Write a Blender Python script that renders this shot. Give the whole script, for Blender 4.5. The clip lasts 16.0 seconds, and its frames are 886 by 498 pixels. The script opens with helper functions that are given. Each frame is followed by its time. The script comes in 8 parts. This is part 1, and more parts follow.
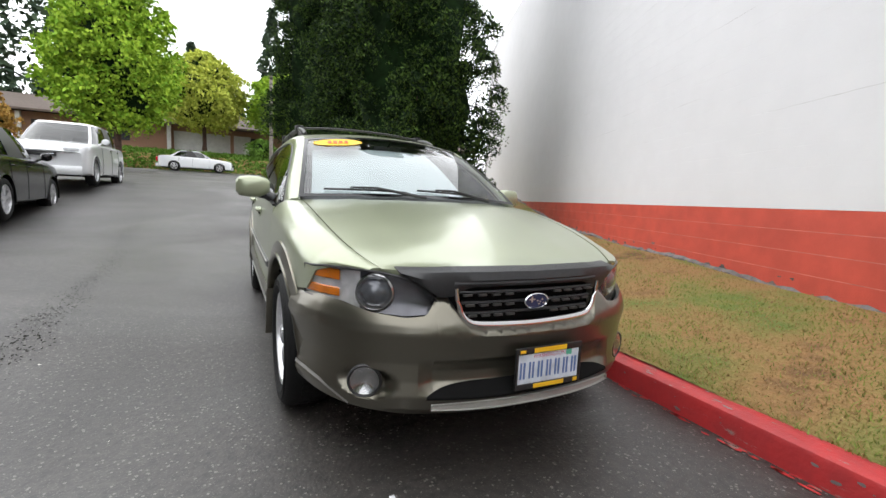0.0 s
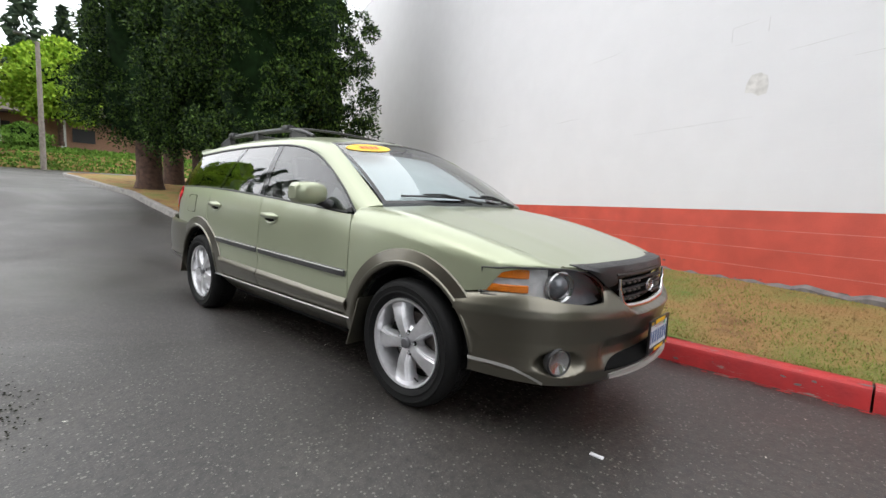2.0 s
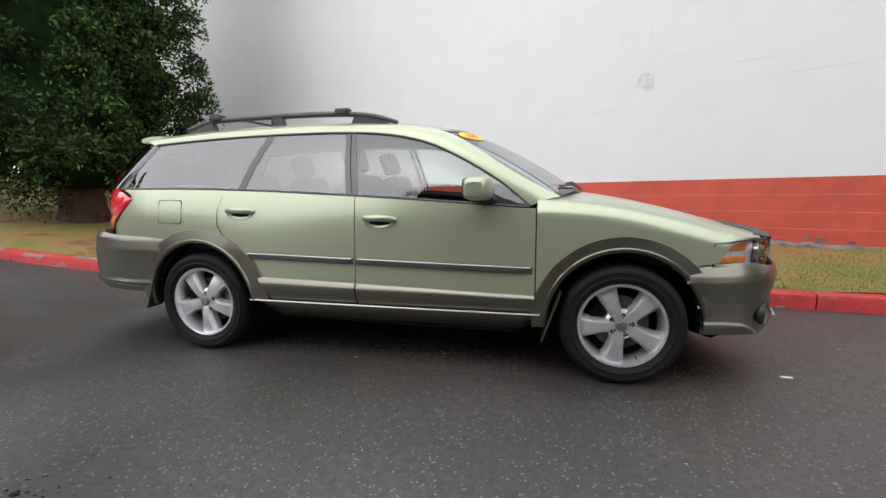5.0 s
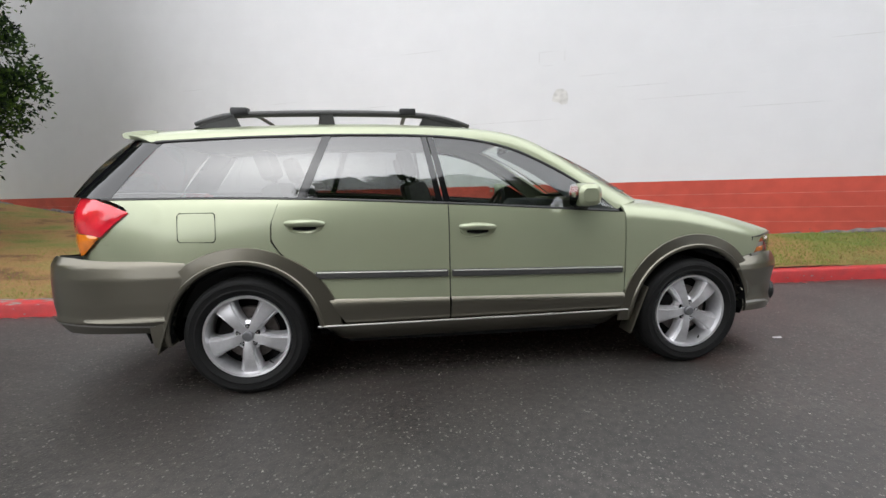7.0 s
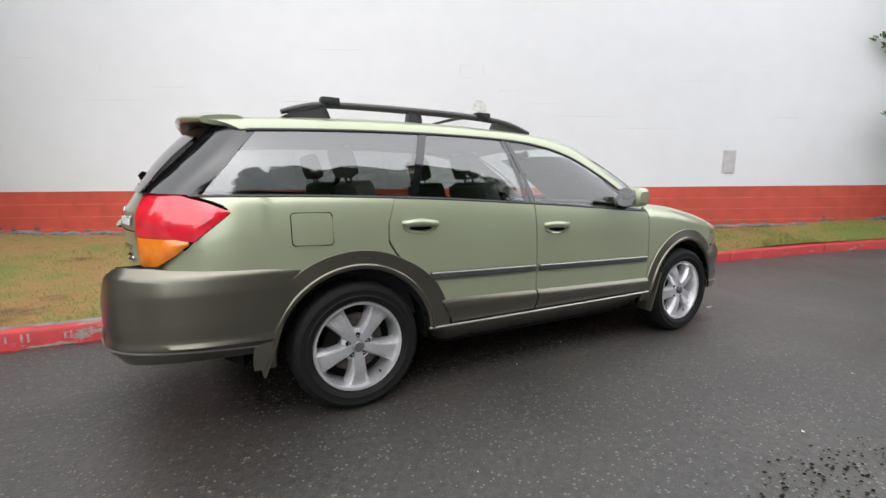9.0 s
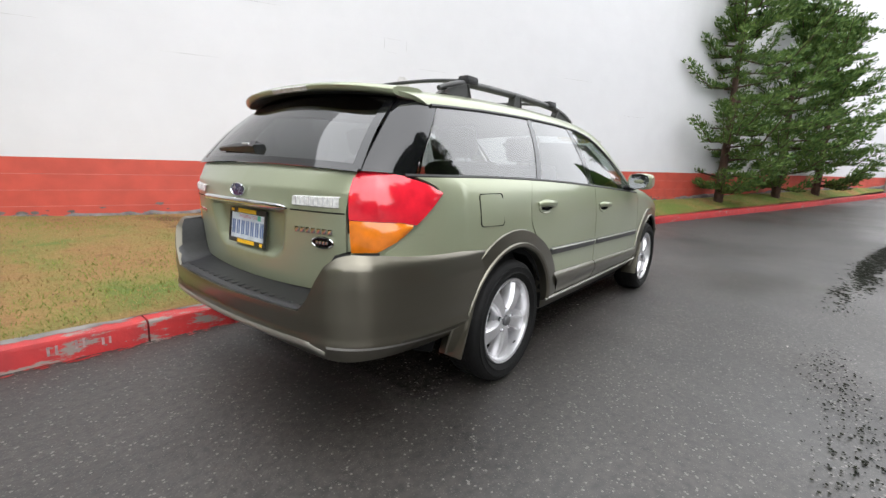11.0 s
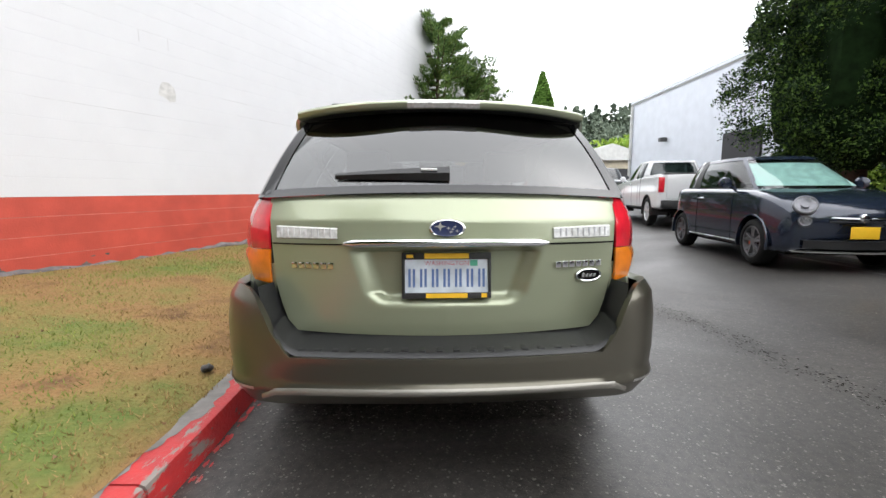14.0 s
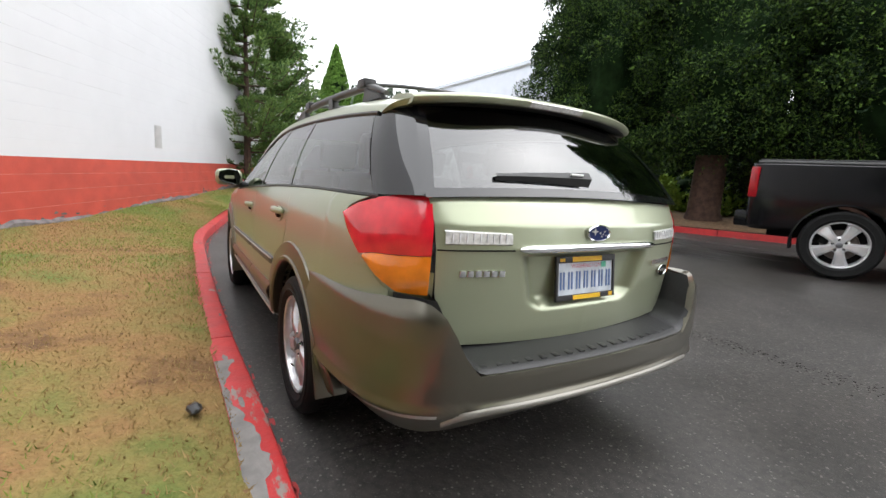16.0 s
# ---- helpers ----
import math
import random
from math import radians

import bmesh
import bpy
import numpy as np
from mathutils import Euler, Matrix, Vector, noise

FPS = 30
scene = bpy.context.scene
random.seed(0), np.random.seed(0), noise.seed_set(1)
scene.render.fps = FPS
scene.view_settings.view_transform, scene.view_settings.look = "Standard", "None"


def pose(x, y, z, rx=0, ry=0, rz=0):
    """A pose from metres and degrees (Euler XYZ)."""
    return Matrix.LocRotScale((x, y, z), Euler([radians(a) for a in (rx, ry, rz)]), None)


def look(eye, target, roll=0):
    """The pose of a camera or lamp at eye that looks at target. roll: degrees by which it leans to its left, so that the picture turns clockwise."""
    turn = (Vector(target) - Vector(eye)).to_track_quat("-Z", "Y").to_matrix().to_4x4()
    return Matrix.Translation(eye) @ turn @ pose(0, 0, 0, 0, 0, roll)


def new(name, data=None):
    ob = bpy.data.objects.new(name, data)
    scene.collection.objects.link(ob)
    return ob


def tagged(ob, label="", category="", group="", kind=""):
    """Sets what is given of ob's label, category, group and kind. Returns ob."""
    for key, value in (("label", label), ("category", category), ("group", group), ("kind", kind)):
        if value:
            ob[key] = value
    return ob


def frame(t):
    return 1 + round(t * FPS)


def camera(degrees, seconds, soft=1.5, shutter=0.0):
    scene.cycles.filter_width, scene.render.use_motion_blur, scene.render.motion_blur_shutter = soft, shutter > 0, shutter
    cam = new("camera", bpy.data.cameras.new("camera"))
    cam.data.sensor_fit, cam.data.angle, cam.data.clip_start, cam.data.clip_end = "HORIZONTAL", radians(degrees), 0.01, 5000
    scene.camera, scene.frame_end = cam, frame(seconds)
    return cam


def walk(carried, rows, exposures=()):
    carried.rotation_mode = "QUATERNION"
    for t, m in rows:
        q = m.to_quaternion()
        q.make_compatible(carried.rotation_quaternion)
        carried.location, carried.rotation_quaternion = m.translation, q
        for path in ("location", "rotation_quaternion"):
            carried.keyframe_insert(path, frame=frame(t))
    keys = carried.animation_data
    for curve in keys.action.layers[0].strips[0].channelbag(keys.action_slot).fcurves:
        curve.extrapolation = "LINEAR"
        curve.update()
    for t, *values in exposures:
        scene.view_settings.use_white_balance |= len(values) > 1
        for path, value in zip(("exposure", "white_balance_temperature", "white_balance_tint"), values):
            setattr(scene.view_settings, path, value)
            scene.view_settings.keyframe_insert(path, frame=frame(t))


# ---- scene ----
cam = camera(90.3, 16.0)
PATH = [
    (0, (3.62, -1.095, 1.097), (1.839, -0.219, 0.848), 2.8),
    (0.5, (3.472, -1.4, 1.086), (1.802, -0.33, 0.826), 2.3),
    (1, (3.348, -1.748, 1.101), (1.841, -0.453, 0.874), 2.2),
    (1.5, (3.176, -2.096, 1.074), (1.737, -0.723, 0.868), 2.4),
    (2, (2.924, -2.408, 1.076), (1.619, -0.909, 0.858), 2.7),
    (2.5, (2.654, -2.73, 1.078), (1.42, -1.175, 0.83), 1.2),
    (3, (2.356, -2.949, 1.07), (1.256, -1.303, 0.78), 0.4),
    (3.5, (2.02, -3.117, 1.093), (1.121, -1.349, 0.832), 1.3),
    (4, (1.658, -3.23, 1.102), (0.883, -1.41, 0.808), 0.4),
    (6.5, (-0.188, -3.351, 1.137), (-0.072, -1.372, 0.87), -0.9),
    (7, (-0.568, -3.327, 1.155), (-0.304, -1.366, 0.864), -0.9),
    (7.5, (-0.927, -3.31, 1.161), (-0.478, -1.377, 0.906), -1.0),
    (8, (-1.292, -3.231, 1.142), (-0.669, -1.358, 0.818), -2.0),
    (8.5, (-1.651, -3.111, 1.136), (-0.845, -1.3, 0.873), -0.7),
    (9, (-2.018, -2.954, 1.146), (-1.055, -1.223, 0.867), 0.3),
    (9.5, (-2.354, -2.747, 1.159), (-1.219, -1.129, 0.851), -0.1),
    (10, (-2.739, -2.523, 1.167), (-1.436, -1.035, 0.872), -0.7),
    (10.2, (-2.878, -2.417, 1.143), (-1.53, -0.975, 0.821), -0.2),
    (12.5, (-3.881, -1.022, 1.14), (-2.006, -0.388, 0.855), 2.4),
    (13, (-3.931, -0.639, 1.138), (-1.989, -0.241, 0.874), 0.5),
    (13.5, (-3.934, -0.271, 1.141), (-1.952, -0.139, 0.913), -0.2),
    (14, (-3.889, 0.086, 1.118), (-1.906, -0.006, 0.878), 0.0),
    (14.5, (-3.799, 0.4, 1.141), (-1.846, 0.073, 0.859), 2.4),
    (15, (-3.723, 0.741, 1.19), (-1.842, 0.135, 0.886), 3.1),
    (15.5, (-3.62, 1.002, 1.189), (-1.803, 0.208, 0.931), 3.0),
    (16, (-3.442, 1.336, 1.169), (-1.76, 0.301, 0.856), 3.4),
]
walk(cam, [(t, look(eye, target, roll)) for t, eye, target, roll in PATH], [(0, 0.0), (4, -0.03), (6.5, -0.06), (9, 0.08), (12.5, 0.16), (16, 0.26)])


# ---- light ----
world = bpy.data.worlds.new("overcast_sky")
scene.world = world
world.use_nodes = True
wn = world.node_tree
wn.nodes.clear()
w_out = wn.nodes.new("ShaderNodeOutputWorld")
w_bg = wn.nodes.new("ShaderNodeBackground")
w_sky = wn.nodes.new("ShaderNodeTexSky")
w_sky.sky_type = "NISHITA"
w_sky.sun_disc = False
w_sky.sun_elevation = radians(52)
w_sky.sun_rotation = radians(200)
w_sky.dust_density = 4.0
w_hsv = wn.nodes.new("ShaderNodeHueSaturation")
w_hsv.inputs["Saturation"].default_value = 0.12
w_mix = wn.nodes.new("ShaderNodeMixRGB")
w_mix.inputs["Fac"].default_value = 0.8
w_mix.inputs["Color2"].default_value = (9.2, 9.4, 9.8, 1)
wn.links.new(w_sky.outputs[0], w_hsv.inputs["Color"])
wn.links.new(w_hsv.outputs[0], w_mix.inputs["Color1"])
wn.links.new(w_mix.outputs[0], w_bg.inputs["Color"])
w_bg.inputs["Strength"].default_value = 0.315
wn.links.new(w_bg.outputs[0], w_out.inputs[0])

sun_data = bpy.data.lights.new("sun", "SUN")
sun_data.energy = 0.6
sun_data.angle = radians(150)
sun_data.color = (1.0, 0.97, 0.93)
sun = new("sun", sun_data)
sun.matrix_world = look((-10, -22, 36), (0, 0, 0))


# ---- materials ----
def mat(name, base, rough=0.6, metal=0.0, var=0.0, scale=8.0, bump=0.0, bscale=60.0, coat=0.0,
        base2=None, spec=0.5, flake=0.0, per_object=0.0, big=0.0, bigscale=0.6):
    """A procedural surface: base to base2 by noise, a second broad variation, fine relief, gloss."""
    m = bpy.data.materials.new(name)
    m.use_nodes = True
    nt = m.node_tree
    b = nt.nodes["Principled BSDF"]
    b.inputs["Roughness"].default_value = rough
    b.inputs["Metallic"].default_value = metal
    b.inputs["Specular IOR Level"].default_value = spec
    b.inputs["Coat Weight"].default_value = coat
    b.inputs["Coat Roughness"].default_value = 0.04
    col = (*base, 1)
    b.inputs["Base Color"].default_value = col
    if base2 is None:
        base2 = tuple(min(1, c * (1 - var)) for c in base)
    tc = nt.nodes.new("ShaderNodeTexCoord")
    if var > 0 or base2 != base or big > 0:
        n = nt.nodes.new("ShaderNodeTexNoise")
        n.inputs["Scale"].default_value = scale
        n.inputs["Detail"].default_value = 6
        nt.links.new(tc.outputs["Object"], n.inputs["Vector"])
        r = nt.nodes.new("ShaderNodeValToRGB")
        r.color_ramp.elements[0].position, r.color_ramp.elements[1].position = 0.35, 0.65
        r.color_ramp.elements[0].color, r.color_ramp.elements[1].color = (*base2, 1), col
        nt.links.new(n.outputs["Fac"], r.inputs["Fac"])
        last = r.outputs["Color"]
        if big > 0:
            n2 = nt.nodes.new("ShaderNodeTexNoise")
            n2.inputs["Scale"].default_value = bigscale
            n2.inputs["Detail"].default_value = 3
            nt.links.new(tc.outputs["Object"], n2.inputs["Vector"])
            mr = nt.nodes.new("ShaderNodeMapRange")
            mr.inputs["From Min"].default_value, mr.inputs["From Max"].default_value = 0.3, 0.7
            mr.inputs["To Min"].default_value, mr.inputs["To Max"].default_value = 1 - big, 1.0
            nt.links.new(n2.outputs["Fac"], mr.inputs["Value"])
            mx = nt.nodes.new("ShaderNodeMixRGB")
            mx.blend_type = "MULTIPLY"
            mx.inputs["Fac"].default_value = 1
            nt.links.new(last, mx.inputs["Color1"])
            nt.links.new(mr.outputs[0], mx.inputs["Color2"])
            last = mx.outputs["Color"]
        if per_object > 0:
            oi = nt.nodes.new("ShaderNodeObjectInfo")
            mr = nt.nodes.new("ShaderNodeMapRange")
            mr.inputs["To Min"].default_value, mr.inputs["To Max"].default_value = 1 - per_object, 1.0
            nt.links.new(oi.outputs["Random"], mr.inputs["Value"])
            mx = nt.nodes.new("ShaderNodeMixRGB")
            mx.blend_type = "MULTIPLY"
            mx.inputs["Fac"].default_value = 1
            nt.links.new(last, mx.inputs["Color1"])
            nt.links.new(mr.outputs[0], mx.inputs["Color2"])
            last = mx.outputs["Color"]
        nt.links.new(last, b.inputs["Base Color"])
    if bump > 0:
        nb = nt.nodes.new("ShaderNodeTexNoise")
        nb.inputs["Scale"].default_value = bscale
        nb.inputs["Detail"].default_value = 5
        nt.links.new(tc.outputs["Object"], nb.inputs["Vector"])
        bp = nt.nodes.new("ShaderNodeBump")
        bp.inputs["Strength"].default_value = bump
        bp.inputs["Distance"].default_value = 0.01
        nt.links.new(nb.outputs["Fac"], bp.inputs["Height"])
        nt.links.new(bp.outputs[0], b.inputs["Normal"])
    return m


def glass(name, tint, rough=0.02, ior=1.5):
    """Tinted pane: see-through body with a Fresnel gloss."""
    m = bpy.data.materials.new(name)
    m.use_nodes = True
    nt = m.node_tree
    nt.nodes.clear()
    out = nt.nodes.new("ShaderNodeOutputMaterial")
    mix = nt.nodes.new("ShaderNodeMixShader")
    tr = nt.nodes.new("ShaderNodeBsdfTransparent")
    tr.inputs[0].default_value = (*tint, 1)
    gl = nt.nodes.new("ShaderNodeBsdfGlossy")
    gl.inputs["Roughness"].default_value = rough
    lw = nt.nodes.new("ShaderNodeLayerWeight")
    lw.inputs["Blend"].default_value = 0.5
    f0 = ((ior - 1) / (ior + 1)) ** 2
    pw = nt.nodes.new("ShaderNodeMath")
    pw.operation = "POWER"
    pw.inputs[1].default_value = 4.0
    nt.links.new(lw.outputs["Facing"], pw.inputs[0])
    ma = nt.nodes.new("ShaderNodeMath")
    ma.operation = "MULTIPLY_ADD"
    ma.inputs[1].default_value, ma.inputs[2].default_value = 1 - f0, f0
    nt.links.new(pw.outputs[0], ma.inputs[0])
    nt.links.new(ma.outputs[0], mix.inputs[0])
    nt.links.new(tr.outputs[0], mix.inputs[1])
    nt.links.new(gl.outputs[0], mix.inputs[2])
    nt.links.new(mix.outputs[0], out.inputs[0])
    return m


def asphalt_material():
    """Wet, worn asphalt: brown-black binder, pale aggregate of two sizes, damp patches with a sheen."""
    m = bpy.data.materials.new("wet_asphalt")
    m.use_nodes = True
    nt = m.node_tree
    b = nt.nodes["Principled BSDF"]
    tc = nt.nodes.new("ShaderNodeTexCoord")

    def math_node(op, a, v):
        n = nt.nodes.new("ShaderNodeMath")
        n.operation = op
        nt.links.new(a, n.inputs[0])
        if isinstance(v, (int, float)):
            n.inputs[1].default_value = v
        else:
            nt.links.new(v, n.inputs[1])
        return n.outputs[0]

    def noise_tex(scale, detail, distortion=0.0):
        n = nt.nodes.new("ShaderNodeTexNoise")
        n.inputs["Scale"].default_value = scale
        n.inputs["Detail"].default_value = detail
        n.inputs["Distortion"].default_value = distortion
        nt.links.new(tc.outputs["Object"], n.inputs["Vector"])
        return n.outputs["Fac"]

    def stones(scale, share, size):
        vo = nt.nodes.new("ShaderNodeTexVoronoi")
        vo.inputs["Scale"].default_value = scale
        nt.links.new(tc.outputs["Object"], vo.inputs["Vector"])
        wnz = nt.nodes.new("ShaderNodeTexWhiteNoise")
        nt.links.new(vo.outputs["Color"], wnz.inputs["Vector"])
        pick = math_node("GREATER_THAN", wnz.outputs["Value"], 1 - share)
        grow = math_node("MULTIPLY", wnz.outputs["Value"], size)
        return math_node("MULTIPLY", pick, math_node("LESS_THAN", vo.outputs["Distance"], grow)), vo.outputs["Distance"]
    big, dist = stones(58, 0.20, 0.36)
    small, _ = stones(135, 0.30, 0.42)
    fine = noise_tex(26, 8)
    r1 = nt.nodes.new("ShaderNodeValToRGB")
    r1.color_ramp.elements[0].position, r1.color_ramp.elements[1].position = 0.3, 0.75
    r1.color_ramp.elements[0].color = (0.011, 0.0097, 0.0086, 1)
    r1.color_ramp.elements[1].color = (0.046, 0.040, 0.035, 1)
    nt.links.new(fine, r1.inputs["Fac"])
    worn = nt.nodes.new("ShaderNodeMapRange")
    worn.inputs["From Min"].default_value, worn.inputs["From Max"].default_value = 0.35, 0.65
    worn.inputs["To Min"].default_value, worn.inputs["To Max"].default_value = 0.72, 1.25
    nt.links.new(noise_tex(0.9, 6, 0.4), worn.inputs["Value"])
    base = nt.nodes.new("ShaderNodeMixRGB")
    base.blend_type = "MULTIPLY"
    base.inputs["Fac"].default_value = 1
    nt.links.new(r1.outputs[0], base.inputs["Color1"])
    nt.links.new(worn.outputs[0], base.inputs["Color2"])
    last = base.outputs[0]
    for fac, strength, colour in ((small, 0.6, (0.105, 0.096, 0.085, 1)), (big, 0.8, (0.165, 0.155, 0.14, 1))):
        mx = nt.nodes.new("ShaderNodeMixRGB")
        mx.inputs["Color2"].default_value = colour
        nt.links.new(math_node("MULTIPLY", fac, strength), mx.inputs["Fac"])
        nt.links.new(last, mx.inputs["Color1"])
        last = mx.outputs[0]
    nt.links.new(last, b.inputs["Base Color"])
    r2 = nt.nodes.new("ShaderNodeMapRange")
    r2.inputs["From Min"].default_value, r2.inputs["From Max"].default_value = 0.35, 0.65
    r2.inputs["To Min"].default_value, r2.inputs["To Max"].default_value = 0.40, 0.62
    nt.links.new(noise_tex(0.42, 5, 0.6), r2.inputs["Value"])
    # the ground that the parked car keeps dry is matt
    sx = nt.nodes.new("ShaderNodeSeparateXYZ")
    nt.links.new(tc.outputs["Object"], sx.inputs[0])
    sides = []
    for axis, half in (("X", 1.9), ("Y", 0.72)):
        d = math_node("ABSOLUTE", sx.outputs[axis], 0.0)
        mr = nt.nodes.new("ShaderNodeMapRange")
        mr.inputs["From Min"].default_value, mr.inputs["From Max"].default_value = half - 0.12, half + 0.12
        mr.inputs["To Min"].default_value, mr.inputs["To Max"].default_value = 1.0, 0.0
        nt.links.new(d, mr.inputs["Value"])
        sides.append(mr.outputs[0])
    dry = math_node("MULTIPLY", sides[0], sides[1])
    nt.links.new(math_node("ADD", r2.outputs[0], math_node("MULTIPLY", dry, 0.4)), b.inputs["Roughness"])
    sp = nt.nodes.new("ShaderNodeMapRange")
    sp.inputs["To Min"].default_value, sp.inputs["To Max"].default_value = 0.85, 0.05
    nt.links.new(dry, sp.inputs["Value"])
    nt.links.new(sp.outputs[0], b.inputs["Specular IOR Level"])
    h = math_node("ADD", math_node("MULTIPLY", dist, -0.8), noise_tex(90, 4))
    bp = nt.nodes.new("ShaderNodeBump")
    bp.inputs["Strength"].default_value = 0.22
    bp.inputs["Distance"].default_value = 0.006
    nt.links.new(h, bp.inputs["Height"])
    nt.links.new(bp.outputs[0], b.inputs["Normal"])
    return m


def lawn_material():
    """Late-summer verge: green and straw patches, bare soil."""
    m = bpy.data.materials.new("dry_lawn")
    m.use_nodes = True
    nt = m.node_tree
    b = nt.nodes["Principled BSDF"]
    b.inputs["Roughness"].default_value = 0.95
    b.inputs["Specular IOR Level"].default_value = 0.15
    tc = nt.nodes.new("ShaderNodeTexCoord")
    n1 = nt.nodes.new("ShaderNodeTexNoise")
    n1.inputs["Scale"].default_value = 1.1
    n1.inputs["Detail"].default_value = 7
    n1.inputs["Roughness"].default_value = 0.62
    nt.links.new(tc.outputs["Object"], n1.inputs["Vector"])
    r = nt.nodes.new("ShaderNodeValToRGB")
    e = r.color_ramp.elements
    e[0].position, e[0].color = 0.34, (0.14, 0.08, 0.042, 1)
    e[1].position, e[1].color = 0.66, (0.13, 0.170, 0.045, 1)
    mid = e.new(0.43)
    mid.color = (0.28, 0.165, 0.072, 1)
    mid2 = e.new(0.53)
    mid2.color = (0.235, 0.18, 0.065, 1)
    sx = nt.nodes.new("ShaderNodeSeparateXYZ")
    nt.links.new(tc.outputs["Object"], sx.inputs[0])
    lush = nt.nodes.new("ShaderNodeMapRange")
    lush.inputs["From Min"].default_value, lush.inputs["From Max"].default_value = 0.5, 5.0
    lush.inputs["To Min"].default_value, lush.inputs["To Max"].default_value = -0.012, 0.085
    nt.links.new(sx.outputs["X"], lush.inputs["Value"])
    ad = nt.nodes.new("ShaderNodeMath")
    nt.links.new(n1.outputs["Fac"], ad.inputs[0])
    nt.links.new(lush.outputs[0], ad.inputs[1])
    nt.links.new(ad.outputs[0], r.inputs["Fac"])
    n2 = nt.nodes.new("ShaderNodeTexNoise")
    n2.inputs["Scale"].default_value = 45
    n2.inputs["Detail"].default_value = 6
    nt.links.new(tc.outputs["Object"], n2.inputs["Vector"])
    mr = nt.nodes.new("ShaderNodeMapRange")
    mr.inputs["To Min"].default_value, mr.inputs["To Max"].default_value = 0.65, 1.3
    nt.links.new(n2.outputs["Fac"], mr.inputs["Value"])
    mx = nt.nodes.new("ShaderNodeMixRGB")
    mx.blend_type = "MULTIPLY"
    mx.inputs["Fac"].default_value = 1
    nt.links.new(r.outputs[0], mx.inputs["Color1"])
    nt.links.new(mr.outputs[0], mx.inputs["Color2"])
    nt.links.new(mx.outputs[0], b.inputs["Base Color"])
    bp = nt.nodes.new("ShaderNodeBump")
    bp.inputs["Strength"].default_value = 0.8
    bp.inputs["Distance"].default_value = 0.03
    nt.links.new(n2.outputs["Fac"], bp.inputs["Height"])
    nt.links.new(bp.outputs[0], b.inputs["Normal"])
    return m


def island_material(name, dark, light, rough=0.8, spec=0.2, start=0.0):
    """Foliage: each leaf spray has its own shade."""
    m = bpy.data.materials.new(name)
    m.use_nodes = True
    nt = m.node_tree
    b = nt.nodes["Principled BSDF"]
    b.inputs["Roughness"].default_value = rough
    b.inputs["Specular IOR Level"].default_value = spec
    g = nt.nodes.new("ShaderNodeNewGeometry")
    r = nt.nodes.new("ShaderNodeValToRGB")
    r.color_ramp.elements[0].color, r.color_ramp.elements[1].color = (*dark, 1), (*light, 1)
    r.color_ramp.elements[0].position = start
    nt.links.new(g.outputs["Random Per Island"], r.inputs["Fac"])
    nt.links.new(r.outputs[0], b.inputs["Base Color"])
    return m


def kerb_material():
    """Red kerb paint, worn through to grey concrete in streaks along the kerb."""
    m = mat("red_kerb_paint", (0.52, 0.032, 0.032), 0.5, base2=(0.40, 0.03, 0.032), scale=9, bump=0.35, bscale=45, per_object=0.15)
    nt = m.node_tree
    b = nt.nodes["Principled BSDF"]
    paint = b.inputs["Base Color"].links[0].from_socket
    tc = nt.nodes.new("ShaderNodeTexCoord")
    mp = nt.nodes.new("ShaderNodeMapping")
    mp.inputs["Scale"].default_value = (1.6, 6.0, 6.0)
    nt.links.new(tc.outputs["Object"], mp.inputs["Vector"])
    n = nt.nodes.new("ShaderNodeTexNoise")
    n.inputs["Scale"].default_value = 1.6
    n.inputs["Detail"].default_value = 9
    n.inputs["Roughness"].default_value = 0.68
    nt.links.new(mp.outputs[0], n.inputs["Vector"])
    r = nt.nodes.new("ShaderNodeValToRGB")
    r.color_ramp.elements[0].position, r.color_ramp.elements[1].position = 0.62, 0.66
    sx = nt.nodes.new("ShaderNodeSeparateXYZ")
    nt.links.new(tc.outputs["Object"], sx.inputs[0])
    wear = nt.nodes.new("ShaderNodeMapRange")
    wear.inputs["From Min"].default_value, wear.inputs["From Max"].default_value = -1.9, -0.5
    wear.inputs["To Min"].default_value, wear.inputs["To Max"].default_value = 0.075, 0.005
    nt.links.new(sx.outputs["X"], wear.inputs["Value"])
    ad = nt.nodes.new("ShaderNodeMath")
    nt.links.new(n.outputs["Fac"], ad.inputs[0])
    nt.links.new(wear.outputs[0], ad.inputs[1])
    nt.links.new(ad.outputs[0], r.inputs["Fac"])
    mx = nt.nodes.new("ShaderNodeMixRGB")
    mx.inputs["Color2"].default_value = (0.25, 0.215, 0.19, 1)
    nt.links.new(r.outputs[0], mx.inputs["Fac"])
    nt.links.new(paint, mx.inputs["Color1"])
    nt.links.new(mx.outputs[0], b.inputs["Base Color"])
    return m


M_ASPHALT = asphalt_material()
M_LAWN = lawn_material()
M_GREEN = mat("green_metallic_paint", (0.365, 0.395, 0.27), 0.28, 0.42, var=0.06, scale=900, coat=0.5, big=0.05, bigscale=2)
M_CLAD = mat("bronze_grey_lower_paint", (0.172, 0.160, 0.126), 0.30, 0.86, var=0.12, scale=700, coat=0.35)
# near-black, also used to paint the shade in gaps and hollows
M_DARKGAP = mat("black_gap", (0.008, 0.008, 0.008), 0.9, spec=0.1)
M_RUBBER = mat("tyre_rubber", (0.007, 0.007, 0.007), 0.7, spec=0.25, var=0.3, scale=30, bump=0.2, bscale=120)
M_BLACKPL = mat("black_plastic", (0.022, 0.022, 0.023), 0.42, var=0.2, scale=60, bump=0.15, bscale=400)
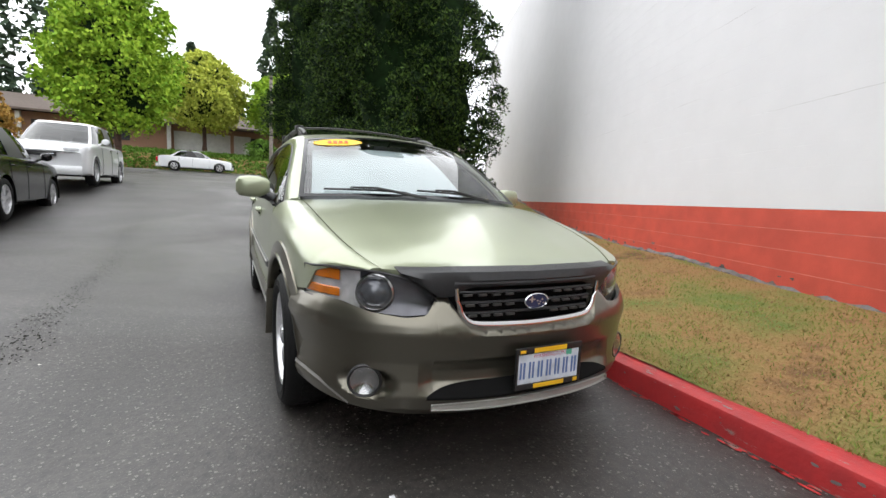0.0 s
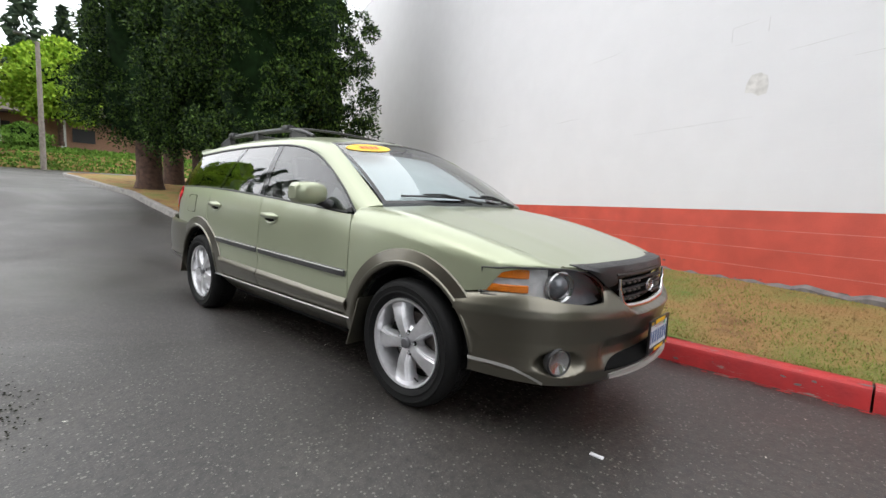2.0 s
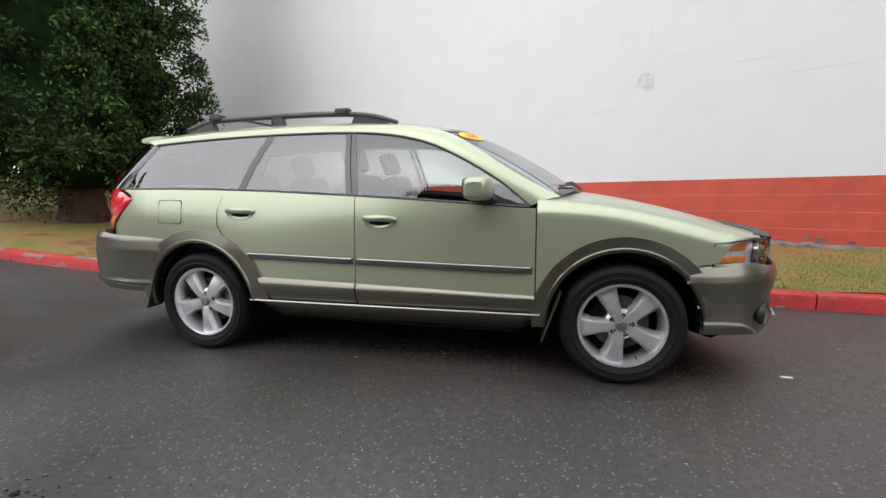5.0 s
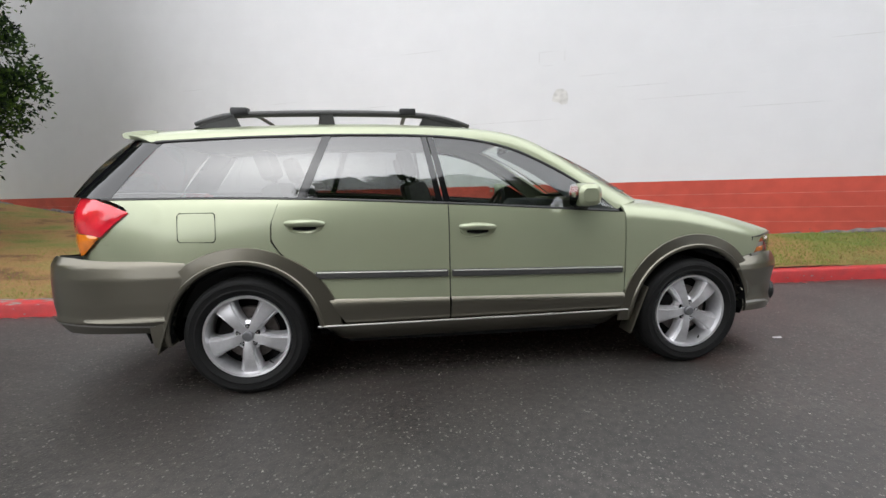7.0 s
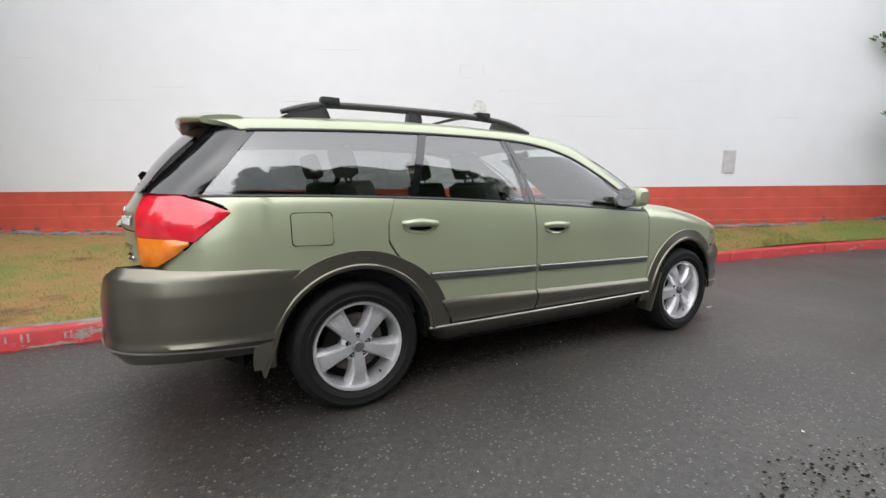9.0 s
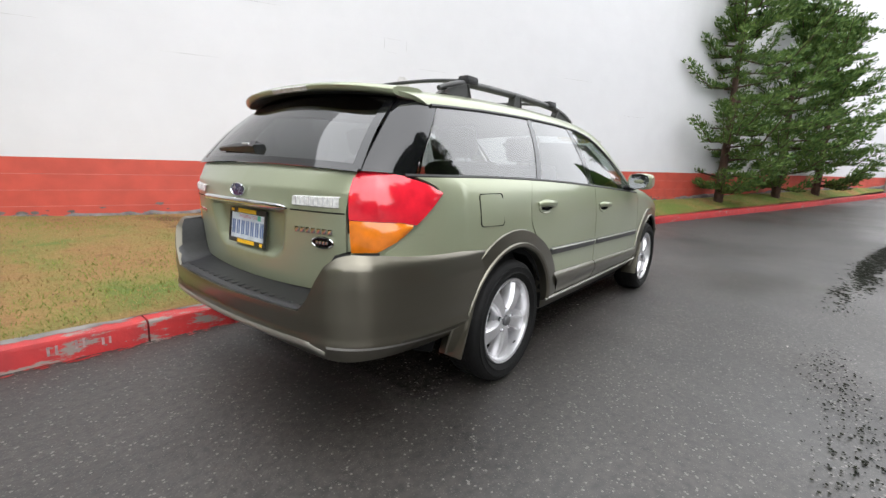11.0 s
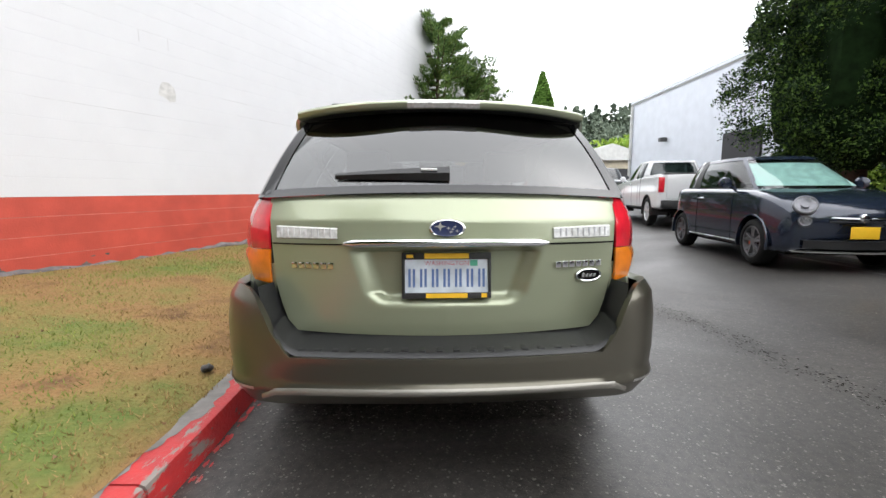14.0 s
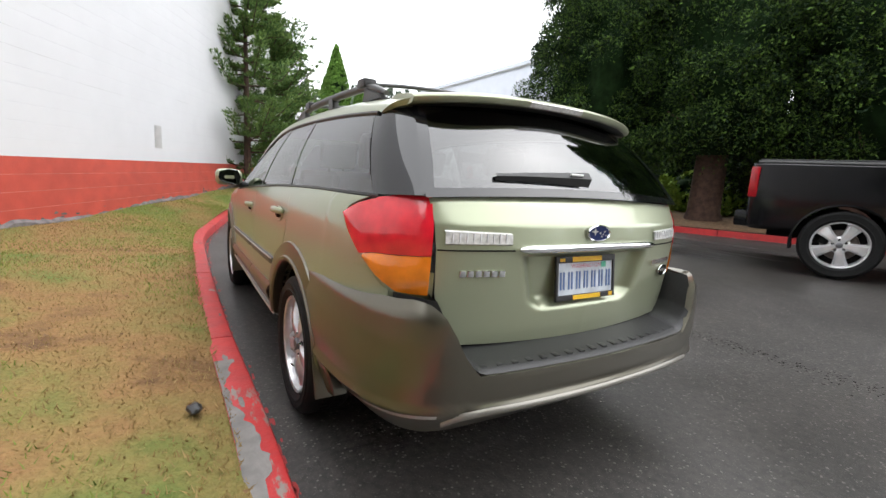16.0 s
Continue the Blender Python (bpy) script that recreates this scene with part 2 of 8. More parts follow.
M_BLACKGL = mat("gloss_black", (0.009, 0.009, 0.010), 0.16, spec=0.35, var=0.2, scale=5)
M_GLASSBLK = mat("black_glass_border", (0.006, 0.006, 0.007), 0.05, spec=0.7, coat=0.1)
M_TRIMBLK = mat("black_window_trim", (0.015, 0.015, 0.015), 0.4)
M_ALLOY = mat("silver_alloy", (0.68, 0.675, 0.69), 0.3, 0.7, var=0.1, scale=40, coat=0.3)
M_ALLOYDK = mat("alloy_shadow_side", (0.2, 0.2, 0.21), 0.45, 0.7, var=0.15, scale=40)
M_CHROME = mat("chrome", (0.78, 0.79, 0.8), 0.08, 1.0, var=0.05, scale=20)
M_STEEL = mat("brake_steel", (0.16, 0.14, 0.13), 0.5, 0.8, var=0.4, scale=30)
M_SILVER = mat("silver_paint", (0.46, 0.45, 0.42), 0.35, 0.5, var=0.08, scale=300, coat=0.3)
M_CREASE = mat("bronze_crease_highlight", (0.30, 0.285, 0.25), 0.34, 0.6, var=0.08, scale=300, coat=0.3)
M_RAIL = mat("roof_rail_grey", (0.055, 0.055, 0.053), 0.45, var=0.2, scale=80)
M_GLASS_W = glass("windscreen_glass", (0.82, 0.87, 0.86), ior=1.9)
M_GLASS_F = glass("front_door_glass", (0.70, 0.75, 0.73), ior=1.95)
M_GLASS_P = glass("privacy_glass", (0.42, 0.44, 0.44), ior=2.35)
M_GLASS_R = glass("rear_glass", (0.14, 0.145, 0.145), ior=2.2)
M_LENS = glass("clear_lens", (0.9, 0.9, 0.9), ior=1.45)
M_RED = mat("red_lamp_lens", (0.80, 0.02, 0.04), 0.12, coat=0.8, var=0.25, scale=14)
M_REDDK = mat("red_lamp_inner", (0.33, 0.005, 0.012), 0.2, coat=0.6, var=0.2, scale=20)
M_AMBER = mat("amber_lamp_lens", (0.85, 0.23, 0.015), 0.14, coat=0.8, var=0.25, scale=16)
M_CLEARW = mat("white_lamp_lens", (0.72, 0.72, 0.70), 0.2, coat=0.8, var=0.3, scale=60)
M_REFLECT = mat("lamp_reflector", (0.6, 0.6, 0.6), 0.16, 0.9, var=0.3, scale=25)
M_LAMPSILVER = mat("lamp_silver", (0.80, 0.80, 0.81), 0.18, 0.25, var=0.25, scale=30)
M_PROJECTOR = mat("projector_glass", (0.16, 0.17, 0.19), 0.08, 0.3, coat=0.9, var=0.3, scale=30)
M_SMOKE = mat("smoked_lamp_bowl", (0.20, 0.20, 0.22), 0.2, 0.5, var=0.3, scale=12)
M_SEAT = mat("grey_leather", (0.10, 0.098, 0.09), 0.6, var=0.2, scale=40, bump=0.1)
M_DASH = mat("dark_dashboard", (0.03, 0.03, 0.032), 0.65, var=0.2, scale=60)
M_HEADLINER = mat("pale_headliner", (0.32, 0.31, 0.29), 0.9, var=0.1, scale=60)
# pale silver stands in for the sky reflected in the wagon's windscreen
M_GLARE = mat("screen_glare_silver", (0.42, 0.46, 0.48), 0.45, 0.0, var=0.12, scale=8, bump=0.1, bscale=20)
M_YELLOW = mat("yellow_sticker", (0.88, 0.52, 0.02), 0.5, var=0.05, scale=20)
M_STICKRED = mat("red_ink", (0.55, 0.10, 0.02), 0.5)
M_PLATE = mat("plate_white", (0.70, 0.76, 0.82), 0.4, var=0.25, scale=18)
M_PLATEBLUE = mat("plate_blue", (0.10, 0.17, 0.36), 0.45)
M_PLATERED = mat("plate_red", (0.55, 0.12, 0.16), 0.5)
M_PLATEGRN = mat("plate_green", (0.1, 0.45, 0.3), 0.5)
M_WHITEBLK = mat("white_painted_block", (0.71, 0.71, 0.725), 0.62, var=0.025, scale=3, bump=0.15, bscale=70, big=0.05, bigscale=0.5)
M_REDBLK = mat("red_painted_block", (0.63, 0.092, 0.06), 0.55, var=0.18, scale=4, bump=0.3, bscale=70, big=0.15, bigscale=0.7)
M_SCUFF = mat("bare_concrete", (0.19, 0.17, 0.165), 0.9, var=0.5, scale=9, bump=0.4, bscale=40)
M_KERBRED = kerb_material()
M_KERBGREY = mat("grey_kerb_concrete", (0.25, 0.235, 0.22), 0.85, var=0.4, scale=7, bump=0.4, bscale=50)
M_FOLIAGE = island_material("cedar_foliage", (0.006, 0.018, 0.0045), (0.080, 0.145, 0.022), start=0.4)
M_FOLPINE = island_material("pine_foliage", (0.045, 0.10, 0.03), (0.18, 0.27, 0.07))
M_FOLMAPLE = island_material("maple_leaves", (0.13, 0.26, 0.015), (0.33, 0.47, 0.04))
M_FOLYELLOW = island_material("yellowing_leaves", (0.30, 0.36, 0.05), (0.50, 0.53, 0.09))
# distance haze is mixed into these pale grey-green leaf colours
M_FOLFAR = island_material("hazed_far_foliage", (0.10, 0.13, 0.098), (0.165, 0.20, 0.145))
M_FOLWEST = island_material("dark_conifer_foliage", (0.028, 0.05, 0.03), (0.075, 0.11, 0.06))
M_FOLTOP = island_material("clipped_cypress", (0.055, 0.12, 0.018), (0.12, 0.225, 0.035))
M_FOLLIGHT = island_material("light_bushes", (0.12, 0.22, 0.03), (0.28, 0.38, 0.06))
M_HEDGE = island_material("ivy_bank", (0.07, 0.15, 0.02), (0.17, 0.30, 0.045))
M_ORANGE = island_material("russet_leaves", (0.30, 0.20, 0.05), (0.45, 0.24, 0.05))
M_GRASSBL = island_material("grass_blades", (0.22, 0.145, 0.06), (0.36, 0.25, 0.105))
M_GRASSGR = island_material("green_grass_blades", (0.13, 0.17, 0.035), (0.23, 0.27, 0.06))
# near-black green stands in for the shade deep inside the crowns
M_FOLCORE = mat("crown_shade_green", (0.012, 0.028, 0.008), 0.95, var=0.5, scale=6, spec=0.1)
M_BARK = mat("red_brown_bark", (0.09, 0.05, 0.035), 0.95, var=0.5, scale=9, bump=0.8, bscale=25)
M_DEADLEAF = mat("dead_leaf", (0.24, 0.14, 0.065), 0.8, var=0.4, scale=10)
M_STENCIL = mat("faded_stencil", (0.42, 0.30, 0.29), 0.7, var=0.4, scale=30)
M_LEAFPALE = mat("pale_litter", (0.55, 0.53, 0.47), 0.8, var=0.2, scale=10)


# ---- mesh helpers ----
def finish(name, bm, material, parent=None, smooth=True):
    me = bpy.data.meshes.new(name)
    bm.normal_update()
    bm.to_mesh(me)
    bm.free()
    mats = material if isinstance(material, (list, tuple)) else [material]
    for m in mats:
        me.materials.append(m)
    if smooth:
        me.shade_smooth()
        me.set_sharp_from_angle(angle=radians(38))
    ob = new(name, me)
    if parent is not None:
        ob.parent = parent
    return ob


def part(name, bm, material, parent, label=""):
    ob = finish(name, bm, material, parent)
    if label:
        ob["label"] = label
    return ob


def thing(name, label, category, m=None, group="", kind=""):
    ob = new(name)
    ob.empty_display_size = 0.2
    tagged(ob, label, category, group, kind)
    if m is not None:
        ob.matrix_world = m
    return ob


def soup(name, verts, material, corners=3, parent=None):
    """A mesh of loose triangles or quads from an (n, corners, 3) array."""
    n = len(verts)
    me = bpy.data.meshes.new(name)
    me.vertices.add(n * corners)
    me.vertices.foreach_set("co", np.asarray(verts, dtype=np.float32).ravel())
    me.loops.add(n * corners)
    me.loops.foreach_set("vertex_index", np.arange(n * corners, dtype=np.int32))
    me.polygons.add(n)
    me.polygons.foreach_set("loop_start", np.arange(0, n * corners, corners, dtype=np.int32))
    me.polygons.foreach_set("loop_total", np.full(n, corners, dtype=np.int32))
    me.materials.append(material)
    me.update(calc_edges=True)
    ob = new(name, me)
    if parent is not None:
        ob.parent = parent
    return ob


def grid_into(bm, pts, close_u=False, flip=False):
    """pts[i][j] -> quads. Returns the vertices."""
    vs = [[bm.verts.new(p) for p in row] for row in pts]
    n = len(vs)
    for i in range(n if close_u else n - 1):
        a, b = vs[i], vs[(i + 1) % n]
        for j in range(len(a) - 1):
            q = (a[j], a[j + 1], b[j + 1], b[j])
            try:
                bm.faces.new(q[::-1] if flip else q)
            except ValueError:
                pass
    return vs


def box_into(bm, lo, hi, bevel=0.0, m=None):
    r = bmesh.ops.create_cube(bm, size=1)
    c = [(a + b) / 2 for a, b in zip(lo, hi)]
    s = [max(1e-4, abs(b - a)) for a, b in zip(lo, hi)]
    t = Matrix.Translation(c) @ Matrix.Diagonal((*s, 1))
    bmesh.ops.transform(bm, matrix=(m @ t) if m is not None else t, verts=r["verts"])
    if bevel > 0:
        es = list({e for v in r["verts"] for e in v.link_edges})
        bmesh.ops.bevel(bm, geom=es, offset=bevel, segments=2, affect="EDGES", profile=0.6)


def box(name, lo, hi, material, parent, bevel=0.0, label="", m=None):
    bm = bmesh.new()
    box_into(bm, lo, hi, bevel, m)
    return part(name, bm, material, parent, label)


def tube_into(bm, path, radius, sides=8, caps=True, flat=1.0):
    """A round bar along a polyline; radius a number or a list."""
    path = [Vector(p) for p in path]
    rs = radius if isinstance(radius, (list, tuple)) else [radius] * len(path)
    rings = []
    ref = Vector((0, 0, 1))
    for i, p in enumerate(path):
        d = (path[min(i + 1, len(path) - 1)] - path[max(i - 1, 0)]).normalized()
        up = ref if abs(d.dot(ref)) < 0.95 else Vector((1, 0, 0))
        s = d.cross(up).normalized()
        u = s.cross(d).normalized()
        rings.append([bm.verts.new(p + s * (math.cos(a) * rs[i]) + u * (math.sin(a) * rs[i] * flat))
                      for a in (2 * math.pi * k / sides for k in range(sides))])
    for a, b in zip(rings, rings[1:]):
        for k in range(sides):
            bm.faces.new((a[k], a[(k + 1) % sides], b[(k + 1) % sides], b[k]))
    if caps:
        bm.faces.new(rings[0][::-1])
        bm.faces.new(rings[-1])


def lathe_into(bm, profile, sides=32, axis="y", centre=(0, 0, 0)):
    """profile: (r, h) pairs, turned about an axis through centre."""
    c = Vector(centre)
    rings = []
    for r, h in profile:
        ring = []
        for k in range(sides):
            a = 2 * math.pi * k / sides
            if axis == "y":
                ring.append(bm.verts.new(c + Vector((r * math.cos(a), h, r * math.sin(a)))))
            elif axis == "x":
                ring.append(bm.verts.new(c + Vector((h, r * math.cos(a), r * math.sin(a)))))
            else:
                ring.append(bm.verts.new(c + Vector((r * math.cos(a), r * math.sin(a), h))))
        rings.append(ring)
    for a, b in zip(rings, rings[1:]):
        for k in range(sides):
            bm.faces.new((a[k], a[(k + 1) % sides], b[(k + 1) % sides], b[k]))


def ip(x, xs, ys):
    return float(np.interp(x, xs, ys))


SLOPES = {}


def sm(x, xs, ys):
    """Smooth monotone interpolation, for panels without facets."""
    key = (tuple(xs), tuple(ys))
    if key not in SLOPES:
        h, d = np.diff(xs), np.diff(ys) / np.diff(xs)
        m = np.zeros(len(xs))
        m[0], m[-1] = d[0], d[-1]
        for i in range(1, len(xs) - 1):
            if d[i - 1] * d[i] > 0:
                a, b = 2 * h[i] + h[i - 1], h[i] + 2 * h[i - 1]
                m[i] = (a + b) / (a / d[i - 1] + b / d[i])
        SLOPES[key] = m
    m = SLOPES[key]
    if x <= xs[0] or x >= xs[-1]:
        return float(ys[0] if x <= xs[0] else ys[-1])
    i = int(np.searchsorted(xs, x)) - 1
    h = xs[i + 1] - xs[i]
    t = (x - xs[i]) / h
    return float((2 * t ** 3 - 3 * t ** 2 + 1) * ys[i] + (t ** 3 - 2 * t ** 2 + t) * h * m[i] + (3 * t ** 2 - 2 * t ** 3) * ys[i + 1] + (t ** 3 - t ** 2) * h * m[i + 1])


def curve3(points, n):
    """n points along a smooth curve through the given ones, evenly by length."""
    p = np.array(points, dtype=float)
    ext = np.vstack([2 * p[0] - p[1], p, 2 * p[-1] - p[-2]])
    dense = []
    for i in range(1, len(ext) - 2):
        a, b, c, d = ext[i - 1], ext[i], ext[i + 1], ext[i + 2]
        for t in np.linspace(0, 1, 24, endpoint=False):
            dense.append(0.5 * (2 * b + (c - a) * t + (2 * a - 5 * b + 4 * c - d) * t ** 2 + (3 * b - a - 3 * c + d) * t ** 3))
    dense.append(ext[-2])
    dense = np.array(dense)
    s = np.r_[0, np.cumsum(np.linalg.norm(np.diff(dense, axis=0), axis=1))]
    q = np.linspace(0, s[-1], n)
    return np.stack([np.interp(q, s, dense[:, k]) for k in range(dense.shape[1])], 1)


def outward(bm, axis, sgn):
    bmesh.ops.recalc_face_normals(bm, faces=bm.faces)
    if sum((f.normal * f.calc_area() for f in bm.faces), Vector())[axis] * sgn < 0:
        bmesh.ops.reverse_faces(bm, faces=bm.faces)


# ---- ground ----
HX = [-500, -120, -60, -32, -20, -12, -10, -8, -6, -4, 4, 7, 10, 15, 25, 40, 120, 500]
HZ = [9, 5.0, 2.9, 1.75, 1.25, 0.8, 0.56, 0.34, 0.12, 0, 0, 0.12, 0.28, 0.52, 0.86, 1.15, 2.5, 8]


def ground_z(x, y):
    z = ip(x, HX, HZ)
    # beyond the drainage seam the lane rises to the parking row
    z += ip(x, [-6.5, -3.5, 5.5, 9.0], [0, 1, 1, 0]) * ip(y, [-9, -6, -4.6, -3.6, -2.6], [0.25, 0.23, 0.20, 0.10, 0.0])
    if y < -9:
        z += min(3.0, (-9 - y) * 0.03)
    return z


KERB = curve3([(-24.5, 5.0), (-24.9, 2.6), (-23.6, 1.4), (-18, 1.15), (-10, 1.14), (-4, 1.1), (-2, 1.02), (0, 1.05), (2.5, 1.03), (3.9, 0.97),
               (5.0, 0.76), (7.1, 0.18), (9, -0.62), (15, -3.05), (25, -6.3)], 260)
WALL_P = Vector((2.19, 3.38, 0))
WALL_D = Vector((0.914, -0.405, 0)).normalized()
WALL_N = Vector((-WALL_D.y, WALL_D.x, 0))            # away from the lane


def wall_y(x):
    return WALL_P.y + (x - WALL_P.x) * WALL_D.y / WALL_D.x


def kerb_y(x):
    k = KERB[3:]
    return float(np.interp(x, k[:, 0], k[:, 1]))


def build_ground():
    def axis(lo, hi, inner, step):
        a = list(np.arange(-inner, inner + 1e-6, step))
        grow = []
        v = inner
        while v < hi:
            v *= 1.35
            grow.append(min(v, hi))
        return sorted([-g for g in grow] + a + grow)
    xs = axis(-500, 500, 36, 0.5)
    ys = axis(-500, 500, 16, 0.4)
    bm = bmesh.new()
    grid_into(bm, [[(x, y, ground_z(x, y)) for y in ys] for x in xs], flip=True)
    g = finish("ground", bm, M_ASPHALT)
    tagged(g, "wet dark asphalt lane with pale worn aggregate", "asphalt", kind="structure")


build_ground()


def verge_z(x, y):
    yk, yw = kerb_y(x), wall_y(x)
    if yw - yk < 0.3:
        yw = yk + 0.3
    f = min(1.0, max(0.0, (y - yk) / (yw - yk)))
    return ground_z(x, yk) + 0.135 + 0.22 * f + 0.012 * math.sin(3 * x + 2 * y)


def build_verge():
    bm = bmesh.new()
    pts = []
    for x in np.arange(-24.0, 25.1, 0.4):
        yk, yw = kerb_y(x) + 0.13, max(wall_y(x) + 0.12, kerb_y(x) + 0.5)
        if x < -13:
            yw = 14.0
        pts.append([(x, yk + (yw - yk) * f, verge_z(x, yk + (yw - yk) * f) - (0.012 if f == 0 else 0)) for f in np.linspace(0, 1, 15)])
    grid_into(bm, pts, flip=True)
    v = finish("verge", bm, M_LAWN)
    tagged(v, "patchy dry lawn strip between kerb and wall", "lawn", kind="structure")


build_verge()


def kerb_run(pts, material, label, joint=1.83, width=0.15, height=0.135, name="kerb"):
    """A kerb of cast lengths along a line, each with a rounded front top edge."""
    root = thing(name, label, "kerb", kind="structure")
    pts = [Vector((p[0], p[1], ground_z(p[0], p[1]))) for p in pts]
    out = []
    run = [pts[0]]
    dist = 0
    for a, b in zip(pts, pts[1:]):
        dist += (b - a).length
        run.append(b)
        if dist > joint:
            out.append(run)
            run, dist = [b], 0
    if len(run) > 1:
        out.append(run)
    prof = [(0, -0.15), (0.0, height - 0.03), (0.009, height - 0.009), (0.03, height), (width, height), (width, -0.15)]
    for run in out:
        bm = bmesh.new()
        rows = []
        for i, p in enumerate(run):
            d = (run[min(i + 1, len(run) - 1)] - run[max(0, i - 1)])
            d.z = 0
            d.normalize()
            n = Vector((-d.y, d.x, 0))
            q = p + d * (0.006 if i == 0 else -0.006 if i == len(run) - 1 else 0)
            rows.append([q + n * a + Vector((0, 0, b)) for a, b in prof])
        vs = grid_into(bm, rows)
        bm.faces.new(vs[0])
        bm.faces.new(vs[-1][::-1])
        bmesh.ops.recalc_face_normals(bm, faces=bm.faces)
        part("kerb_length", bm, material, root)
    return root


red_k = [p for p in KERB if p[0] > -8.2]
grey_k = [p for p in KERB[:len(KERB) - len(red_k) + 1]]
kerb_run(red_k, M_KERBRED, "worn red-painted concrete kerb beside the lawn strip", name="kerb_red")
kerb_run(grey_k, M_KERBGREY, "plain grey concrete kerb beside the lawn strip", name="kerb_grey")
kerb_run([(25.2, -6.4 - 0.5 * i) for i in range(26)], M_KERBRED, "red-painted kerb across the end of the lane", name="kerb_far")
kerb_run(curve3([(9.5, -13), (8.4, -9.8), (6.4, -8.2), (4.4, -8.45), (3.0, -8.85), (0, -9.8), (-4, -10.7), (-9, -11.6)], 60)[::-1], M_KERBRED,
         "red-painted kerb round the tree island", name="kerb_island")


def chips(name, rows, material, label):
    """Thin irregular patches where paint has come off, lying on a surface."""
    bm = bmesh.new()
    rnd = random.Random(5)
    for c, u, v, a, b in rows:
        c, u, v = Vector(c), Vector(u), Vector(v)
        vs = []
        for k in range(9):
            an = 2 * math.pi * k / 9
            r = rnd.uniform(0.6, 1.15)
            vs.append(bm.verts.new(c + u * (math.cos(an) * a * r) + v * (math.sin(an) * b * r)))
        bm.faces.new(vs)
    ob = finish(name, bm, material, smooth=False)
    return tagged(ob, label, "paint wear", kind="stuff")


def kerb_chips():
    rnd = random.Random(11)
    rows = []
    for _ in range(90):
        x = rnd.choice([rnd.uniform(-4.6, -0.8), rnd.uniform(-6, 8), rnd.uniform(1.6, 4.5)])
        y = kerb_y(x)
        top = rnd.random() < 0.45
        d = Vector((1, (kerb_y(x + 0.05) - kerb_y(x - 0.05)) / 0.1, 0)).normalized()
        n = Vector((-d.y, d.x, 0))
        a = rnd.uniform(0.004, 0.016) * rnd.uniform(0.5, 1.5)
        if top:
            c = Vector((x, y, ground_z(x, y) + 0.1365)) + n * rnd.uniform(0.03, 0.13)
            if rnd.random() < 0.3 and x < 0:
                a *= 2.2
            rows.append((c, d, n, a * 2.2, min(a * 0.6, 0.03)))
        else:
            c = Vector((x, y, ground_z(x, y) + rnd.uniform(0.02, 0.1))) - n * 0.0022
            rows.append((c, d, Vector((0, 0, 1)), a, min(a * 0.5, 0.02)))
    # bare concrete along the back edge of the kerb
    bm = bmesh.new()
    strip = []
    for x in np.arange(-5.2, -0.9, 0.035):
        d = Vector((1, (kerb_y(x + 0.05) - kerb_y(x - 0.05)) / 0.1, 0)).normalized()
        n = Vector((-d.y, d.x, 0))
        w = 0.02 + 0.075 * max(0, noise.noise((x * 1.9, 3, 0)) + 0.5) + 0.02 * noise.noise((x * 9, 7, 0)) + rnd.uniform(-0.01, 0.014)
        p = Vector((x, kerb_y(x), ground_z(x, kerb_y(x)) + 0.1372))
        strip.append([p + n * 0.149, p + n * (0.149 - max(0.006, w))])
    grid_into(bm, strip)
    outward(bm, 2, 1)
    tagged(finish("bare_edge", bm, M_KERBGREY, smooth=False), "bare grey concrete along the kerb's worn back edge", "paint wear", kind="stuff")
    # stencilled marks on the kerb face, as plain bars
    bm = bmesh.new()
    for k in range(7):
        x = -3.4 + 0.12 * k
        if k == 3:
            continue
        for dx in (0.0, 0.035):
            y = kerb_y(x) - 0.0025
            box_into(bm, (x + dx, y - 0.0005, 0.045 + 0.008 * (k % 2)), (x + dx + 0.013, y, 0.088 + 0.01 * (k % 3)))
    tagged(finish("kerb_marks", bm, M_STENCIL, smooth=False), "faded white stencil marks on the red kerb face", "marking", kind="stuff")
    chips("bare_patches", rows, M_KERBGREY, "bare concrete chips in the red kerb paint")


kerb_chips()


def kerb_overspray():
    """Red paint flecks on the asphalt along the kerb foot."""
    rnd = random.Random(21)
    rows = []
    for _ in range(260):
        x = rnd.uniform(-5, 6)
        y = kerb_y(x) - rnd.uniform(0.01, 0.055)
        a = rnd.uniform(0.008, 0.05)
        rows.append((Vector((x, y, ground_z(x, y) + 0.004)), Vector((1, 0, 0)), Vector((0, 1, 0)), a, a * 0.3))
    chips("paint_flecks", rows, M_KERBRED, "red paint flecks on the asphalt at the kerb foot")


kerb_overspray()


# ---- block wall ----
WALL_TILT = 0.014


